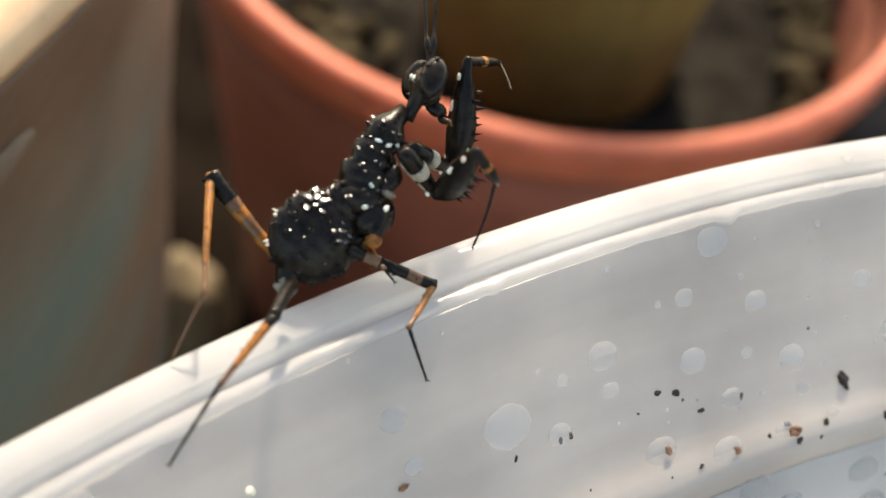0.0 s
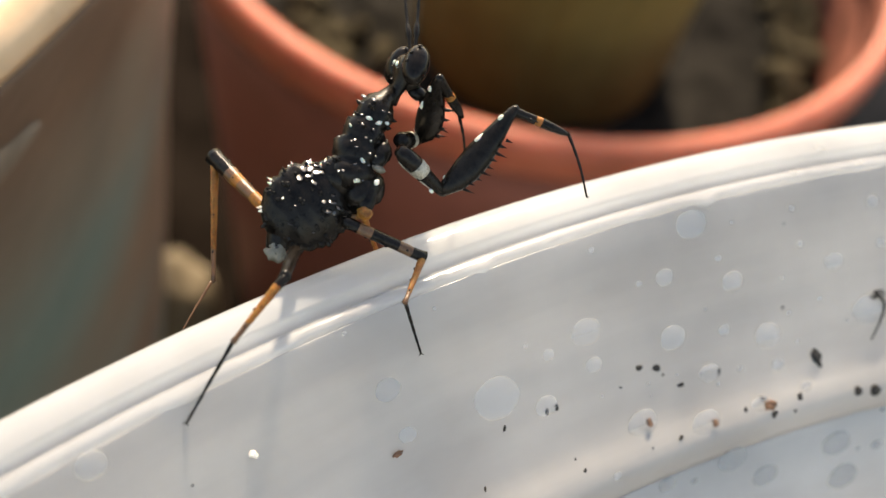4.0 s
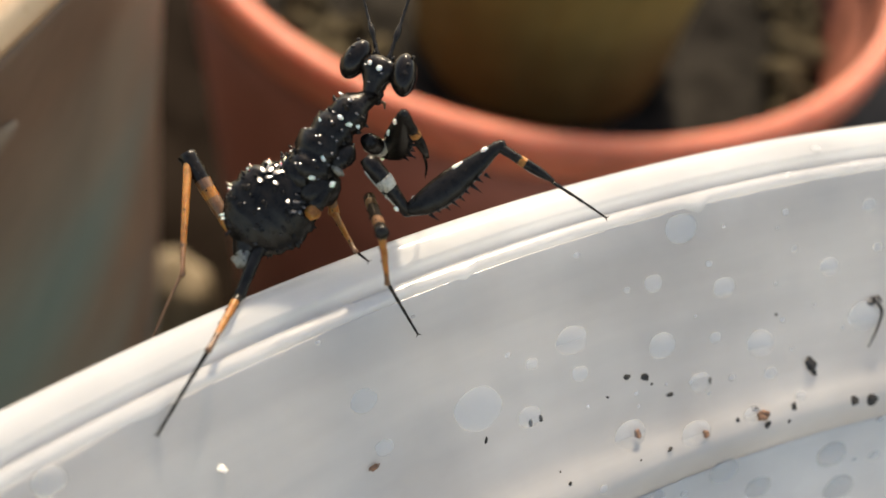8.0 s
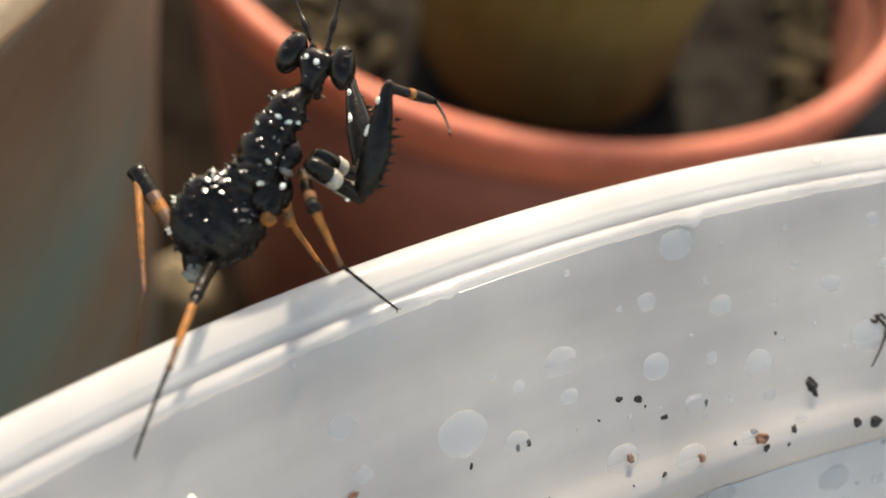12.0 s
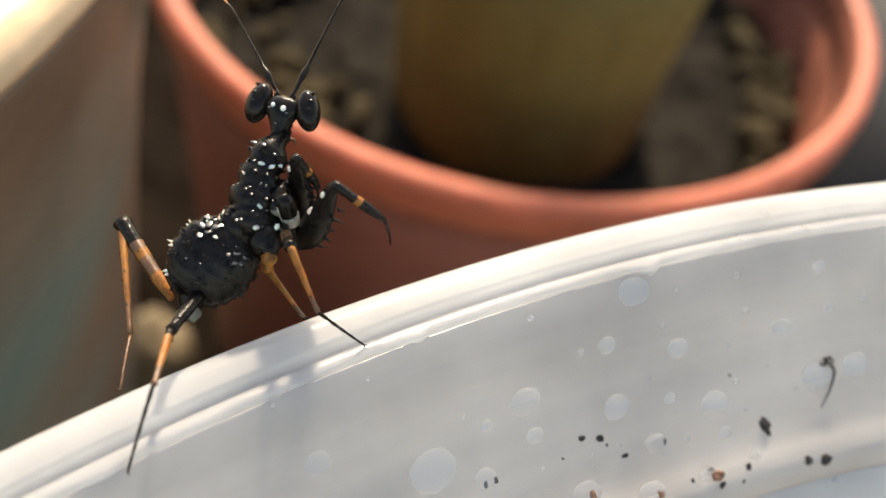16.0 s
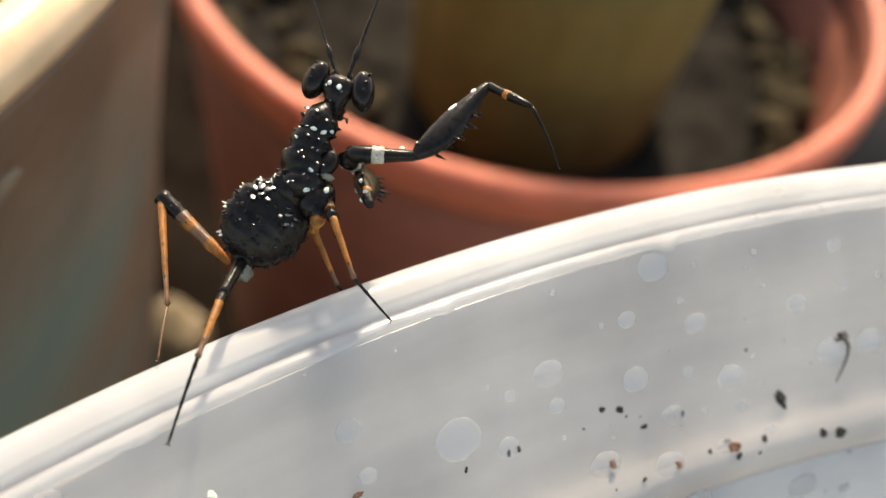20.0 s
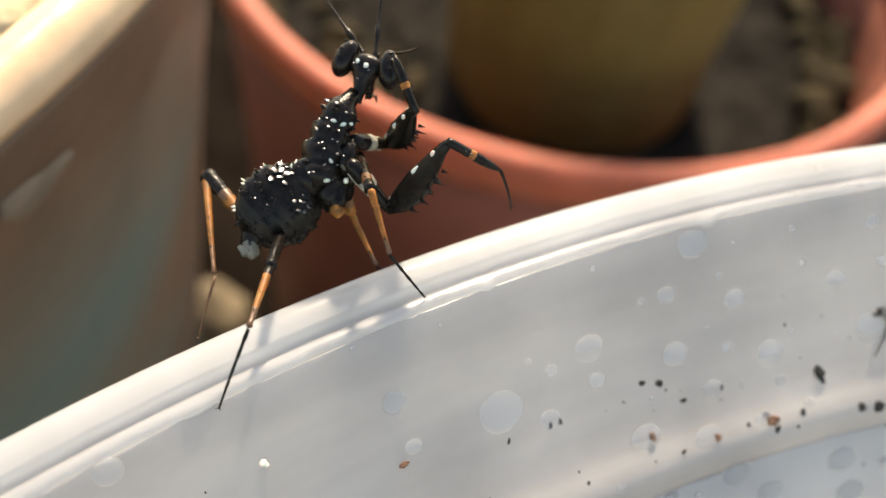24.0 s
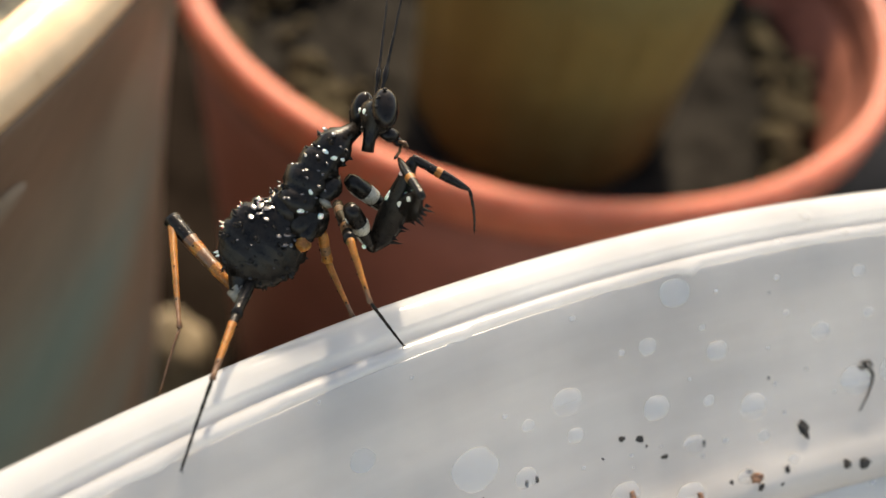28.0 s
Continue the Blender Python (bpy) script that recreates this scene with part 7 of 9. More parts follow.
    walk(PART['hindL_tibia'], [
        (0, pose(-0.00320, 0.00172, 0.00149, -115.5, -77.6, -138.4)),
        (0.5, pose(-0.00314, 0.00176, 0.00150, -115.4, -77.5, -138.4)),
        (1, pose(-0.00311, 0.00179, 0.00147, -115.9, -77.4, -137.7)),
        (1.5, pose(-0.00308, 0.00184, 0.00137, -123.5, -76.9, -130.6)),
        (2, pose(-0.00314, 0.00200, 0.00123, -139.1, -76.1, -115.9)),
        (2.5, pose(-0.00338, 0.00245, 0.00080, -160.2, -64.4, -95.2)),
        (3, pose(-0.00356, 0.00271, 0.00044, -166.5, -53.0, -89.3)),
        (3.5, pose(-0.00361, 0.00268, 0.00047, -165.2, -54.9, -90.4)),
        (4, pose(-0.00355, 0.00264, 0.00051, -161.2, -59.6, -93.9)),
        (4.5, pose(-0.00347, 0.00255, 0.00060, -153.9, -65.5, -100.6)),
        (5, pose(-0.00338, 0.00246, 0.00070, -142.9, -71.0, -111.0)),
        (5.5, pose(-0.00329, 0.00234, 0.00081, -129.5, -74.7, -124.2)),
        (6, pose(-0.00329, 0.00224, 0.00092, -119.3, -76.5, -134.1)),
        (6.5, pose(-0.00320, 0.00211, 0.00111, -123.5, -75.8, -130.6)),
        (7, pose(-0.00317, 0.00204, 0.00124, -128.1, -74.9, -126.3)),
        (7.5, pose(-0.00324, 0.00209, 0.00121, -129.9, -75.1, -124.1)),
        (8, pose(-0.00330, 0.00220, 0.00109, -130.7, -75.3, -123.2)),
        (8.5, pose(-0.00339, 0.00232, 0.00085, -129.1, -74.4, -124.5)),
        (9, pose(-0.00355, 0.00242, 0.00063, -126.7, -73.7, -126.7)),
        (9.5, pose(-0.00361, 0.00243, 0.00067, -129.5, -72.6, -123.0)),
        (10, pose(-0.00377, 0.00240, 0.00072, -129.3, -71.8, -121.5)),
        (10.5, pose(-0.00387, 0.00238, 0.00072, -125.2, -72.1, -123.7)),
        (11, pose(-0.00392, 0.00239, 0.00067, -120.2, -72.1, -127.6)),
        (11.5, pose(-0.00399, 0.00237, 0.00070, -118.8, -71.9, -128.7)),
        (12, pose(-0.00399, 0.00235, 0.00069, -115.8, -71.8, -131.5)),
        (12.5, pose(-0.00397, 0.00234, 0.00069, -112.9, -71.5, -134.2)),
        (13, pose(-0.00396, 0.00232, 0.00068, -110.6, -71.3, -136.3)),
        (13.5, pose(-0.00396, 0.00231, 0.00070, -110.0, -71.1, -136.9)),
        (14, pose(-0.00396, 0.00233, 0.00074, -111.8, -71.0, -135.2)),
        (14.5, pose(-0.00412, 0.00240, 0.00066, -116.5, -70.6, -130.6)),
        (15, pose(-0.00417, 0.00248, 0.00057, -121.1, -70.2, -126.5)),
        (15.5, pose(-0.00424, 0.00256, 0.00050, -119.1, -69.8, -128.0)),
        (16, pose(-0.00423, 0.00263, 0.00040, -116.3, -69.7, -130.2)),
        (16.5, pose(-0.00419, 0.00254, 0.00051, -113.6, -71.0, -133.1)),
        (17, pose(-0.00405, 0.00245, 0.00066, -112.5, -72.3, -134.7)),
        (17.5, pose(-0.00417, 0.00245, 0.00068, -115.2, -71.5, -131.3)),
        (18, pose(-0.00422, 0.00247, 0.00071, -118.1, -70.6, -127.8)),
        (18.5, pose(-0.00413, 0.00249, 0.00075, -119.6, -70.7, -127.1)),
        (19, pose(-0.00403, 0.00252, 0.00080, -120.6, -70.7, -127.0)),
        (19.5, pose(-0.00402, 0.00247, 0.00076, -119.1, -71.1, -128.7)),
        (20, pose(-0.00402, 0.00243, 0.00075, -117.8, -71.6, -130.1)),
        (20.5, pose(-0.00405, 0.00246, 0.00074, -117.4, -71.6, -130.5)),
        (21, pose(-0.00409, 0.00245, 0.00074, -116.9, -71.7, -130.6)),
        (21.5, pose(-0.00414, 0.00246, 0.00073, -116.4, -71.7, -130.6)),
        (22, pose(-0.00418, 0.00244, 0.00075, -115.7, -71.8, -130.8)),
        (22.5, pose(-0.00422, 0.00245, 0.00073, -115.2, -71.9, -131.0)),
        (23, pose(-0.00420, 0.00252, 0.00076, -115.6, -71.9, -130.8)),
        (23.5, pose(-0.00421, 0.00254, 0.00066, -112.9, -73.3, -133.7)),
        (24, pose(-0.00429, 0.00262, 0.00059, -109.6, -74.1, -137.0)),
        (24.5, pose(-0.00425, 0.00257, 0.00057, -104.6, -72.7, -140.6)),
        (25, pose(-0.00428, 0.00258, 0.00060, -102.3, -71.9, -142.2)),
        (25.5, pose(-0.00423, 0.00262, 0.00060, -109.1, -72.2, -136.4)),
        (26, pose(-0.00420, 0.00264, 0.00061, -116.7, -72.5, -129.7)),
        (26.5, pose(-0.00418, 0.00247, 0.00073, -107.6, -72.3, -138.1)),
        (27, pose(-0.00416, 0.00229, 0.00083, -98.8, -71.8, -146.1)),
        (27.5, pose(-0.00415, 0.00243, 0.00070, -104.9, -71.6, -140.8)),
        (28, pose(-0.00409, 0.00255, 0.00054, -111.2, -71.3, -135.6)),
    ])
    walk(PART['hindL_tarsus'], [
        (0, pose(-0.00222, -0.00153, 0.00117, 166.4, -48.6, -88.8)),
        (0.5, pose(-0.00216, -0.00150, 0.00117, 166.0, -49.0, -88.7)),
        (1, pose(-0.00212, -0.00147, 0.00114, 165.1, -49.8, -88.4)),
        (1.5, pose(-0.00212, -0.00139, 0.00094, 164.6, -50.1, -88.4)),
        (2, pose(-0.00222, -0.00120, 0.00061, 162.1, -50.6, -87.1)),
        (2.5, pose(-0.00250, -0.00050, -0.00058, 156.9, -63.1, -80.2)),
        (3, pose(-0.00275, 0.00013, -0.00152, 148.0, -74.0, -66.9)),
        (3.5, pose(-0.00276, 0.00001, -0.00141, 149.3, -73.3, -68.6)),
        (4, pose(-0.00266, -0.00019, -0.00111, 152.7, -71.0, -73.1)),
        (4.5, pose(-0.00251, -0.00044, -0.00067, 157.2, -67.5, -78.3)),
        (5, pose(-0.00238, -0.00067, -0.00020, 160.9, -63.9, -82.0)),
        (5.5, pose(-0.00228, -0.00086, 0.00024, 163.8, -61.3, -84.0)),
        (6, pose(-0.00229, -0.00102, 0.00053, 165.8, -60.2, -84.6)),
        (6.5, pose(-0.00223, -0.00110, 0.00065, 169.3, -59.7, -86.0)),
        (7, pose(-0.00223, -0.00112, 0.00070, 172.3, -59.6, -87.6)),
        (7.5, pose(-0.00228, -0.00107, 0.00065, 170.1, -59.5, -86.3)),
        (8, pose(-0.00233, -0.00095, 0.00054, 168.3, -60.0, -85.2)),
        (8.5, pose(-0.00240, -0.00086, 0.00029, 171.1, -65.5, -85.2)),
        (9, pose(-0.00253, -0.00077, 0.00006, 178.5, -70.5, -88.9)),
        (9.5, pose(-0.00255, -0.00068, 0.00003, -161.0, -74.8, -102.9)),
        (10, pose(-0.00264, -0.00065, 0.00007, -139.0, -77.3, -119.9)),
        (10.5, pose(-0.00263, -0.00064, 0.00014, -171.0, -46.3, -96.8)),
        (11, pose(-0.00261, -0.00062, 0.00015, 175.6, -15.8, -92.1)),
        (11.5, pose(-0.00265, -0.00066, 0.00020, 176.2, -18.5, -91.9)),
        (12, pose(-0.00264, -0.00070, 0.00024, 178.9, -25.3, -92.0)),
        (12.5, pose(-0.00262, -0.00073, 0.00028, -177.0, -35.3, -92.4)),
        (13, pose(-0.00258, -0.00076, 0.00030, -172.5, -46.5, -93.1)),
        (13.5, pose(-0.00257, -0.00078, 0.00033, -168.5, -57.0, -94.0)),
        (14, pose(-0.00256, -0.00076, 0.00033, -166.2, -65.4, -95.2)),
        (14.5, pose(-0.00272, -0.00071, 0.00015, -154.8, -74.6, -105.3)),
        (15, pose(-0.00279, -0.00063, -0.00003, -123.3, -80.1, -135.4)),
        (15.5, pose(-0.00282, -0.00056, -0.00008, -96.7, -79.6, -160.3)),
        (16, pose(-0.00277, -0.00050, -0.00013, -85.6, -78.4, -170.4)),
        (16.5, pose(-0.00276, -0.00060, 0.00006, -118.0, -80.6, -141.2)),
        (17, pose(-0.00267, -0.00072, 0.00026, -157.1, -79.2, -104.7)),
        (17.5, pose(-0.00272, -0.00069, 0.00020, -153.5, -79.6, -107.9)),
        (18, pose(-0.00274, -0.00065, 0.00016, -148.8, -79.6, -111.7)),
        (18.5, pose(-0.00269, -0.00063, 0.00018, -143.7, -78.7, -115.7)),
        (19, pose(-0.00265, -0.00061, 0.00021, -137.1, -78.1, -121.5)),
        (19.5, pose(-0.00265, -0.00068, 0.00021, -124.3, -79.3, -133.7)),
        (20, pose(-0.00266, -0.00073, 0.00023, -115.6, -80.1, -141.9)),
        (20.5, pose(-0.00269, -0.00070, 0.00023, -121.0, -79.9, -136.7)),
        (21, pose(-0.00270, -0.00070, 0.00024, -135.9, -79.3, -123.0)),
        (21.5, pose(-0.00273, -0.00069, 0.00025, -153.3, -77.2, -107.1)),
        (22, pose(-0.00275, -0.00069, 0.00028, -166.6, -73.7, -95.6)),
        (22.5, pose(-0.00277, -0.00068, 0.00028, -174.2, -69.3, -89.5)),
        (23, pose(-0.00276, -0.00061, 0.00029, -177.4, -64.8, -87.7)),
        (23.5, pose(-0.00277, -0.00065, 0.00027, 179.2, -59.7, -85.7)),
        (24, pose(-0.00282, -0.00063, 0.00027, 175.7, -56.6, -84.1)),
        (24.5, pose(-0.00272, -0.00064, 0.00030, -173.2, -68.3, -91.2)),
        (25, pose(-0.00271, -0.00062, 0.00037, -149.8, -78.7, -109.4)),
        (25.5, pose(-0.00271, -0.00058, 0.00024, -171.4, -74.1, -92.4)),
        (26, pose(-0.00274, -0.00055, 0.00013, 175.5, -68.3, -83.3)),
        (26.5, pose(-0.00268, -0.00072, 0.00040, 175.3, -63.1, -84.0)),
        (27, pose(-0.00263, -0.00089, 0.00067, 175.2, -57.9, -84.5)),
        (27.5, pose(-0.00267, -0.00074, 0.00042, 176.2, -58.0, -85.6)),
        (28, pose(-0.00267, -0.00061, 0.00013, 177.4, -58.1, -86.7)),
    ])
    walk(PART['hindR_tarsus'], [
        (0, pose(-0.00112, -0.00363, 0.00103, 162.5, -41.1, -92.7)),
        (0.5, pose(-0.00108, -0.00365, 0.00108, 163.0, -39.5, -93.5)),
        (1, pose(-0.00107, -0.00369, 0.00112, 163.3, -37.8, -94.0)),
        (1.5, pose(-0.00110, -0.00351, 0.00081, 161.5, -46.0, -90.3)),
        (2, pose(-0.00125, -0.00334, 0.00047, 157.2, -55.8, -83.8)),
        (2.5, pose(-0.00122, -0.00308, 0.00044, 157.3, -58.5, -82.1)),
        (3, pose(-0.00116, -0.00290, 0.00042, 158.1, -59.7, -81.8)),
        (3.5, pose(-0.00117, -0.00297, 0.00051, 159.6, -57.7, -83.4)),
        (4, pose(-0.00113, -0.00306, 0.00067, 162.1, -53.0, -86.6)),
        (4.5, pose(-0.00108, -0.00322, 0.00088, 164.1, -46.8, -90.2)),
        (5, pose(-0.00103, -0.00340, 0.00105, 165.3, -40.4, -93.0)),
        (5.5, pose(-0.00100, -0.00356, 0.00118, 165.5, -35.6, -94.7)),
        (6, pose(-0.00099, -0.00364, 0.00124, 165.2, -33.6, -95.2)),
        (6.5, pose(-0.00090, -0.00351, 0.00108, 164.7, -36.3, -94.6)),
        (7, pose(-0.00089, -0.00326, 0.00086, 163.6, -42.5, -92.9)),
        (7.5, pose(-0.00094, -0.00299, 0.00059, 160.9, -52.9, -87.5)),
        (8, pose(-0.00102, -0.00281, 0.00040, 158.1, -60.1, -82.2)),
        (8.5, pose(-0.00101, -0.00293, 0.00070, 163.6, -54.7, -87.0)),
        (9, pose(-0.00104, -0.00311, 0.00103, 167.8, -46.6, -90.6)),
        (9.5, pose(-0.00103, -0.00312, 0.00101, 169.8, -40.7, -91.5)),
        (10, pose(-0.00111, -0.00311, 0.00099, 171.6, -37.5, -92.4)),
        (10.5, pose(-0.00109, -0.00307, 0.00097, 171.1, -38.5, -91.4)),
        (11, pose(-0.00108, -0.00298, 0.00094, 171.0, -40.2, -90.7)),
        (11.5, pose(-0.00110, -0.00301, 0.00099, 170.8, -40.3, -90.1)),
        (12, pose(-0.00110, -0.00304, 0.00103, 171.0, -40.2, -90.0)),
        (12.5, pose(-0.00107, -0.00306, 0.00111, 171.6, -39.9, -90.2)),
        (13, pose(-0.00105, -0.00308, 0.00119, 172.1, -39.0, -90.5)),
        (13.5, pose(-0.00103, -0.00311, 0.00129, 172.6, -37.7, -91.0)),
        (14, pose(-0.00102, -0.00310, 0.00138, 172.7, -35.9, -91.5)),
        (14.5, pose(-0.00107, -0.00312, 0.00157, 172.4, -28.9, -92.5)),
        (15, pose(-0.00105, -0.00312, 0.00169, 172.0, -22.8, -93.0)),
        (15.5, pose(-0.00117, -0.00292, 0.00158, 173.6, -29.3, -91.7)),
        (16, pose(-0.00124, -0.00274, 0.00137, 174.9, -36.5, -89.8)),
        (16.5, pose(-0.00122, -0.00285, 0.00134, 173.9, -36.3, -89.3)),
        (17, pose(-0.00111, -0.00296, 0.00133, 172.5, -35.3, -89.0)),
        (17.5, pose(-0.00115, -0.00285, 0.00131, 171.8, -37.0, -88.8)),
        (18, pose(-0.00112, -0.00273, 0.00129, 170.9, -38.7, -88.7)),
        (18.5, pose(-0.00106, -0.00283, 0.00132, 171.1, -36.6, -90.0)),
        (19, pose(-0.00100, -0.00292, 0.00132, 171.5, -34.4, -91.2)),
        (19.5, pose(-0.00108, -0.00277, 0.00120, 172.7, -39.8, -89.9)),
        (20, pose(-0.00115, -0.00258, 0.00103, 173.3, -46.7, -87.7)),
        (20.5, pose(-0.00118, -0.00248, 0.00094, 173.2, -49.4, -87.2)),
        (21, pose(-0.00120, -0.00243, 0.00086, 172.8, -51.8, -86.4)),
        (21.5, pose(-0.00122, -0.00239, 0.00080, 172.5, -53.7, -85.7)),
        (22, pose(-0.00122, -0.00237, 0.00075, 172.2, -55.0, -85.2)),
        (22.5, pose(-0.00123, -0.00235, 0.00071, 172.0, -55.9, -84.9)),
        (23, pose(-0.00123, -0.00226, 0.00072, 171.8, -56.1, -85.0)),
        (23.5, pose(-0.00116, -0.00252, 0.00109, 171.5, -47.2, -86.4)),
        (24, pose(-0.00109, -0.00284, 0.00147, 170.0, -36.5, -88.2)),
        (24.5, pose(-0.00099, -0.00294, 0.00150, 170.3, -33.2, -89.8)),
        (25, pose(-0.00098, -0.00298, 0.00152, 170.6, -31.4, -90.4)),
        (25.5, pose(-0.00105, -0.00282, 0.00140, 171.5, -35.9, -89.0)),
        (26, pose(-0.00113, -0.00270, 0.00127, 171.9, -40.5, -87.3)),
        (26.5, pose(-0.00105, -0.00284, 0.00142, 170.5, -34.4, -89.3)),
        (27, pose(-0.00097, -0.00302, 0.00154, 168.9, -28.2, -91.2)),
        (27.5, pose(-0.00110, -0.00257, 0.00122, 172.1, -41.8, -89.1)),
        (28, pose(-0.00121, -0.00224, 0.00077, 174.1, -55.4, -86.2)),
    ])
    walk(PART['hindR_tibia'], [
        (0, pose(-0.00049, -0.00179, 0.00135, 123.0, -72.5, -50.6)),
        (0.5, pose(-0.00043, -0.00182, 0.00146, 126.2, -71.6, -54.6)),
        (1, pose(-0.00038, -0.00188, 0.00153, 128.1, -70.3, -57.3)),
        (1.5, pose(-0.00034, -0.00184, 0.00149, 141.6, -63.6, -72.9)),
        (2, pose(-0.00042, -0.00184, 0.00141, 148.6, -55.8, -82.3)),
        (2.5, pose(-0.00040, -0.00160, 0.00138, 148.6, -55.6, -82.6)),
        (3, pose(-0.00035, -0.00141, 0.00135, 148.9, -55.9, -82.1)),
        (3.5, pose(-0.00040, -0.00142, 0.00139, 147.9, -57.7, -80.2)),
        (4, pose(-0.00039, -0.00141, 0.00142, 145.6, -62.2, -76.2)),
        (4.5, pose(-0.00041, -0.00147, 0.00146, 140.9, -67.9, -69.3)),
        (5, pose(-0.00047, -0.00157, 0.00143, 131.9, -73.4, -57.8)),
        (5.5, pose(-0.00051, -0.00166, 0.00139, 118.3, -77.2, -41.9)),
        (6, pose(-0.00057, -0.00171, 0.00136, 107.0, -78.8, -28.9)),
        (6.5, pose(-0.00053, -0.00159, 0.00120, 109.1, -79.6, -29.8)),
        (7, pose(-0.00055, -0.00137, 0.00097, 110.4, -81.0, -30.3)),
        (7.5, pose(-0.00071, -0.00108, 0.00048, 63.3, -83.0, 19.8)),
        (8, pose(-0.00092, -0.00090, 0.00011, 25.2, -80.4, 61.4)),
        (8.5, pose(-0.00093, -0.00104, 0.00031, 13.2, -78.3, 74.3)),
        (9, pose(-0.00100, -0.00120, 0.00060, 6.4, -77.3, 82.3)),
        (9.5, pose(-0.00110, -0.00118, 0.00087, -12.1, -86.0, 104.2)),
        (10, pose(-0.00127, -0.00120, 0.00107, -127.3, -85.7, -138.2)),
        (10.5, pose(-0.00120, -0.00115, 0.00102, -132.4, -87.7, -134.1)),
        (11, pose(-0.00115, -0.00107, 0.00094, -116.8, -89.6, -151.1)),
        (11.5, pose(-0.00118, -0.00108, 0.00100, -149.8, -89.5, -117.7)),
        (12, pose(-0.00119, -0.00109, 0.00105, -115.2, -89.0, -151.8)),
        (12.5, pose(-0.00121, -0.00112, 0.00112, -99.2, -88.0, -166.8)),
        (13, pose(-0.00122, -0.00113, 0.00120, -95.1, -86.9, -170.0)),
        (13.5, pose(-0.00123, -0.00114, 0.00129, -92.7, -85.9, -171.5)),
        (14, pose(-0.00123, -0.00113, 0.00138, -90.6, -85.4, -173.3)),
        (14.5, pose(-0.00129, -0.00114, 0.00147, -59.6, -84.4, 156.2)),
        (15, pose(-0.00129, -0.00114, 0.00151, -42.8, -82.6, 139.8)),
        (15.5, pose(-0.00146, -0.00096, 0.00123, -37.8, -77.3, 137.0)),
        (16, pose(-0.00157, -0.00080, 0.00090, -36.4, -73.1, 137.6)),
        (16.5, pose(-0.00148, -0.00086, 0.00110, -44.1, -80.8, 142.0)),
        (17, pose(-0.00129, -0.00095, 0.00132, -82.8, -88.5, 177.8)),
        (17.5, pose(-0.00130, -0.00084, 0.00128, -52.8, -88.4, 147.4)),
        (18, pose(-0.00128, -0.00072, 0.00123, -26.9, -87.9, 121.2)),
        (18.5, pose(-0.00118, -0.00082, 0.00128, -48.6, -88.6, 142.1)),
        (19, pose(-0.00110, -0.00092, 0.00133, -108.2, -89.0, -158.9)),
        (19.5, pose(-0.00116, -0.00077, 0.00121, -144.6, -89.6, -123.0)),
        (20, pose(-0.00121, -0.00058, 0.00108, 153.4, -88.6, -61.7)),
        (20.5, pose(-0.00124, -0.00048, 0.00106, 166.3, -86.6, -74.8)),
        (21, pose(-0.00125, -0.00043, 0.00105, 168.3, -84.8, -76.7)),
        (21.5, pose(-0.00127, -0.00040, 0.00103, 169.1, -83.2, -77.6)),
        (22, pose(-0.00127, -0.00038, 0.00104, 169.7, -82.0, -78.2)),
        (22.5, pose(-0.00129, -0.00036, 0.00103, 170.3, -81.1, -78.7)),
        (23, pose(-0.00127, -0.00029, 0.00105, 170.1, -80.4, -78.7)),
        (23.5, pose(-0.00125, -0.00049, 0.00119, 158.0, -86.9, -65.4)),
        (24, pose(-0.00124, -0.00077, 0.00137, 18.3, -87.0, 75.7)),
        (24.5, pose(-0.00111, -0.00088, 0.00162, 165.6, -86.7, -72.4)),
        (25, pose(-0.00106, -0.00094, 0.00182, 172.2, -81.5, -79.7)),
        (25.5, pose(-0.00110, -0.00079, 0.00162, 161.5, -83.4, -69.8)),
        (26, pose(-0.00116, -0.00066, 0.00141, 143.7, -85.0, -52.7)),
        (26.5, pose(-0.00111, -0.00080, 0.00149, 130.3, -87.0, -38.6)),
        (27, pose(-0.00106, -0.00097, 0.00154, 92.0, -88.4, 0.6)),
        (27.5, pose(-0.00120, -0.00055, 0.00123, 110.9, -89.6, -18.1)),
        (28, pose(-0.00132, -0.00024, 0.00078, -120.4, -89.3, -146.5)),
    ])
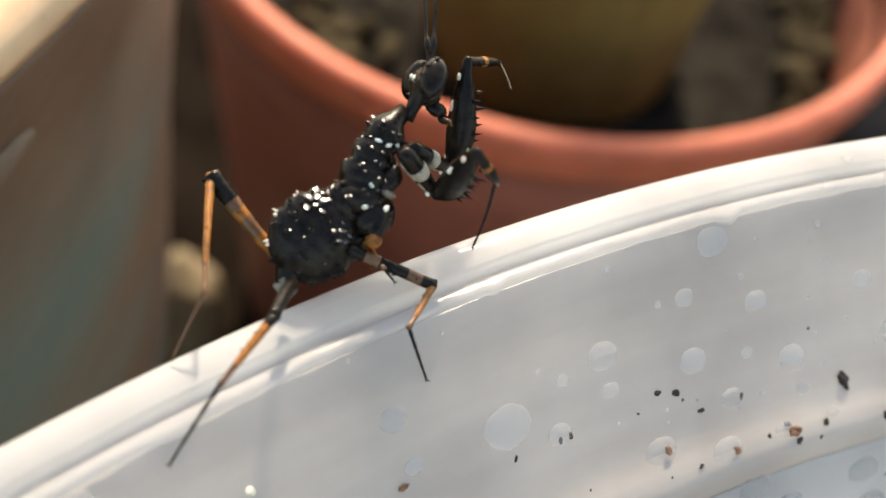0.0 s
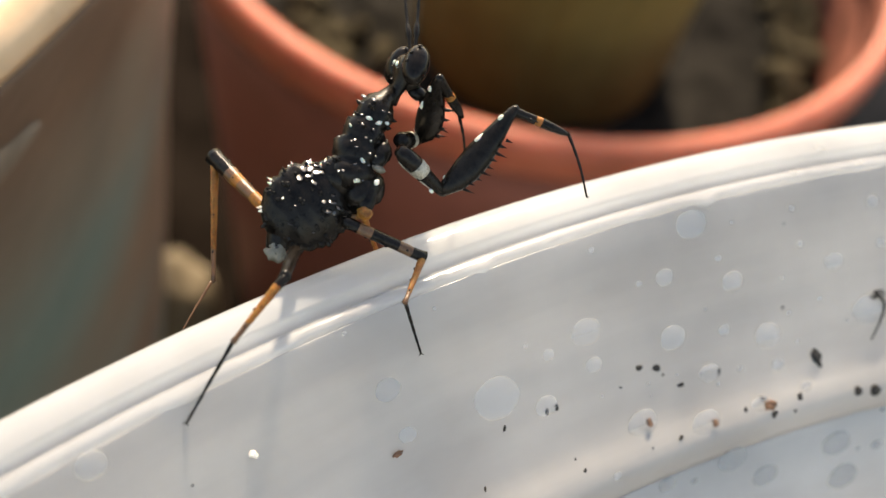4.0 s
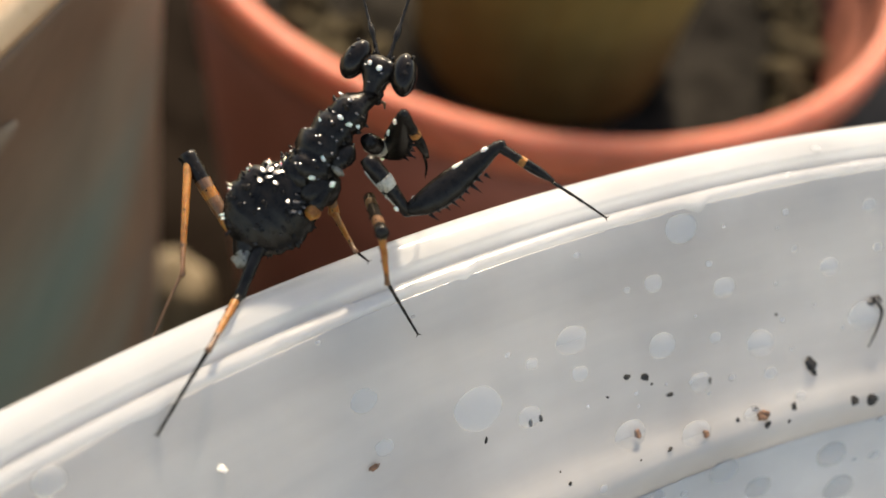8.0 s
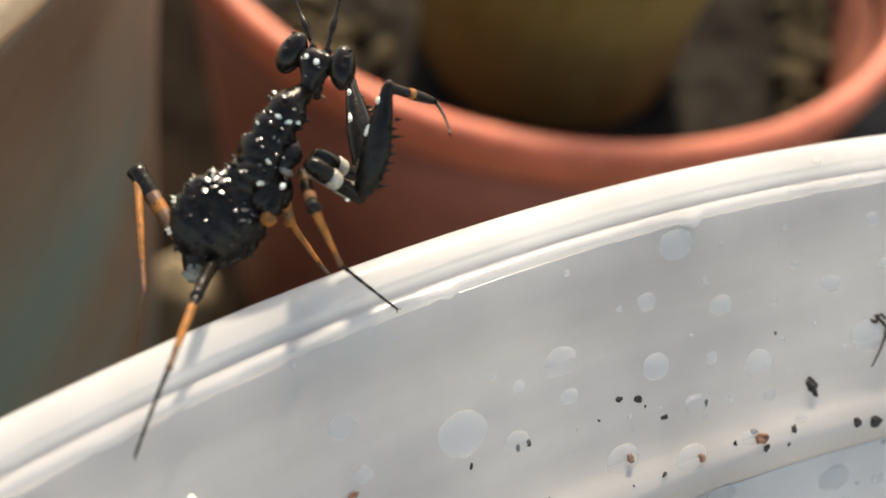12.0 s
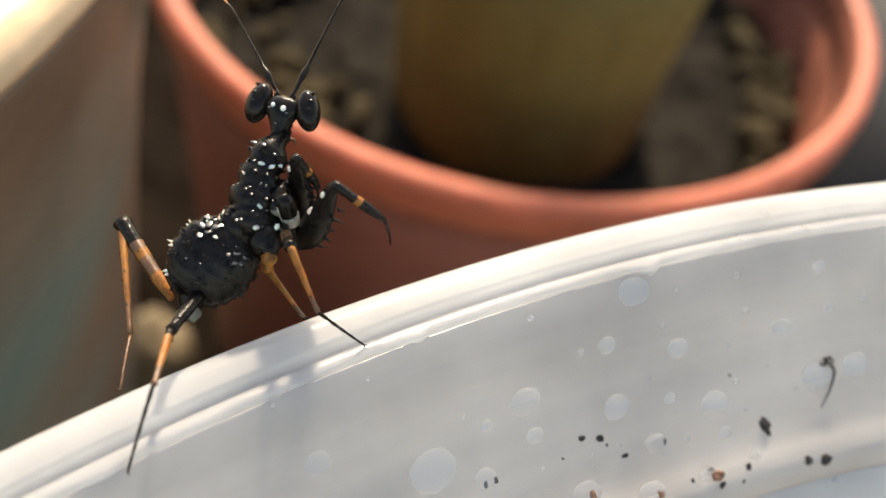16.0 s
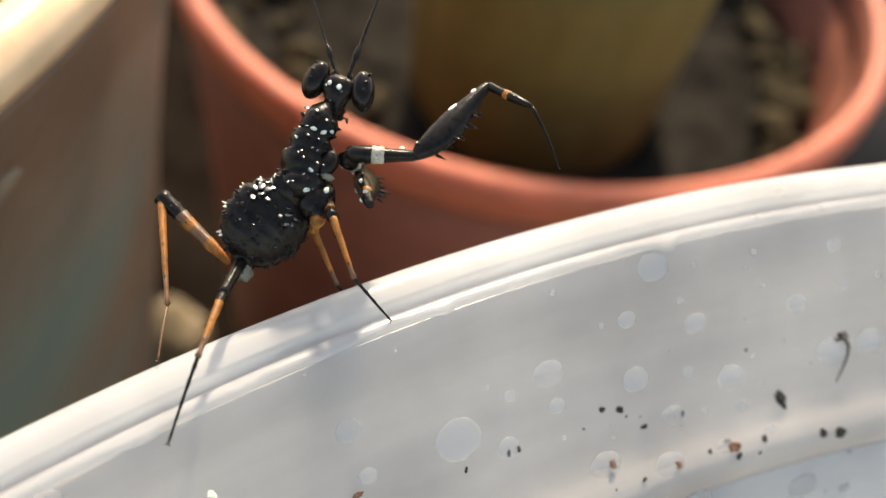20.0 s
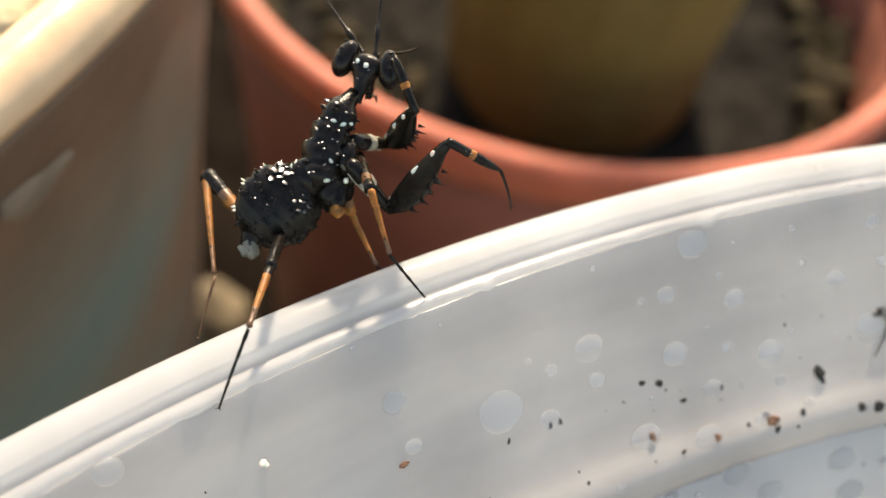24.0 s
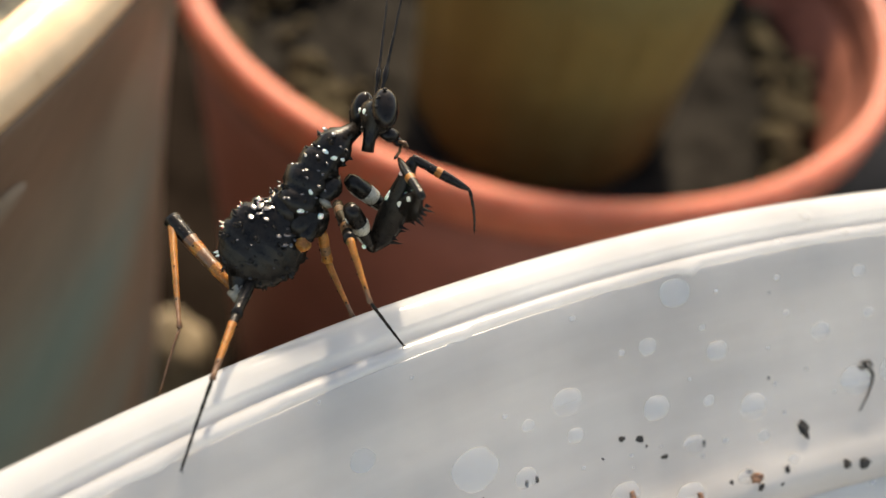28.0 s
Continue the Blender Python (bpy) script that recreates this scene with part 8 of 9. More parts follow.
    walk(PART['hindR_femur'], [
        (0, pose(-0.00047, -0.00043, 0.00086, 10.7, -69.5, 77.3)),
        (0.5, pose(-0.00041, -0.00048, 0.00093, 8.0, -68.0, 80.6)),
        (1, pose(-0.00038, -0.00055, 0.00096, 6.2, -66.4, 83.2)),
        (1.5, pose(-0.00033, -0.00054, 0.00088, 8.1, -64.4, 80.7)),
        (2, pose(-0.00041, -0.00057, 0.00075, 10.3, -62.1, 77.9)),
        (2.5, pose(-0.00043, -0.00031, 0.00077, 2.7, -64.4, 88.6)),
        (3, pose(-0.00044, -0.00011, 0.00079, -6.7, -66.5, 101.3)),
        (3.5, pose(-0.00050, -0.00012, 0.00082, -5.0, -66.4, 100.2)),
        (4, pose(-0.00049, -0.00011, 0.00083, -2.6, -65.9, 97.0)),
        (4.5, pose(-0.00048, -0.00018, 0.00085, -0.1, -65.3, 93.0)),
        (5, pose(-0.00049, -0.00027, 0.00081, 2.2, -64.7, 88.9)),
        (5.5, pose(-0.00051, -0.00036, 0.00076, 4.2, -64.1, 85.4)),
        (6, pose(-0.00056, -0.00041, 0.00071, 5.8, -63.5, 83.3)),
        (6.5, pose(-0.00051, -0.00029, 0.00061, 6.5, -65.4, 81.7)),
        (7, pose(-0.00050, -0.00004, 0.00052, 8.0, -71.4, 79.9)),
        (7.5, pose(-0.00062, 0.00033, 0.00054, 125.4, -85.6, -38.9)),
        (8, pose(-0.00080, 0.00044, 0.00056, 166.6, -70.7, -81.0)),
        (8.5, pose(-0.00084, 0.00038, 0.00052, 158.4, -81.1, -71.9)),
        (9, pose(-0.00096, 0.00022, 0.00040, 15.9, -82.1, 71.9)),
        (9.5, pose(-0.00108, 0.00016, 0.00043, 5.5, -71.6, 83.1)),
        (10, pose(-0.00125, 0.00007, 0.00051, 3.9, -66.2, 84.9)),
        (10.5, pose(-0.00123, 0.00017, 0.00053, 0.1, -69.5, 91.5)),
        (11, pose(-0.00124, 0.00027, 0.00051, -7.1, -72.0, 101.1)),
        (11.5, pose(-0.00128, 0.00027, 0.00057, -5.3, -72.5, 99.7)),
        (12, pose(-0.00128, 0.00026, 0.00062, -3.9, -72.4, 97.9)),
        (12.5, pose(-0.00128, 0.00025, 0.00068, -2.3, -72.1, 95.3)),
        (13, pose(-0.00126, 0.00023, 0.00074, -0.3, -71.5, 92.1)),
        (13.5, pose(-0.00125, 0.00021, 0.00082, 2.1, -70.8, 88.4)),
        (14, pose(-0.00121, 0.00022, 0.00089, 5.1, -70.0, 84.1)),
        (14.5, pose(-0.00125, 0.00019, 0.00088, 14.2, -65.3, 72.6)),
        (15, pose(-0.00122, 0.00015, 0.00084, 19.0, -61.0, 65.2)),
        (15.5, pose(-0.00132, 0.00041, 0.00074, 26.9, -68.3, 55.6)),
        (16, pose(-0.00137, 0.00063, 0.00061, 43.2, -74.6, 38.0)),
        (16.5, pose(-0.00141, 0.00054, 0.00068, 16.7, -72.5, 69.3)),
        (17, pose(-0.00135, 0.00041, 0.00078, 3.2, -68.3, 89.0)),
        (17.5, pose(-0.00137, 0.00055, 0.00079, 5.4, -70.5, 87.0)),
        (18, pose(-0.00132, 0.00069, 0.00079, 7.4, -72.8, 83.9)),
        (18.5, pose(-0.00121, 0.00058, 0.00082, 5.1, -71.6, 85.8)),
        (19, pose(-0.00113, 0.00045, 0.00083, 3.3, -70.1, 87.5)),
        (19.5, pose(-0.00115, 0.00064, 0.00080, 7.1, -73.4, 82.6)),
        (20, pose(-0.00120, 0.00085, 0.00075, 14.7, -76.5, 74.5)),
        (20.5, pose(-0.00126, 0.00095, 0.00074, 14.4, -76.9, 75.7)),
        (21, pose(-0.00130, 0.00100, 0.00074, 13.4, -77.6, 78.0)),
        (21.5, pose(-0.00134, 0.00105, 0.00074, 10.6, -78.7, 82.1)),
        (22, pose(-0.00138, 0.00106, 0.00077, 5.9, -79.6, 88.0)),
        (22.5, pose(-0.00141, 0.00109, 0.00077, -1.1, -80.2, 95.8)),
        (23, pose(-0.00139, 0.00115, 0.00080, -8.6, -80.3, 103.5)),
        (23.5, pose(-0.00140, 0.00096, 0.00089, -10.9, -77.7, 107.1)),
        (24, pose(-0.00143, 0.00068, 0.00093, -10.8, -73.0, 109.1)),
        (24.5, pose(-0.00131, 0.00050, 0.00104, -14.8, -66.8, 114.3)),
        (25, pose(-0.00127, 0.00041, 0.00118, -16.3, -63.5, 116.6)),
        (25.5, pose(-0.00130, 0.00059, 0.00108, -16.6, -68.0, 116.1)),
        (26, pose(-0.00136, 0.00075, 0.00094, -15.1, -71.1, 114.2)),
        (26.5, pose(-0.00131, 0.00057, 0.00091, -15.7, -66.2, 115.4)),
        (27, pose(-0.00126, 0.00036, 0.00088, -16.3, -62.6, 116.7)),
        (27.5, pose(-0.00130, 0.00088, 0.00083, -13.7, -74.0, 108.4)),
        (28, pose(-0.00133, 0.00123, 0.00068, 28.9, -85.4, 61.3)),
    ])
    walk(PART['midR_tarsus'], [
        (0, pose(0.00249, -0.00061, 0.00054, -161.8, -12.2, -69.4)),
        (0.5, pose(0.00251, -0.00058, 0.00053, -161.8, -12.4, -69.7)),
        (1, pose(0.00252, -0.00057, 0.00051, -162.0, -12.7, -69.9)),
        (1.5, pose(0.00251, -0.00063, 0.00054, -162.1, -12.4, -69.3)),
        (2, pose(0.00246, -0.00068, 0.00060, -162.5, -11.8, -68.6)),
        (2.5, pose(0.00251, -0.00063, 0.00059, -162.3, -12.2, -69.3)),
        (3, pose(0.00256, -0.00061, 0.00056, -161.9, -12.6, -70.3)),
        (3.5, pose(0.00253, -0.00063, 0.00056, -162.0, -12.5, -70.6)),
        (4, pose(0.00254, -0.00060, 0.00054, -162.2, -12.5, -70.8)),
        (4.5, pose(0.00255, -0.00060, 0.00054, -162.3, -12.5, -71.0)),
        (5, pose(0.00257, -0.00058, 0.00052, -162.4, -12.5, -71.2)),
        (5.5, pose(0.00257, -0.00056, 0.00051, -162.5, -12.5, -71.2)),
        (6, pose(0.00254, -0.00055, 0.00051, -162.4, -12.8, -71.1)),
        (6.5, pose(0.00253, -0.00059, 0.00050, -161.1, -13.5, -71.2)),
        (7, pose(0.00248, -0.00057, 0.00051, -160.1, -15.3, -70.9)),
        (7.5, pose(0.00250, -0.00031, 0.00058, -157.4, -17.2, -67.9)),
        (8, pose(0.00251, 0.00011, 0.00074, -153.7, -18.9, -64.0)),
        (8.5, pose(0.00212, 0.00050, 0.00086, -146.5, -22.7, -60.6)),
        (9, pose(0.00172, 0.00076, 0.00092, -139.8, -27.8, -58.5)),
        (9.5, pose(0.00182, 0.00069, 0.00109, -139.4, -27.5, -55.1)),
        (10, pose(0.00185, 0.00057, 0.00122, -139.4, -26.8, -52.4)),
        (10.5, pose(0.00180, 0.00065, 0.00116, -138.4, -29.6, -54.7)),
        (11, pose(0.00171, 0.00076, 0.00106, -136.5, -33.1, -58.4)),
        (11.5, pose(0.00167, 0.00081, 0.00104, -136.1, -33.5, -60.0)),
        (12, pose(0.00166, 0.00085, 0.00100, -136.2, -33.4, -61.1)),
        (12.5, pose(0.00165, 0.00090, 0.00097, -136.8, -32.8, -61.5)),
        (13, pose(0.00165, 0.00094, 0.00094, -137.5, -32.1, -61.6)),
        (13.5, pose(0.00165, 0.00095, 0.00093, -138.1, -31.3, -61.6)),
        (14, pose(0.00166, 0.00098, 0.00094, -138.5, -30.5, -61.7)),
        (14.5, pose(0.00163, 0.00088, 0.00110, -139.5, -28.7, -60.7)),
        (15, pose(0.00168, 0.00070, 0.00127, -140.5, -25.3, -58.5)),
        (15.5, pose(0.00168, 0.00060, 0.00130, -140.9, -21.1, -53.4)),
        (16, pose(0.00174, 0.00055, 0.00128, -140.7, -18.7, -50.1)),
        (16.5, pose(0.00167, 0.00064, 0.00127, -141.1, -22.0, -53.6)),
        (17, pose(0.00168, 0.00073, 0.00126, -141.2, -25.1, -57.4)),
        (17.5, pose(0.00167, 0.00073, 0.00132, -143.1, -23.2, -57.7)),
        (18, pose(0.00174, 0.00074, 0.00140, -145.9, -19.9, -57.5)),
        (18.5, pose(0.00187, 0.00061, 0.00146, -147.1, -15.2, -54.5)),
        (19, pose(0.00199, 0.00050, 0.00148, -147.2, -11.6, -51.6)),
        (19.5, pose(0.00192, 0.00056, 0.00147, -147.5, -13.4, -54.0)),
        (20, pose(0.00187, 0.00066, 0.00145, -147.8, -16.0, -57.0)),
        (20.5, pose(0.00182, 0.00073, 0.00145, -147.9, -17.5, -57.8)),
        (21, pose(0.00179, 0.00077, 0.00143, -148.0, -18.8, -58.3)),
        (21.5, pose(0.00177, 0.00080, 0.00142, -148.1, -19.8, -58.6)),
        (22, pose(0.00176, 0.00081, 0.00142, -148.0, -20.5, -58.8)),
        (22.5, pose(0.00173, 0.00083, 0.00140, -147.9, -20.9, -59.0)),
        (23, pose(0.00172, 0.00088, 0.00140, -147.7, -21.1, -59.3)),
        (23.5, pose(0.00168, 0.00069, 0.00142, -148.4, -19.3, -57.1)),
        (24, pose(0.00163, 0.00055, 0.00146, -149.3, -17.2, -55.3)),
        (24.5, pose(0.00175, 0.00059, 0.00145, -149.3, -14.9, -54.5)),
        (25, pose(0.00185, 0.00072, 0.00145, -149.5, -13.3, -54.3)),
        (25.5, pose(0.00177, 0.00080, 0.00140, -148.5, -17.2, -56.0)),
        (26, pose(0.00171, 0.00085, 0.00136, -147.3, -20.2, -57.0)),
        (26.5, pose(0.00172, 0.00074, 0.00143, -147.5, -17.9, -55.8)),
        (27, pose(0.00176, 0.00064, 0.00148, -148.0, -15.0, -55.2)),
        (27.5, pose(0.00181, 0.00064, 0.00150, -149.2, -13.4, -56.6)),
        (28, pose(0.00187, 0.00064, 0.00151, -150.0, -12.1, -57.8)),
    ])
    walk(PART['midR_tibia'], [
        (0, pose(0.00279, 0.00103, 0.00026, 50.8, -74.9, 27.6)),
        (0.5, pose(0.00282, 0.00104, 0.00024, 50.0, -74.0, 27.9)),
        (1, pose(0.00285, 0.00106, 0.00018, 49.5, -72.8, 27.5)),
        (1.5, pose(0.00286, 0.00098, 0.00025, 52.8, -73.5, 23.9)),
        (2, pose(0.00282, 0.00093, 0.00038, 60.1, -74.3, 16.7)),
        (2.5, pose(0.00277, 0.00100, 0.00046, 65.7, -78.7, 15.1)),
        (3, pose(0.00270, 0.00103, 0.00049, 69.3, -83.3, 15.5)),
        (3.5, pose(0.00265, 0.00103, 0.00048, 64.9, -83.6, 20.4)),
        (4, pose(0.00267, 0.00105, 0.00043, 55.6, -83.4, 29.8)),
        (4.5, pose(0.00268, 0.00106, 0.00039, 46.2, -82.7, 39.3)),
        (5, pose(0.00269, 0.00108, 0.00034, 38.9, -82.0, 46.6)),
        (5.5, pose(0.00269, 0.00110, 0.00030, 34.9, -81.2, 50.6)),
        (6, pose(0.00265, 0.00112, 0.00029, 33.6, -80.8, 52.1)),
        (6.5, pose(0.00266, 0.00107, 0.00032, 38.0, -82.4, 47.1)),
        (7, pose(0.00260, 0.00106, 0.00042, 52.5, -84.5, 32.9)),
        (7.5, pose(0.00244, 0.00095, 0.00163, 169.6, -49.6, -73.3)),
        (8, pose(0.00217, 0.00026, 0.00235, -169.5, -8.0, -77.2)),
        (8.5, pose(0.00136, 0.00052, 0.00234, -154.8, -10.5, -70.4)),
        (9, pose(0.00068, 0.00099, 0.00221, -148.8, -25.3, -67.1)),
        (9.5, pose(0.00066, 0.00147, 0.00197, -141.1, -46.9, -82.0)),
        (10, pose(0.00073, 0.00166, 0.00171, -124.1, -57.7, -104.9)),
        (10.5, pose(0.00078, 0.00144, 0.00215, -145.5, -42.4, -83.3)),
        (11, pose(0.00089, 0.00111, 0.00244, -156.5, -23.8, -70.4)),
        (11.5, pose(0.00086, 0.00111, 0.00246, -157.1, -21.6, -69.2)),
        (12, pose(0.00086, 0.00114, 0.00244, -157.4, -20.8, -69.0)),
        (12.5, pose(0.00087, 0.00119, 0.00241, -157.7, -21.0, -69.6)),
        (13, pose(0.00086, 0.00128, 0.00237, -157.7, -22.2, -70.8)),
        (13.5, pose(0.00085, 0.00137, 0.00234, -157.5, -24.2, -72.6)),
        (14, pose(0.00084, 0.00150, 0.00232, -157.0, -27.0, -75.2)),
        (14.5, pose(0.00070, 0.00178, 0.00220, -150.2, -42.0, -84.8)),
        (15, pose(0.00071, 0.00192, 0.00198, -137.5, -55.9, -99.3)),
        (15.5, pose(0.00069, 0.00170, 0.00216, -142.5, -50.9, -92.4)),
        (16, pose(0.00073, 0.00148, 0.00232, -147.0, -44.1, -85.8)),
        (16.5, pose(0.00067, 0.00177, 0.00210, -142.2, -52.4, -93.1)),
        (17, pose(0.00075, 0.00205, 0.00183, -134.0, -60.8, -104.8)),
        (17.5, pose(0.00075, 0.00209, 0.00184, -130.2, -62.3, -109.2)),
        (18, pose(0.00082, 0.00212, 0.00183, -124.8, -64.0, -114.3)),
        (18.5, pose(0.00093, 0.00183, 0.00223, -141.4, -55.3, -96.5)),
        (19, pose(0.00108, 0.00147, 0.00256, -151.3, -44.5, -85.3)),
        (19.5, pose(0.00099, 0.00168, 0.00236, -145.5, -51.0, -91.6)),
        (20, pose(0.00092, 0.00191, 0.00213, -137.6, -57.5, -100.2)),
        (20.5, pose(0.00088, 0.00199, 0.00213, -137.7, -57.4, -100.3)),
        (21, pose(0.00086, 0.00203, 0.00212, -138.3, -57.3, -99.8)),
        (21.5, pose(0.00083, 0.00206, 0.00213, -138.8, -57.1, -99.2)),
        (22, pose(0.00081, 0.00206, 0.00213, -139.6, -57.0, -98.3)),
        (22.5, pose(0.00079, 0.00207, 0.00212, -140.6, -57.0, -97.3)),
        (23, pose(0.00081, 0.00212, 0.00213, -142.0, -57.0, -96.4)),
        (23.5, pose(0.00078, 0.00183, 0.00236, -150.1, -51.3, -88.2)),
        (24, pose(0.00077, 0.00159, 0.00260, -155.9, -45.1, -82.4)),
        (24.5, pose(0.00083, 0.00179, 0.00235, -148.6, -53.0, -90.1)),
        (25, pose(0.00091, 0.00207, 0.00209, -137.7, -60.5, -101.3)),
        (25.5, pose(0.00088, 0.00216, 0.00205, -138.9, -60.8, -101.6)),
        (26, pose(0.00084, 0.00221, 0.00203, -141.5, -60.7, -99.4)),
        (26.5, pose(0.00084, 0.00195, 0.00233, -149.6, -53.3, -90.0)),
        (27, pose(0.00089, 0.00167, 0.00258, -153.8, -45.5, -84.6)),
        (27.5, pose(0.00090, 0.00181, 0.00241, -147.2, -51.7, -91.2)),
        (28, pose(0.00094, 0.00190, 0.00220, -138.9, -57.3, -99.9)),
    ])
    walk(PART['midR_femur'], [
        (0, pose(0.00061, 0.00090, 0.00100, -117.3, -45.2, -66.7)),
        (0.5, pose(0.00064, 0.00092, 0.00101, -117.8, -44.9, -66.5)),
        (1, pose(0.00067, 0.00095, 0.00097, -118.6, -44.6, -66.1)),
        (1.5, pose(0.00070, 0.00089, 0.00103, -118.6, -45.0, -66.3)),
        (2, pose(0.00067, 0.00085, 0.00116, -119.1, -45.2, -66.3)),
        (2.5, pose(0.00061, 0.00098, 0.00120, -117.7, -45.4, -69.0)),
        (3, pose(0.00055, 0.00107, 0.00119, -116.2, -45.4, -71.7)),
        (3.5, pose(0.00049, 0.00103, 0.00118, -116.1, -45.3, -71.0)),
        (4, pose(0.00050, 0.00100, 0.00113, -115.8, -45.3, -69.7)),
        (4.5, pose(0.00050, 0.00093, 0.00109, -115.4, -45.1, -68.0)),
        (5, pose(0.00050, 0.00088, 0.00102, -115.0, -45.1, -66.3)),
        (5.5, pose(0.00051, 0.00083, 0.00098, -114.8, -45.1, -65.0)),
        (6, pose(0.00047, 0.00083, 0.00097, -114.9, -45.3, -64.1)),
        (6.5, pose(0.00049, 0.00077, 0.00097, -113.6, -45.3, -64.9)),
        (7, pose(0.00045, 0.00078, 0.00100, -112.1, -45.9, -66.1)),
        (7.5, pose(0.00041, 0.00191, 0.00133, -64.8, -71.5, -139.2)),
        (8, pose(0.00149, 0.00216, 0.00131, -40.8, -52.8, 157.1)),
        (8.5, pose(0.00072, 0.00247, 0.00133, -47.1, -49.4, 163.1)),
        (9, pose(-0.00012, 0.00287, 0.00116, -46.8, -48.2, 168.1)),
        (9.5, pose(-0.00013, 0.00335, 0.00097, -46.8, -49.8, 167.3)),
        (10, pose(-0.00006, 0.00352, 0.00075, -46.1, -51.4, 166.3)),
        (10.5, pose(-0.00005, 0.00329, 0.00117, -45.2, -51.6, 166.1)),
        (11, pose(0.00010, 0.00295, 0.00142, -44.4, -50.8, 164.9)),
        (11.5, pose(0.00007, 0.00297, 0.00145, -44.9, -51.0, 165.2)),
        (12, pose(0.00007, 0.00302, 0.00144, -45.4, -51.1, 165.3)),
        (12.5, pose(0.00007, 0.00309, 0.00142, -45.9, -51.3, 165.5)),
        (13, pose(0.00006, 0.00319, 0.00139, -46.5, -51.5, 166.0)),
        (13.5, pose(0.00005, 0.00330, 0.00137, -47.0, -51.7, 166.3)),
        (14, pose(0.00005, 0.00344, 0.00135, -47.4, -51.8, 166.7)),
        (14.5, pose(-0.00011, 0.00373, 0.00120, -47.5, -50.9, 167.2)),
        (15, pose(-0.00010, 0.00387, 0.00098, -47.9, -50.0, 167.9)),
        (15.5, pose(-0.00016, 0.00365, 0.00117, -49.2, -49.9, 170.0)),
        (16, pose(-0.00015, 0.00344, 0.00135, -50.2, -49.9, 171.6)),
        (16.5, pose(-0.00020, 0.00375, 0.00116, -49.3, -51.9, 169.4)),
        (17, pose(-0.00008, 0.00404, 0.00090, -47.9, -53.8, 166.9)),
        (17.5, pose(-0.00008, 0.00409, 0.00089, -47.3, -53.6, 166.2)),
        (18, pose(-0.00002, 0.00412, 0.00088, -47.2, -53.7, 165.9)),
        (18.5, pose(0.00010, 0.00381, 0.00128, -47.5, -53.8, 166.0)),
        (19, pose(0.00025, 0.00347, 0.00164, -48.1, -54.1, 166.5)),
        (19.5, pose(0.00015, 0.00367, 0.00145, -48.7, -54.3, 167.2)),
        (20, pose(0.00007, 0.00392, 0.00125, -49.2, -54.7, 167.7)),
        (20.5, pose(0.00003, 0.00400, 0.00124, -49.1, -54.8, 167.6)),
        (21, pose(-0.00000, 0.00403, 0.00123, -48.7, -55.2, 167.3)),
        (21.5, pose(-0.00003, 0.00406, 0.00124, -48.2, -55.8, 166.9)),
        (22, pose(-0.00005, 0.00406, 0.00126, -47.7, -56.3, 166.2)),
        (22.5, pose(-0.00007, 0.00408, 0.00125, -47.5, -56.8, 165.7)),
        (23, pose(-0.00004, 0.00413, 0.00128, -47.7, -57.2, 165.3)),
        (23.5, pose(-0.00008, 0.00387, 0.00148, -45.9, -57.8, 163.5)),
        (24, pose(-0.00009, 0.00367, 0.00168, -44.3, -58.1, 161.5)),
        (24.5, pose(-0.00001, 0.00386, 0.00145, -45.4, -57.7, 162.5)),
        (25, pose(0.00004, 0.00414, 0.00121, -46.8, -57.8, 164.1)),
        (25.5, pose(0.00003, 0.00423, 0.00117, -46.4, -58.2, 163.3)),
        (26, pose(-0.00000, 0.00427, 0.00116, -45.8, -58.4, 162.5)),
        (26.5, pose(0.00001, 0.00400, 0.00141, -45.5, -57.0, 162.4)),
        (27, pose(0.00008, 0.00371, 0.00163, -45.7, -55.4, 163.1)),
        (27.5, pose(0.00008, 0.00383, 0.00146, -47.0, -54.2, 164.8)),
        (28, pose(0.00013, 0.00390, 0.00126, -48.0, -53.2, 166.2)),
    ])
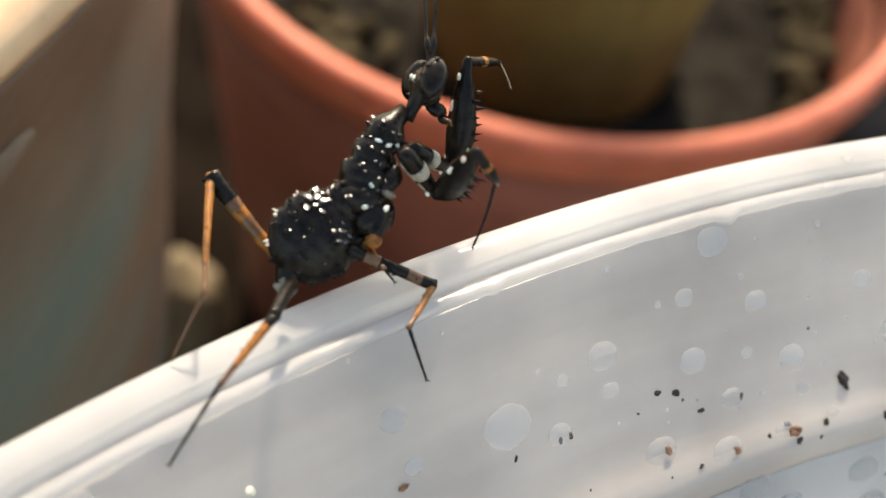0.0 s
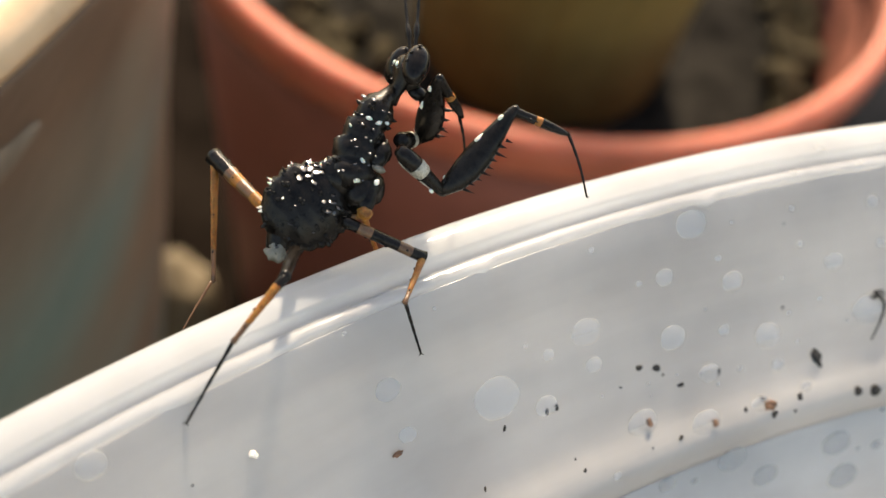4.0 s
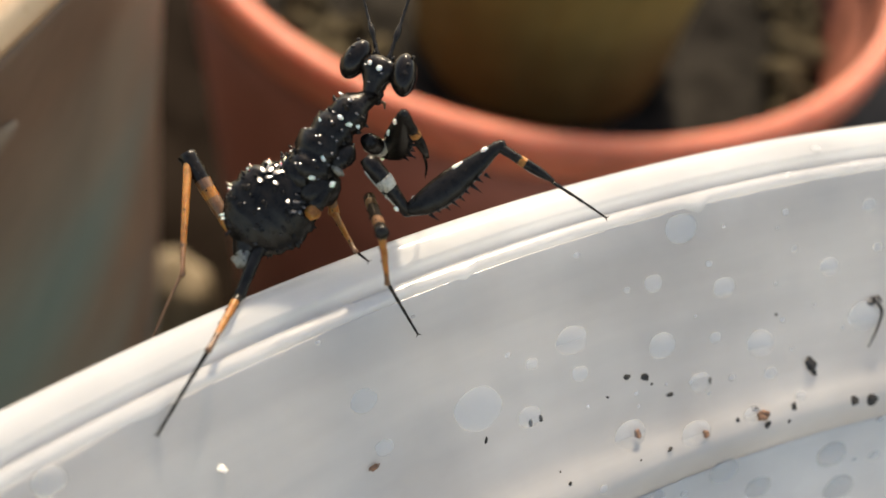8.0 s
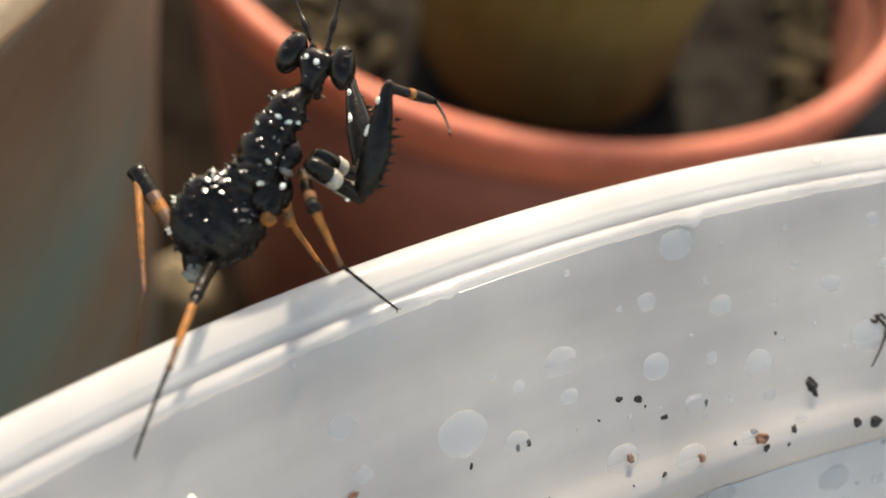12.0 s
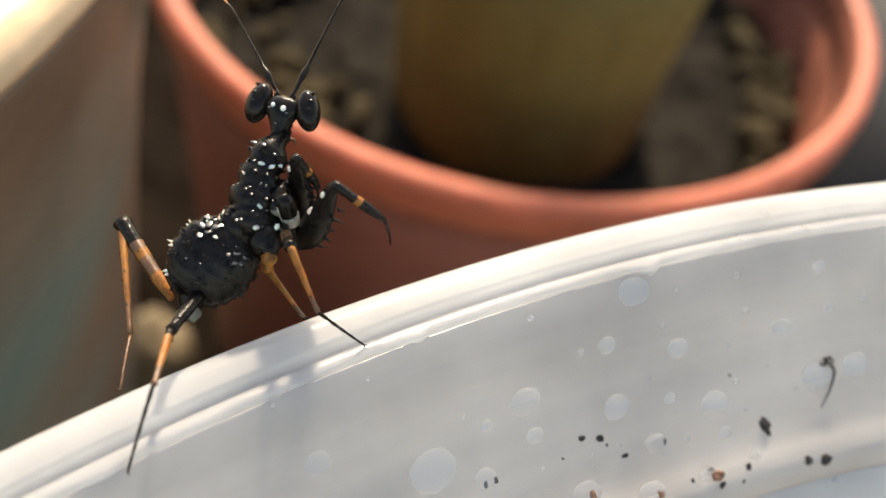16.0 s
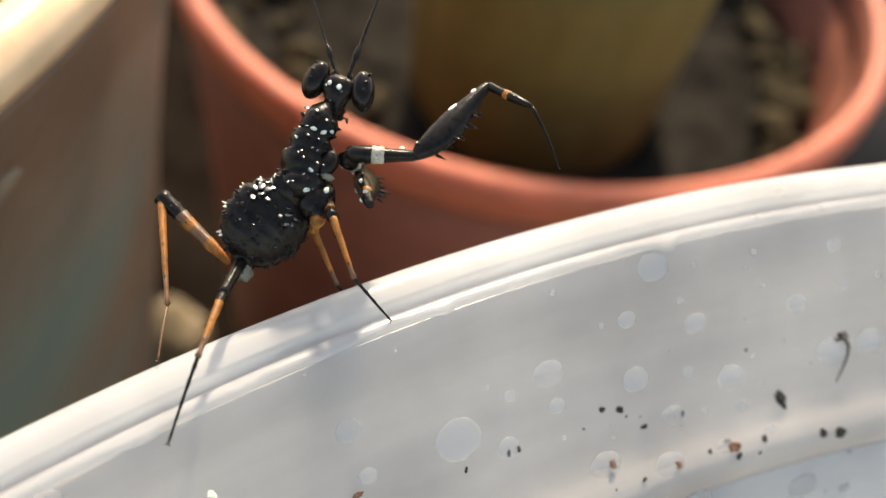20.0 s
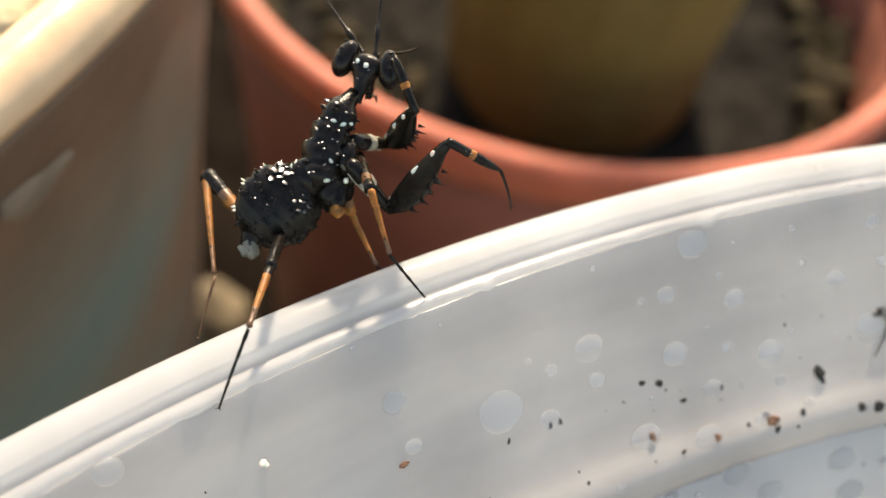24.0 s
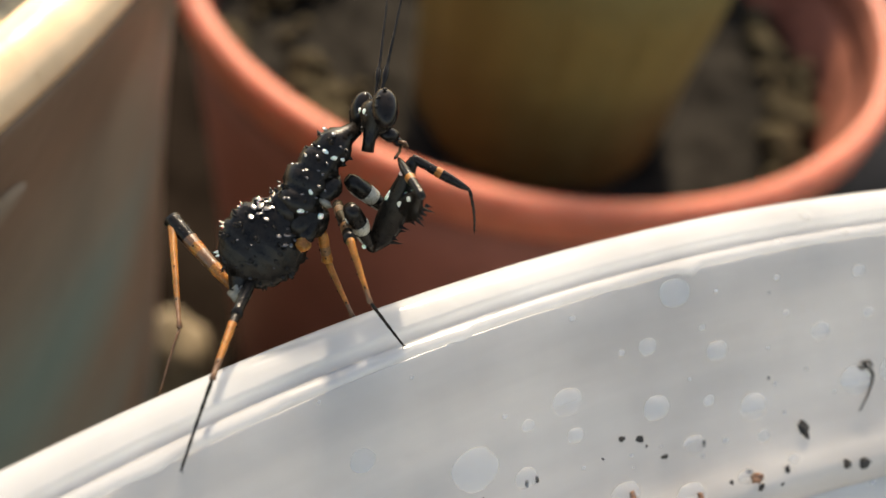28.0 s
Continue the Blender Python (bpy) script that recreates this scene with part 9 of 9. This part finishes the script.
    walk(PART['midL_femur'], [
        (0, pose(0.00025, 0.00131, 0.00041, -98.5, -63.8, -24.6)),
        (0.5, pose(0.00031, 0.00133, 0.00042, -102.2, -63.8, -19.9)),
        (1, pose(0.00038, 0.00135, 0.00041, -110.6, -63.1, -9.1)),
        (1.5, pose(0.00049, 0.00129, 0.00046, -117.9, -61.9, -0.0)),
        (2, pose(0.00049, 0.00124, 0.00056, -122.8, -60.2, 5.3)),
        (2.5, pose(0.00025, 0.00142, 0.00064, -113.0, -61.0, -34.5)),
        (3, pose(0.00002, 0.00156, 0.00068, -92.3, -49.4, -82.1)),
        (3.5, pose(-0.00000, 0.00154, 0.00067, -92.5, -51.5, -78.0)),
        (4, pose(0.00010, 0.00155, 0.00063, -92.6, -56.8, -66.8)),
        (4.5, pose(0.00023, 0.00153, 0.00059, -92.8, -64.2, -50.1)),
        (5, pose(0.00034, 0.00152, 0.00054, -93.7, -70.5, -32.3)),
        (5.5, pose(0.00044, 0.00150, 0.00050, -95.9, -73.0, -18.4)),
        (6, pose(0.00044, 0.00151, 0.00049, -100.2, -72.6, -9.3)),
        (6.5, pose(0.00045, 0.00146, 0.00050, -106.8, -70.7, -3.7)),
        (7, pose(0.00041, 0.00145, 0.00054, -116.9, -68.5, 4.9)),
        (7.5, pose(0.00042, 0.00182, 0.00090, -141.6, -15.3, -18.6)),
        (8, pose(0.00043, 0.00222, 0.00124, -167.7, -11.2, -76.0)),
        (8.5, pose(0.00026, 0.00215, 0.00118, -168.0, -11.7, -77.8)),
        (9, pose(-0.00000, 0.00209, 0.00107, -167.9, -10.9, -78.2)),
        (9.5, pose(-0.00001, 0.00208, 0.00097, -168.9, -9.6, -78.3)),
        (10, pose(-0.00008, 0.00205, 0.00091, -169.1, -9.2, -78.2)),
        (10.5, pose(-0.00008, 0.00218, 0.00102, -169.3, -8.8, -77.4)),
        (11, pose(-0.00010, 0.00232, 0.00108, -169.2, -9.0, -77.1)),
        (11.5, pose(-0.00013, 0.00232, 0.00113, -169.5, -9.0, -76.9)),
        (12, pose(-0.00015, 0.00229, 0.00116, -169.3, -9.0, -77.1)),
        (12.5, pose(-0.00014, 0.00227, 0.00121, -168.9, -8.9, -77.3)),
        (13, pose(-0.00014, 0.00224, 0.00125, -168.5, -8.9, -77.6)),
        (13.5, pose(-0.00015, 0.00222, 0.00129, -168.2, -8.9, -77.7)),
        (14, pose(-0.00014, 0.00225, 0.00132, -168.4, -9.2, -77.8)),
        (14.5, pose(-0.00021, 0.00236, 0.00124, -168.1, -10.4, -77.5)),
        (15, pose(-0.00021, 0.00245, 0.00115, -167.8, -11.3, -77.3)),
        (15.5, pose(-0.00025, 0.00245, 0.00110, -168.2, -10.8, -77.9)),
        (16, pose(-0.00023, 0.00243, 0.00104, -168.7, -10.2, -78.4)),
        (16.5, pose(-0.00025, 0.00244, 0.00110, -168.7, -10.8, -77.5)),
        (17, pose(-0.00017, 0.00247, 0.00116, -168.2, -11.5, -76.3)),
        (17.5, pose(-0.00008, 0.00251, 0.00118, -167.8, -11.7, -76.2)),
        (18, pose(0.00004, 0.00255, 0.00120, -167.9, -11.5, -76.1)),
        (18.5, pose(0.00004, 0.00261, 0.00124, -167.9, -11.3, -76.5)),
        (19, pose(0.00004, 0.00268, 0.00130, -167.8, -11.0, -77.1)),
        (19.5, pose(0.00005, 0.00274, 0.00135, -167.7, -11.2, -76.9)),
        (20, pose(0.00007, 0.00276, 0.00141, -167.8, -11.4, -76.7)),
        (20.5, pose(0.00005, 0.00278, 0.00142, -167.6, -11.5, -76.6)),
        (21, pose(0.00004, 0.00277, 0.00142, -167.7, -11.5, -76.3)),
        (21.5, pose(0.00002, 0.00275, 0.00141, -167.8, -11.6, -75.9)),
        (22, pose(0.00001, 0.00273, 0.00143, -167.9, -11.7, -75.7)),
        (22.5, pose(-0.00001, 0.00272, 0.00141, -167.8, -11.8, -75.4)),
        (23, pose(-0.00000, 0.00275, 0.00143, -167.9, -11.8, -75.5)),
        (23.5, pose(-0.00006, 0.00268, 0.00133, -168.1, -11.9, -74.8)),
        (24, pose(-0.00015, 0.00267, 0.00127, -168.5, -11.8, -74.3)),
        (24.5, pose(-0.00006, 0.00268, 0.00126, -168.3, -11.0, -74.8)),
        (25, pose(-0.00003, 0.00277, 0.00130, -168.4, -9.9, -75.2)),
        (25.5, pose(-0.00004, 0.00280, 0.00135, -168.0, -10.8, -74.9)),
        (26, pose(-0.00008, 0.00282, 0.00137, -167.6, -11.7, -74.3)),
        (26.5, pose(-0.00004, 0.00272, 0.00138, -167.5, -11.6, -74.5)),
        (27, pose(0.00003, 0.00264, 0.00137, -167.7, -11.2, -74.9)),
        (27.5, pose(0.00006, 0.00264, 0.00132, -167.6, -10.9, -75.6)),
        (28, pose(0.00008, 0.00263, 0.00125, -167.2, -10.5, -76.1)),
    ])
    walk(PART['midL_tibia'], [
        (0, pose(0.00067, 0.00197, 0.00035, -57.9, -54.8, -173.2)),
        (0.5, pose(0.00070, 0.00201, 0.00034, -57.0, -55.1, -174.5)),
        (1, pose(0.00074, 0.00204, 0.00028, -55.2, -56.1, -177.3)),
        (1.5, pose(0.00081, 0.00198, 0.00028, -55.0, -57.0, -179.0)),
        (2, pose(0.00079, 0.00193, 0.00035, -56.8, -58.8, -178.4)),
        (2.5, pose(0.00088, 0.00186, 0.00049, -141.9, -46.7, -91.0)),
        (3, pose(0.00078, 0.00165, 0.00066, -156.9, 0.6, -57.9)),
        (3.5, pose(0.00077, 0.00168, 0.00065, -158.3, -2.8, -59.4)),
        (4, pose(0.00083, 0.00183, 0.00060, -161.1, -17.1, -66.0)),
        (4.5, pose(0.00085, 0.00200, 0.00058, -152.1, -49.0, -87.8)),
        (5, pose(0.00080, 0.00215, 0.00052, -98.9, -66.6, -144.7)),
        (5.5, pose(0.00075, 0.00223, 0.00047, -63.5, -63.3, -179.3)),
        (6, pose(0.00069, 0.00226, 0.00044, -54.3, -61.0, 172.6)),
        (6.5, pose(0.00071, 0.00220, 0.00042, -57.4, -61.3, 177.4)),
        (7, pose(0.00067, 0.00216, 0.00042, -63.2, -61.0, -175.2)),
        (7.5, pose(0.00072, 0.00223, 0.00032, -60.2, -59.3, -178.5)),
        (8, pose(0.00062, 0.00211, 0.00050, -72.5, -61.7, -160.7)),
        (8.5, pose(0.00044, 0.00203, 0.00043, -79.0, -58.8, -148.0)),
        (9, pose(0.00019, 0.00198, 0.00031, -84.9, -55.7, -135.0)),
        (9.5, pose(0.00016, 0.00198, 0.00021, -87.1, -55.1, -129.4)),
        (10, pose(0.00009, 0.00196, 0.00016, -89.8, -55.5, -124.7)),
        (10.5, pose(0.00008, 0.00210, 0.00027, -115.8, -53.4, -101.5)),
        (11, pose(0.00006, 0.00224, 0.00034, -134.2, -48.5, -85.9)),
        (11.5, pose(0.00003, 0.00223, 0.00038, -134.5, -48.1, -85.3)),
        (12, pose(0.00003, 0.00221, 0.00041, -134.0, -47.9, -85.6)),
        (12.5, pose(0.00003, 0.00218, 0.00045, -133.2, -47.8, -85.9)),
        (13, pose(0.00004, 0.00216, 0.00049, -132.3, -47.7, -86.4)),
        (13.5, pose(0.00003, 0.00214, 0.00053, -131.7, -47.5, -86.7)),
        (14, pose(0.00004, 0.00215, 0.00056, -131.5, -47.3, -87.0)),
        (14.5, pose(-0.00002, 0.00225, 0.00047, -132.0, -47.4, -87.4)),
        (15, pose(-0.00001, 0.00234, 0.00039, -132.1, -47.6, -89.1)),
        (15.5, pose(-0.00005, 0.00234, 0.00034, -123.8, -51.3, -97.8)),
        (16, pose(-0.00005, 0.00233, 0.00027, -114.8, -54.1, -106.5)),
        (16.5, pose(-0.00006, 0.00234, 0.00032, -120.8, -53.4, -101.4)),
        (17, pose(0.00003, 0.00235, 0.00039, -128.0, -52.4, -95.8)),
        (17.5, pose(0.00012, 0.00239, 0.00041, -119.7, -58.5, -109.0)),
        (18, pose(0.00025, 0.00245, 0.00043, -106.8, -62.8, -126.1)),
        (18.5, pose(0.00024, 0.00250, 0.00047, -127.5, -56.7, -103.1)),
        (19, pose(0.00024, 0.00258, 0.00053, -141.2, -47.3, -87.3)),
        (19.5, pose(0.00025, 0.00263, 0.00059, -143.3, -47.2, -87.5)),
        (20, pose(0.00028, 0.00265, 0.00064, -145.0, -47.5, -87.6)),
        (20.5, pose(0.00025, 0.00267, 0.00065, -145.0, -47.4, -87.6)),
        (21, pose(0.00024, 0.00265, 0.00064, -145.1, -47.4, -87.2)),
        (21.5, pose(0.00022, 0.00264, 0.00065, -145.1, -47.6, -86.9)),
        (22, pose(0.00021, 0.00261, 0.00065, -145.1, -47.7, -86.4)),
        (22.5, pose(0.00019, 0.00261, 0.00065, -144.9, -47.8, -86.1)),
        (23, pose(0.00020, 0.00263, 0.00066, -144.8, -47.7, -86.1)),
        (23.5, pose(0.00014, 0.00256, 0.00056, -142.2, -50.6, -88.1)),
        (24, pose(0.00006, 0.00256, 0.00047, -140.0, -53.0, -90.2)),
        (24.5, pose(0.00014, 0.00257, 0.00047, -142.1, -50.3, -87.8)),
        (25, pose(0.00017, 0.00267, 0.00050, -144.8, -47.2, -84.9)),
        (25.5, pose(0.00016, 0.00270, 0.00056, -144.7, -47.4, -85.0)),
        (26, pose(0.00013, 0.00271, 0.00060, -144.0, -48.1, -85.5)),
        (26.5, pose(0.00018, 0.00262, 0.00060, -143.5, -48.4, -86.2)),
        (27, pose(0.00025, 0.00253, 0.00059, -143.2, -48.4, -87.2)),
        (27.5, pose(0.00026, 0.00254, 0.00054, -141.3, -49.7, -89.7)),
        (28, pose(0.00029, 0.00253, 0.00048, -139.1, -50.9, -92.4)),
    ])
    walk(PART['midL_tarsus'], [
        (0, pose(0.00153, 0.00070, 0.00084, -128.9, -50.2, -87.9)),
        (0.5, pose(0.00155, 0.00074, 0.00085, -127.6, -50.8, -88.2)),
        (1, pose(0.00157, 0.00076, 0.00079, -124.7, -51.9, -88.3)),
        (1.5, pose(0.00160, 0.00069, 0.00078, -120.4, -51.9, -88.9)),
        (2, pose(0.00157, 0.00062, 0.00080, -116.8, -50.8, -87.1)),
        (2.5, pose(0.00184, 0.00093, -0.00036, 2.8, -47.9, -87.2)),
        (3, pose(0.00130, 0.00199, -0.00079, -122.8, -49.3, -87.6)),
        (3.5, pose(0.00131, 0.00191, -0.00082, -90.7, -54.1, -120.0)),
        (4, pose(0.00148, 0.00163, -0.00083, -31.0, -3.8, -127.6)),
        (4.5, pose(0.00163, 0.00097, -0.00035, -7.0, -49.9, -86.1)),
        (5, pose(0.00152, 0.00074, 0.00042, -124.7, -44.6, -5.7)),
        (5.5, pose(0.00141, 0.00080, 0.00079, -132.2, -37.8, -65.1)),
        (6, pose(0.00134, 0.00086, 0.00090, -124.8, -48.6, -85.1)),
        (6.5, pose(0.00140, 0.00082, 0.00084, -123.6, -47.9, -84.4)),
        (7, pose(0.00141, 0.00082, 0.00076, -120.4, -48.1, -85.3)),
        (7.5, pose(0.00143, 0.00089, 0.00072, -113.2, -52.1, -96.1)),
        (8, pose(0.00151, 0.00083, 0.00073, -117.8, -49.0, -85.1)),
        (8.5, pose(0.00149, 0.00085, 0.00059, -134.2, -34.1, -59.7)),
        (9, pose(0.00140, 0.00094, 0.00039, -139.2, -22.9, -48.9)),
        (9.5, pose(0.00142, 0.00104, 0.00026, -134.7, -37.9, -63.6)),
        (10, pose(0.00137, 0.00108, 0.00017, -123.2, -48.4, -85.5)),
        (10.5, pose(0.00136, 0.00129, -0.00014, -90.6, -51.1, -115.3)),
        (11, pose(0.00124, 0.00151, -0.00038, -78.0, -50.7, -123.1)),
        (11.5, pose(0.00122, 0.00150, -0.00036, -89.2, -51.6, -107.7)),
        (12, pose(0.00122, 0.00149, -0.00032, -97.8, -50.8, -95.6)),
        (12.5, pose(0.00124, 0.00146, -0.00028, -104.0, -49.2, -86.5)),
        (13, pose(0.00126, 0.00144, -0.00023, -108.5, -47.2, -79.9)),
        (13.5, pose(0.00127, 0.00143, -0.00019, -112.9, -45.1, -74.0)),
        (14, pose(0.00129, 0.00144, -0.00017, -117.9, -43.1, -68.3)),
        (14.5, pose(0.00122, 0.00150, -0.00026, -124.8, -38.3, -59.2)),
        (15, pose(0.00121, 0.00155, -0.00034, -128.1, -32.9, -52.0)),
        (15.5, pose(0.00120, 0.00145, -0.00023, -128.6, -29.6, -45.9)),
        (16, pose(0.00122, 0.00137, -0.00014, -130.3, -28.5, -43.2)),
        (16.5, pose(0.00119, 0.00140, -0.00018, -130.9, -30.9, -49.4)),
        (17, pose(0.00123, 0.00143, -0.00022, -130.2, -33.7, -57.1)),
        (17.5, pose(0.00124, 0.00128, -0.00001, -130.5, -31.0, -53.5)),
        (18, pose(0.00127, 0.00118, 0.00021, -131.7, -32.0, -55.0)),
        (18.5, pose(0.00132, 0.00140, -0.00007, -121.8, -38.9, -64.1)),
        (19, pose(0.00130, 0.00169, -0.00034, -111.5, -46.8, -83.8)),
        (19.5, pose(0.00126, 0.00171, -0.00030, -116.9, -46.7, -85.4)),
        (20, pose(0.00125, 0.00170, -0.00027, -121.7, -46.6, -85.4)),
        (20.5, pose(0.00124, 0.00172, -0.00027, -122.3, -46.6, -85.4)),
        (21, pose(0.00122, 0.00171, -0.00026, -122.9, -46.7, -85.3)),
        (21.5, pose(0.00122, 0.00170, -0.00026, -123.5, -47.0, -85.2)),
        (22, pose(0.00120, 0.00168, -0.00025, -124.1, -47.1, -85.1)),
        (22.5, pose(0.00120, 0.00167, -0.00025, -124.5, -47.4, -84.9)),
        (23, pose(0.00121, 0.00172, -0.00024, -124.9, -47.5, -84.9)),
        (23.5, pose(0.00119, 0.00158, -0.00027, -128.5, -42.9, -69.5)),
        (24, pose(0.00114, 0.00152, -0.00031, -129.6, -36.7, -57.4)),
        (24.5, pose(0.00120, 0.00159, -0.00038, -126.1, -37.3, -57.1)),
        (25, pose(0.00123, 0.00175, -0.00043, -123.8, -39.4, -59.1)),
        (25.5, pose(0.00121, 0.00178, -0.00037, -126.1, -45.0, -72.3)),
        (26, pose(0.00119, 0.00178, -0.00030, -124.7, -47.9, -85.0)),
        (26.5, pose(0.00123, 0.00168, -0.00029, -130.6, -41.4, -62.0)),
        (27, pose(0.00129, 0.00158, -0.00029, -127.8, -32.4, -45.8)),
        (27.5, pose(0.00130, 0.00156, -0.00029, -123.1, -36.8, -53.6)),
        (28, pose(0.00133, 0.00152, -0.00030, -118.2, -40.2, -61.9)),
    ])
    walk(PART['antennaL'], [
        (0, pose(-0.00014, 0.0001, 0.00036, 15.7, -24.3, -3.4)),
        (1, pose(-0.00014, 0.0001, 0.00036, 15.7, -24.2, -3.4)),
        (2, pose(-0.00014, 0.0001, 0.00036, 12.8, -21.6, -2.5)),
        (3, pose(-0.00014, 0.0001, 0.00036, 12.8, -23.3, -2.6)),
        (4.5, pose(-0.00014, 0.0001, 0.00036, 20.0, -28.4, -5.1)),
        (6, pose(-0.00014, 0.0001, 0.00036, 27.4, -34.6, -8.7)),
        (7, pose(-0.00014, 0.0001, 0.00036, 25.5, -33.7, -7.8)),
        (8, pose(-0.00014, 0.0001, 0.00036, -13.1, -34.7, 4.1)),
        (9, pose(-0.00014, 0.0001, 0.00036, -14.6, -41.1, 5.5)),
        (10, pose(-0.00014, 0.0001, 0.00036, -17.9, -34.8, 5.7)),
        (11, pose(-0.00014, 0.0001, 0.00036, -14.5, -41.0, 5.5)),
        (14, pose(-0.00014, 0.0001, 0.00036, -16.1, -38.5, 5.6)),
        (15, pose(-0.00014, 0.0001, 0.00036, -16.3, -40.4, 6.0)),
        (16, pose(-0.00014, 0.0001, 0.00036, -16.0, -38.6, 5.6)),
        (17, pose(-0.00014, 0.0001, 0.00036, -14.3, -37.2, 4.9)),
        (18, pose(-0.00014, 0.0001, 0.00036, -14.5, -37.2, 4.9)),
        (19, pose(-0.00014, 0.0001, 0.00036, -14.4, -39.1, 5.2)),
        (20, pose(-0.00014, 0.0001, 0.00036, -14.5, -33.4, 4.4)),
        (21.5, pose(-0.00014, 0.0001, 0.00036, -4.7, -33.1, 1.4)),
        (22.5, pose(-0.00014, 0.0001, 0.00036, 2.6, -31.4, -0.7)),
        (23, pose(-0.00014, 0.0001, 0.00036, 51.9, -63.2, -33.4)),
        (23.5, pose(-0.00014, 0.0001, 0.00036, -4.6, -66.6, 3.0)),
        (24, pose(-0.00014, 0.0001, 0.00036, -10.8, -51.3, 5.2)),
        (24.5, pose(-0.00014, 0.0001, 0.00036, -3.4, -29.0, 0.9)),
        (25, pose(-0.00014, 0.0001, 0.00036, -1.0, -30.2, 0.3)),
        (25.5, pose(-0.00014, 0.0001, 0.00036, 107.8, -59.7, -76.4)),
        (26, pose(-0.00014, 0.0001, 0.00036, 89.9, -47.5, -47.5)),
        (26.5, pose(-0.00014, 0.0001, 0.00036, 4.1, -66.3, -2.7)),
        (27, pose(-0.00014, 0.0001, 0.00036, -2.2, -19.0, 0.4)),
        (28, pose(-0.00014, 0.0001, 0.00036, -9.9, -14.7, 1.3)),
    ])
    walk(PART['antennaR'], [
        (0, pose(0.00014, 0.0001, 0.00036, 10.9, -22.6, -2.2)),
        (1, pose(0.00014, 0.0001, 0.00036, 9.9, -22.2, -1.9)),
        (2, pose(0.00014, 0.0001, 0.00036, 8.9, -20.6, -1.6)),
        (3, pose(0.00014, 0.0001, 0.00036, 9.0, -21.9, -1.7)),
        (4.5, pose(0.00014, 0.0001, 0.00036, 8.5, -23.5, -1.8)),
        (6, pose(0.00014, 0.0001, 0.00036, 8.3, -25.1, -1.8)),
        (7, pose(0.00014, 0.0001, 0.00036, 3.9, -22.6, -0.8)),
        (8, pose(0.00014, 0.0001, 0.00036, -16.2, -8.2, 1.2)),
        (9, pose(0.00014, 0.0001, 0.00036, -15.2, -20.1, 2.7)),
        (10, pose(0.00014, 0.0001, 0.00036, -17.0, -10.0, 1.5)),
        (11, pose(0.00014, 0.0001, 0.00036, -16.1, -10.6, 1.5)),
        (14, pose(0.00014, 0.0001, 0.00036, -17.1, -4.3, 0.6)),
        (15, pose(0.00014, 0.0001, 0.00036, -18.2, 3.3, -0.5)),
        (16, pose(0.00014, 0.0001, 0.00036, -19.2, 8.9, -1.5)),
        (17, pose(0.00014, 0.0001, 0.00036, -19.5, 8.2, -1.4)),
        (18, pose(0.00014, 0.0001, 0.00036, -18.1, 1.7, -0.3)),
        (19, pose(0.00014, 0.0001, 0.00036, -17.5, -1.2, 0.2)),
        (20, pose(0.00014, 0.0001, 0.00036, -17.6, -1.1, 0.2)),
        (21.5, pose(0.00014, 0.0001, 0.00036, -11.2, -17.0, 1.7)),
        (22.5, pose(0.00014, 0.0001, 0.00036, -2.1, -25.0, 0.5)),
        (23, pose(0.00014, 0.0001, 0.00036, 2.5, -31.0, -0.7)),
        (23.5, pose(0.00014, 0.0001, 0.00036, -13.7, -18.5, 2.3)),
        (24, pose(0.00014, 0.0001, 0.00036, -15.8, -17.2, 2.4)),
        (24.5, pose(0.00014, 0.0001, 0.00036, -7.9, -21.4, 1.5)),
        (25, pose(0.00014, 0.0001, 0.00036, -11.8, -13.9, 1.5)),
        (25.5, pose(0.00014, 0.0001, 0.00036, 1.1, -25.0, -0.2)),
        (26, pose(0.00014, 0.0001, 0.00036, 20.4, -31.4, -5.8)),
        (26.5, pose(0.00014, 0.0001, 0.00036, -11.6, -27.5, 2.9)),
        (27, pose(0.00014, 0.0001, 0.00036, -27.5, -4.6, 1.1)),
        (28, pose(0.00014, 0.0001, 0.00036, -13.2, -12.7, 1.5)),
    ])


motions()
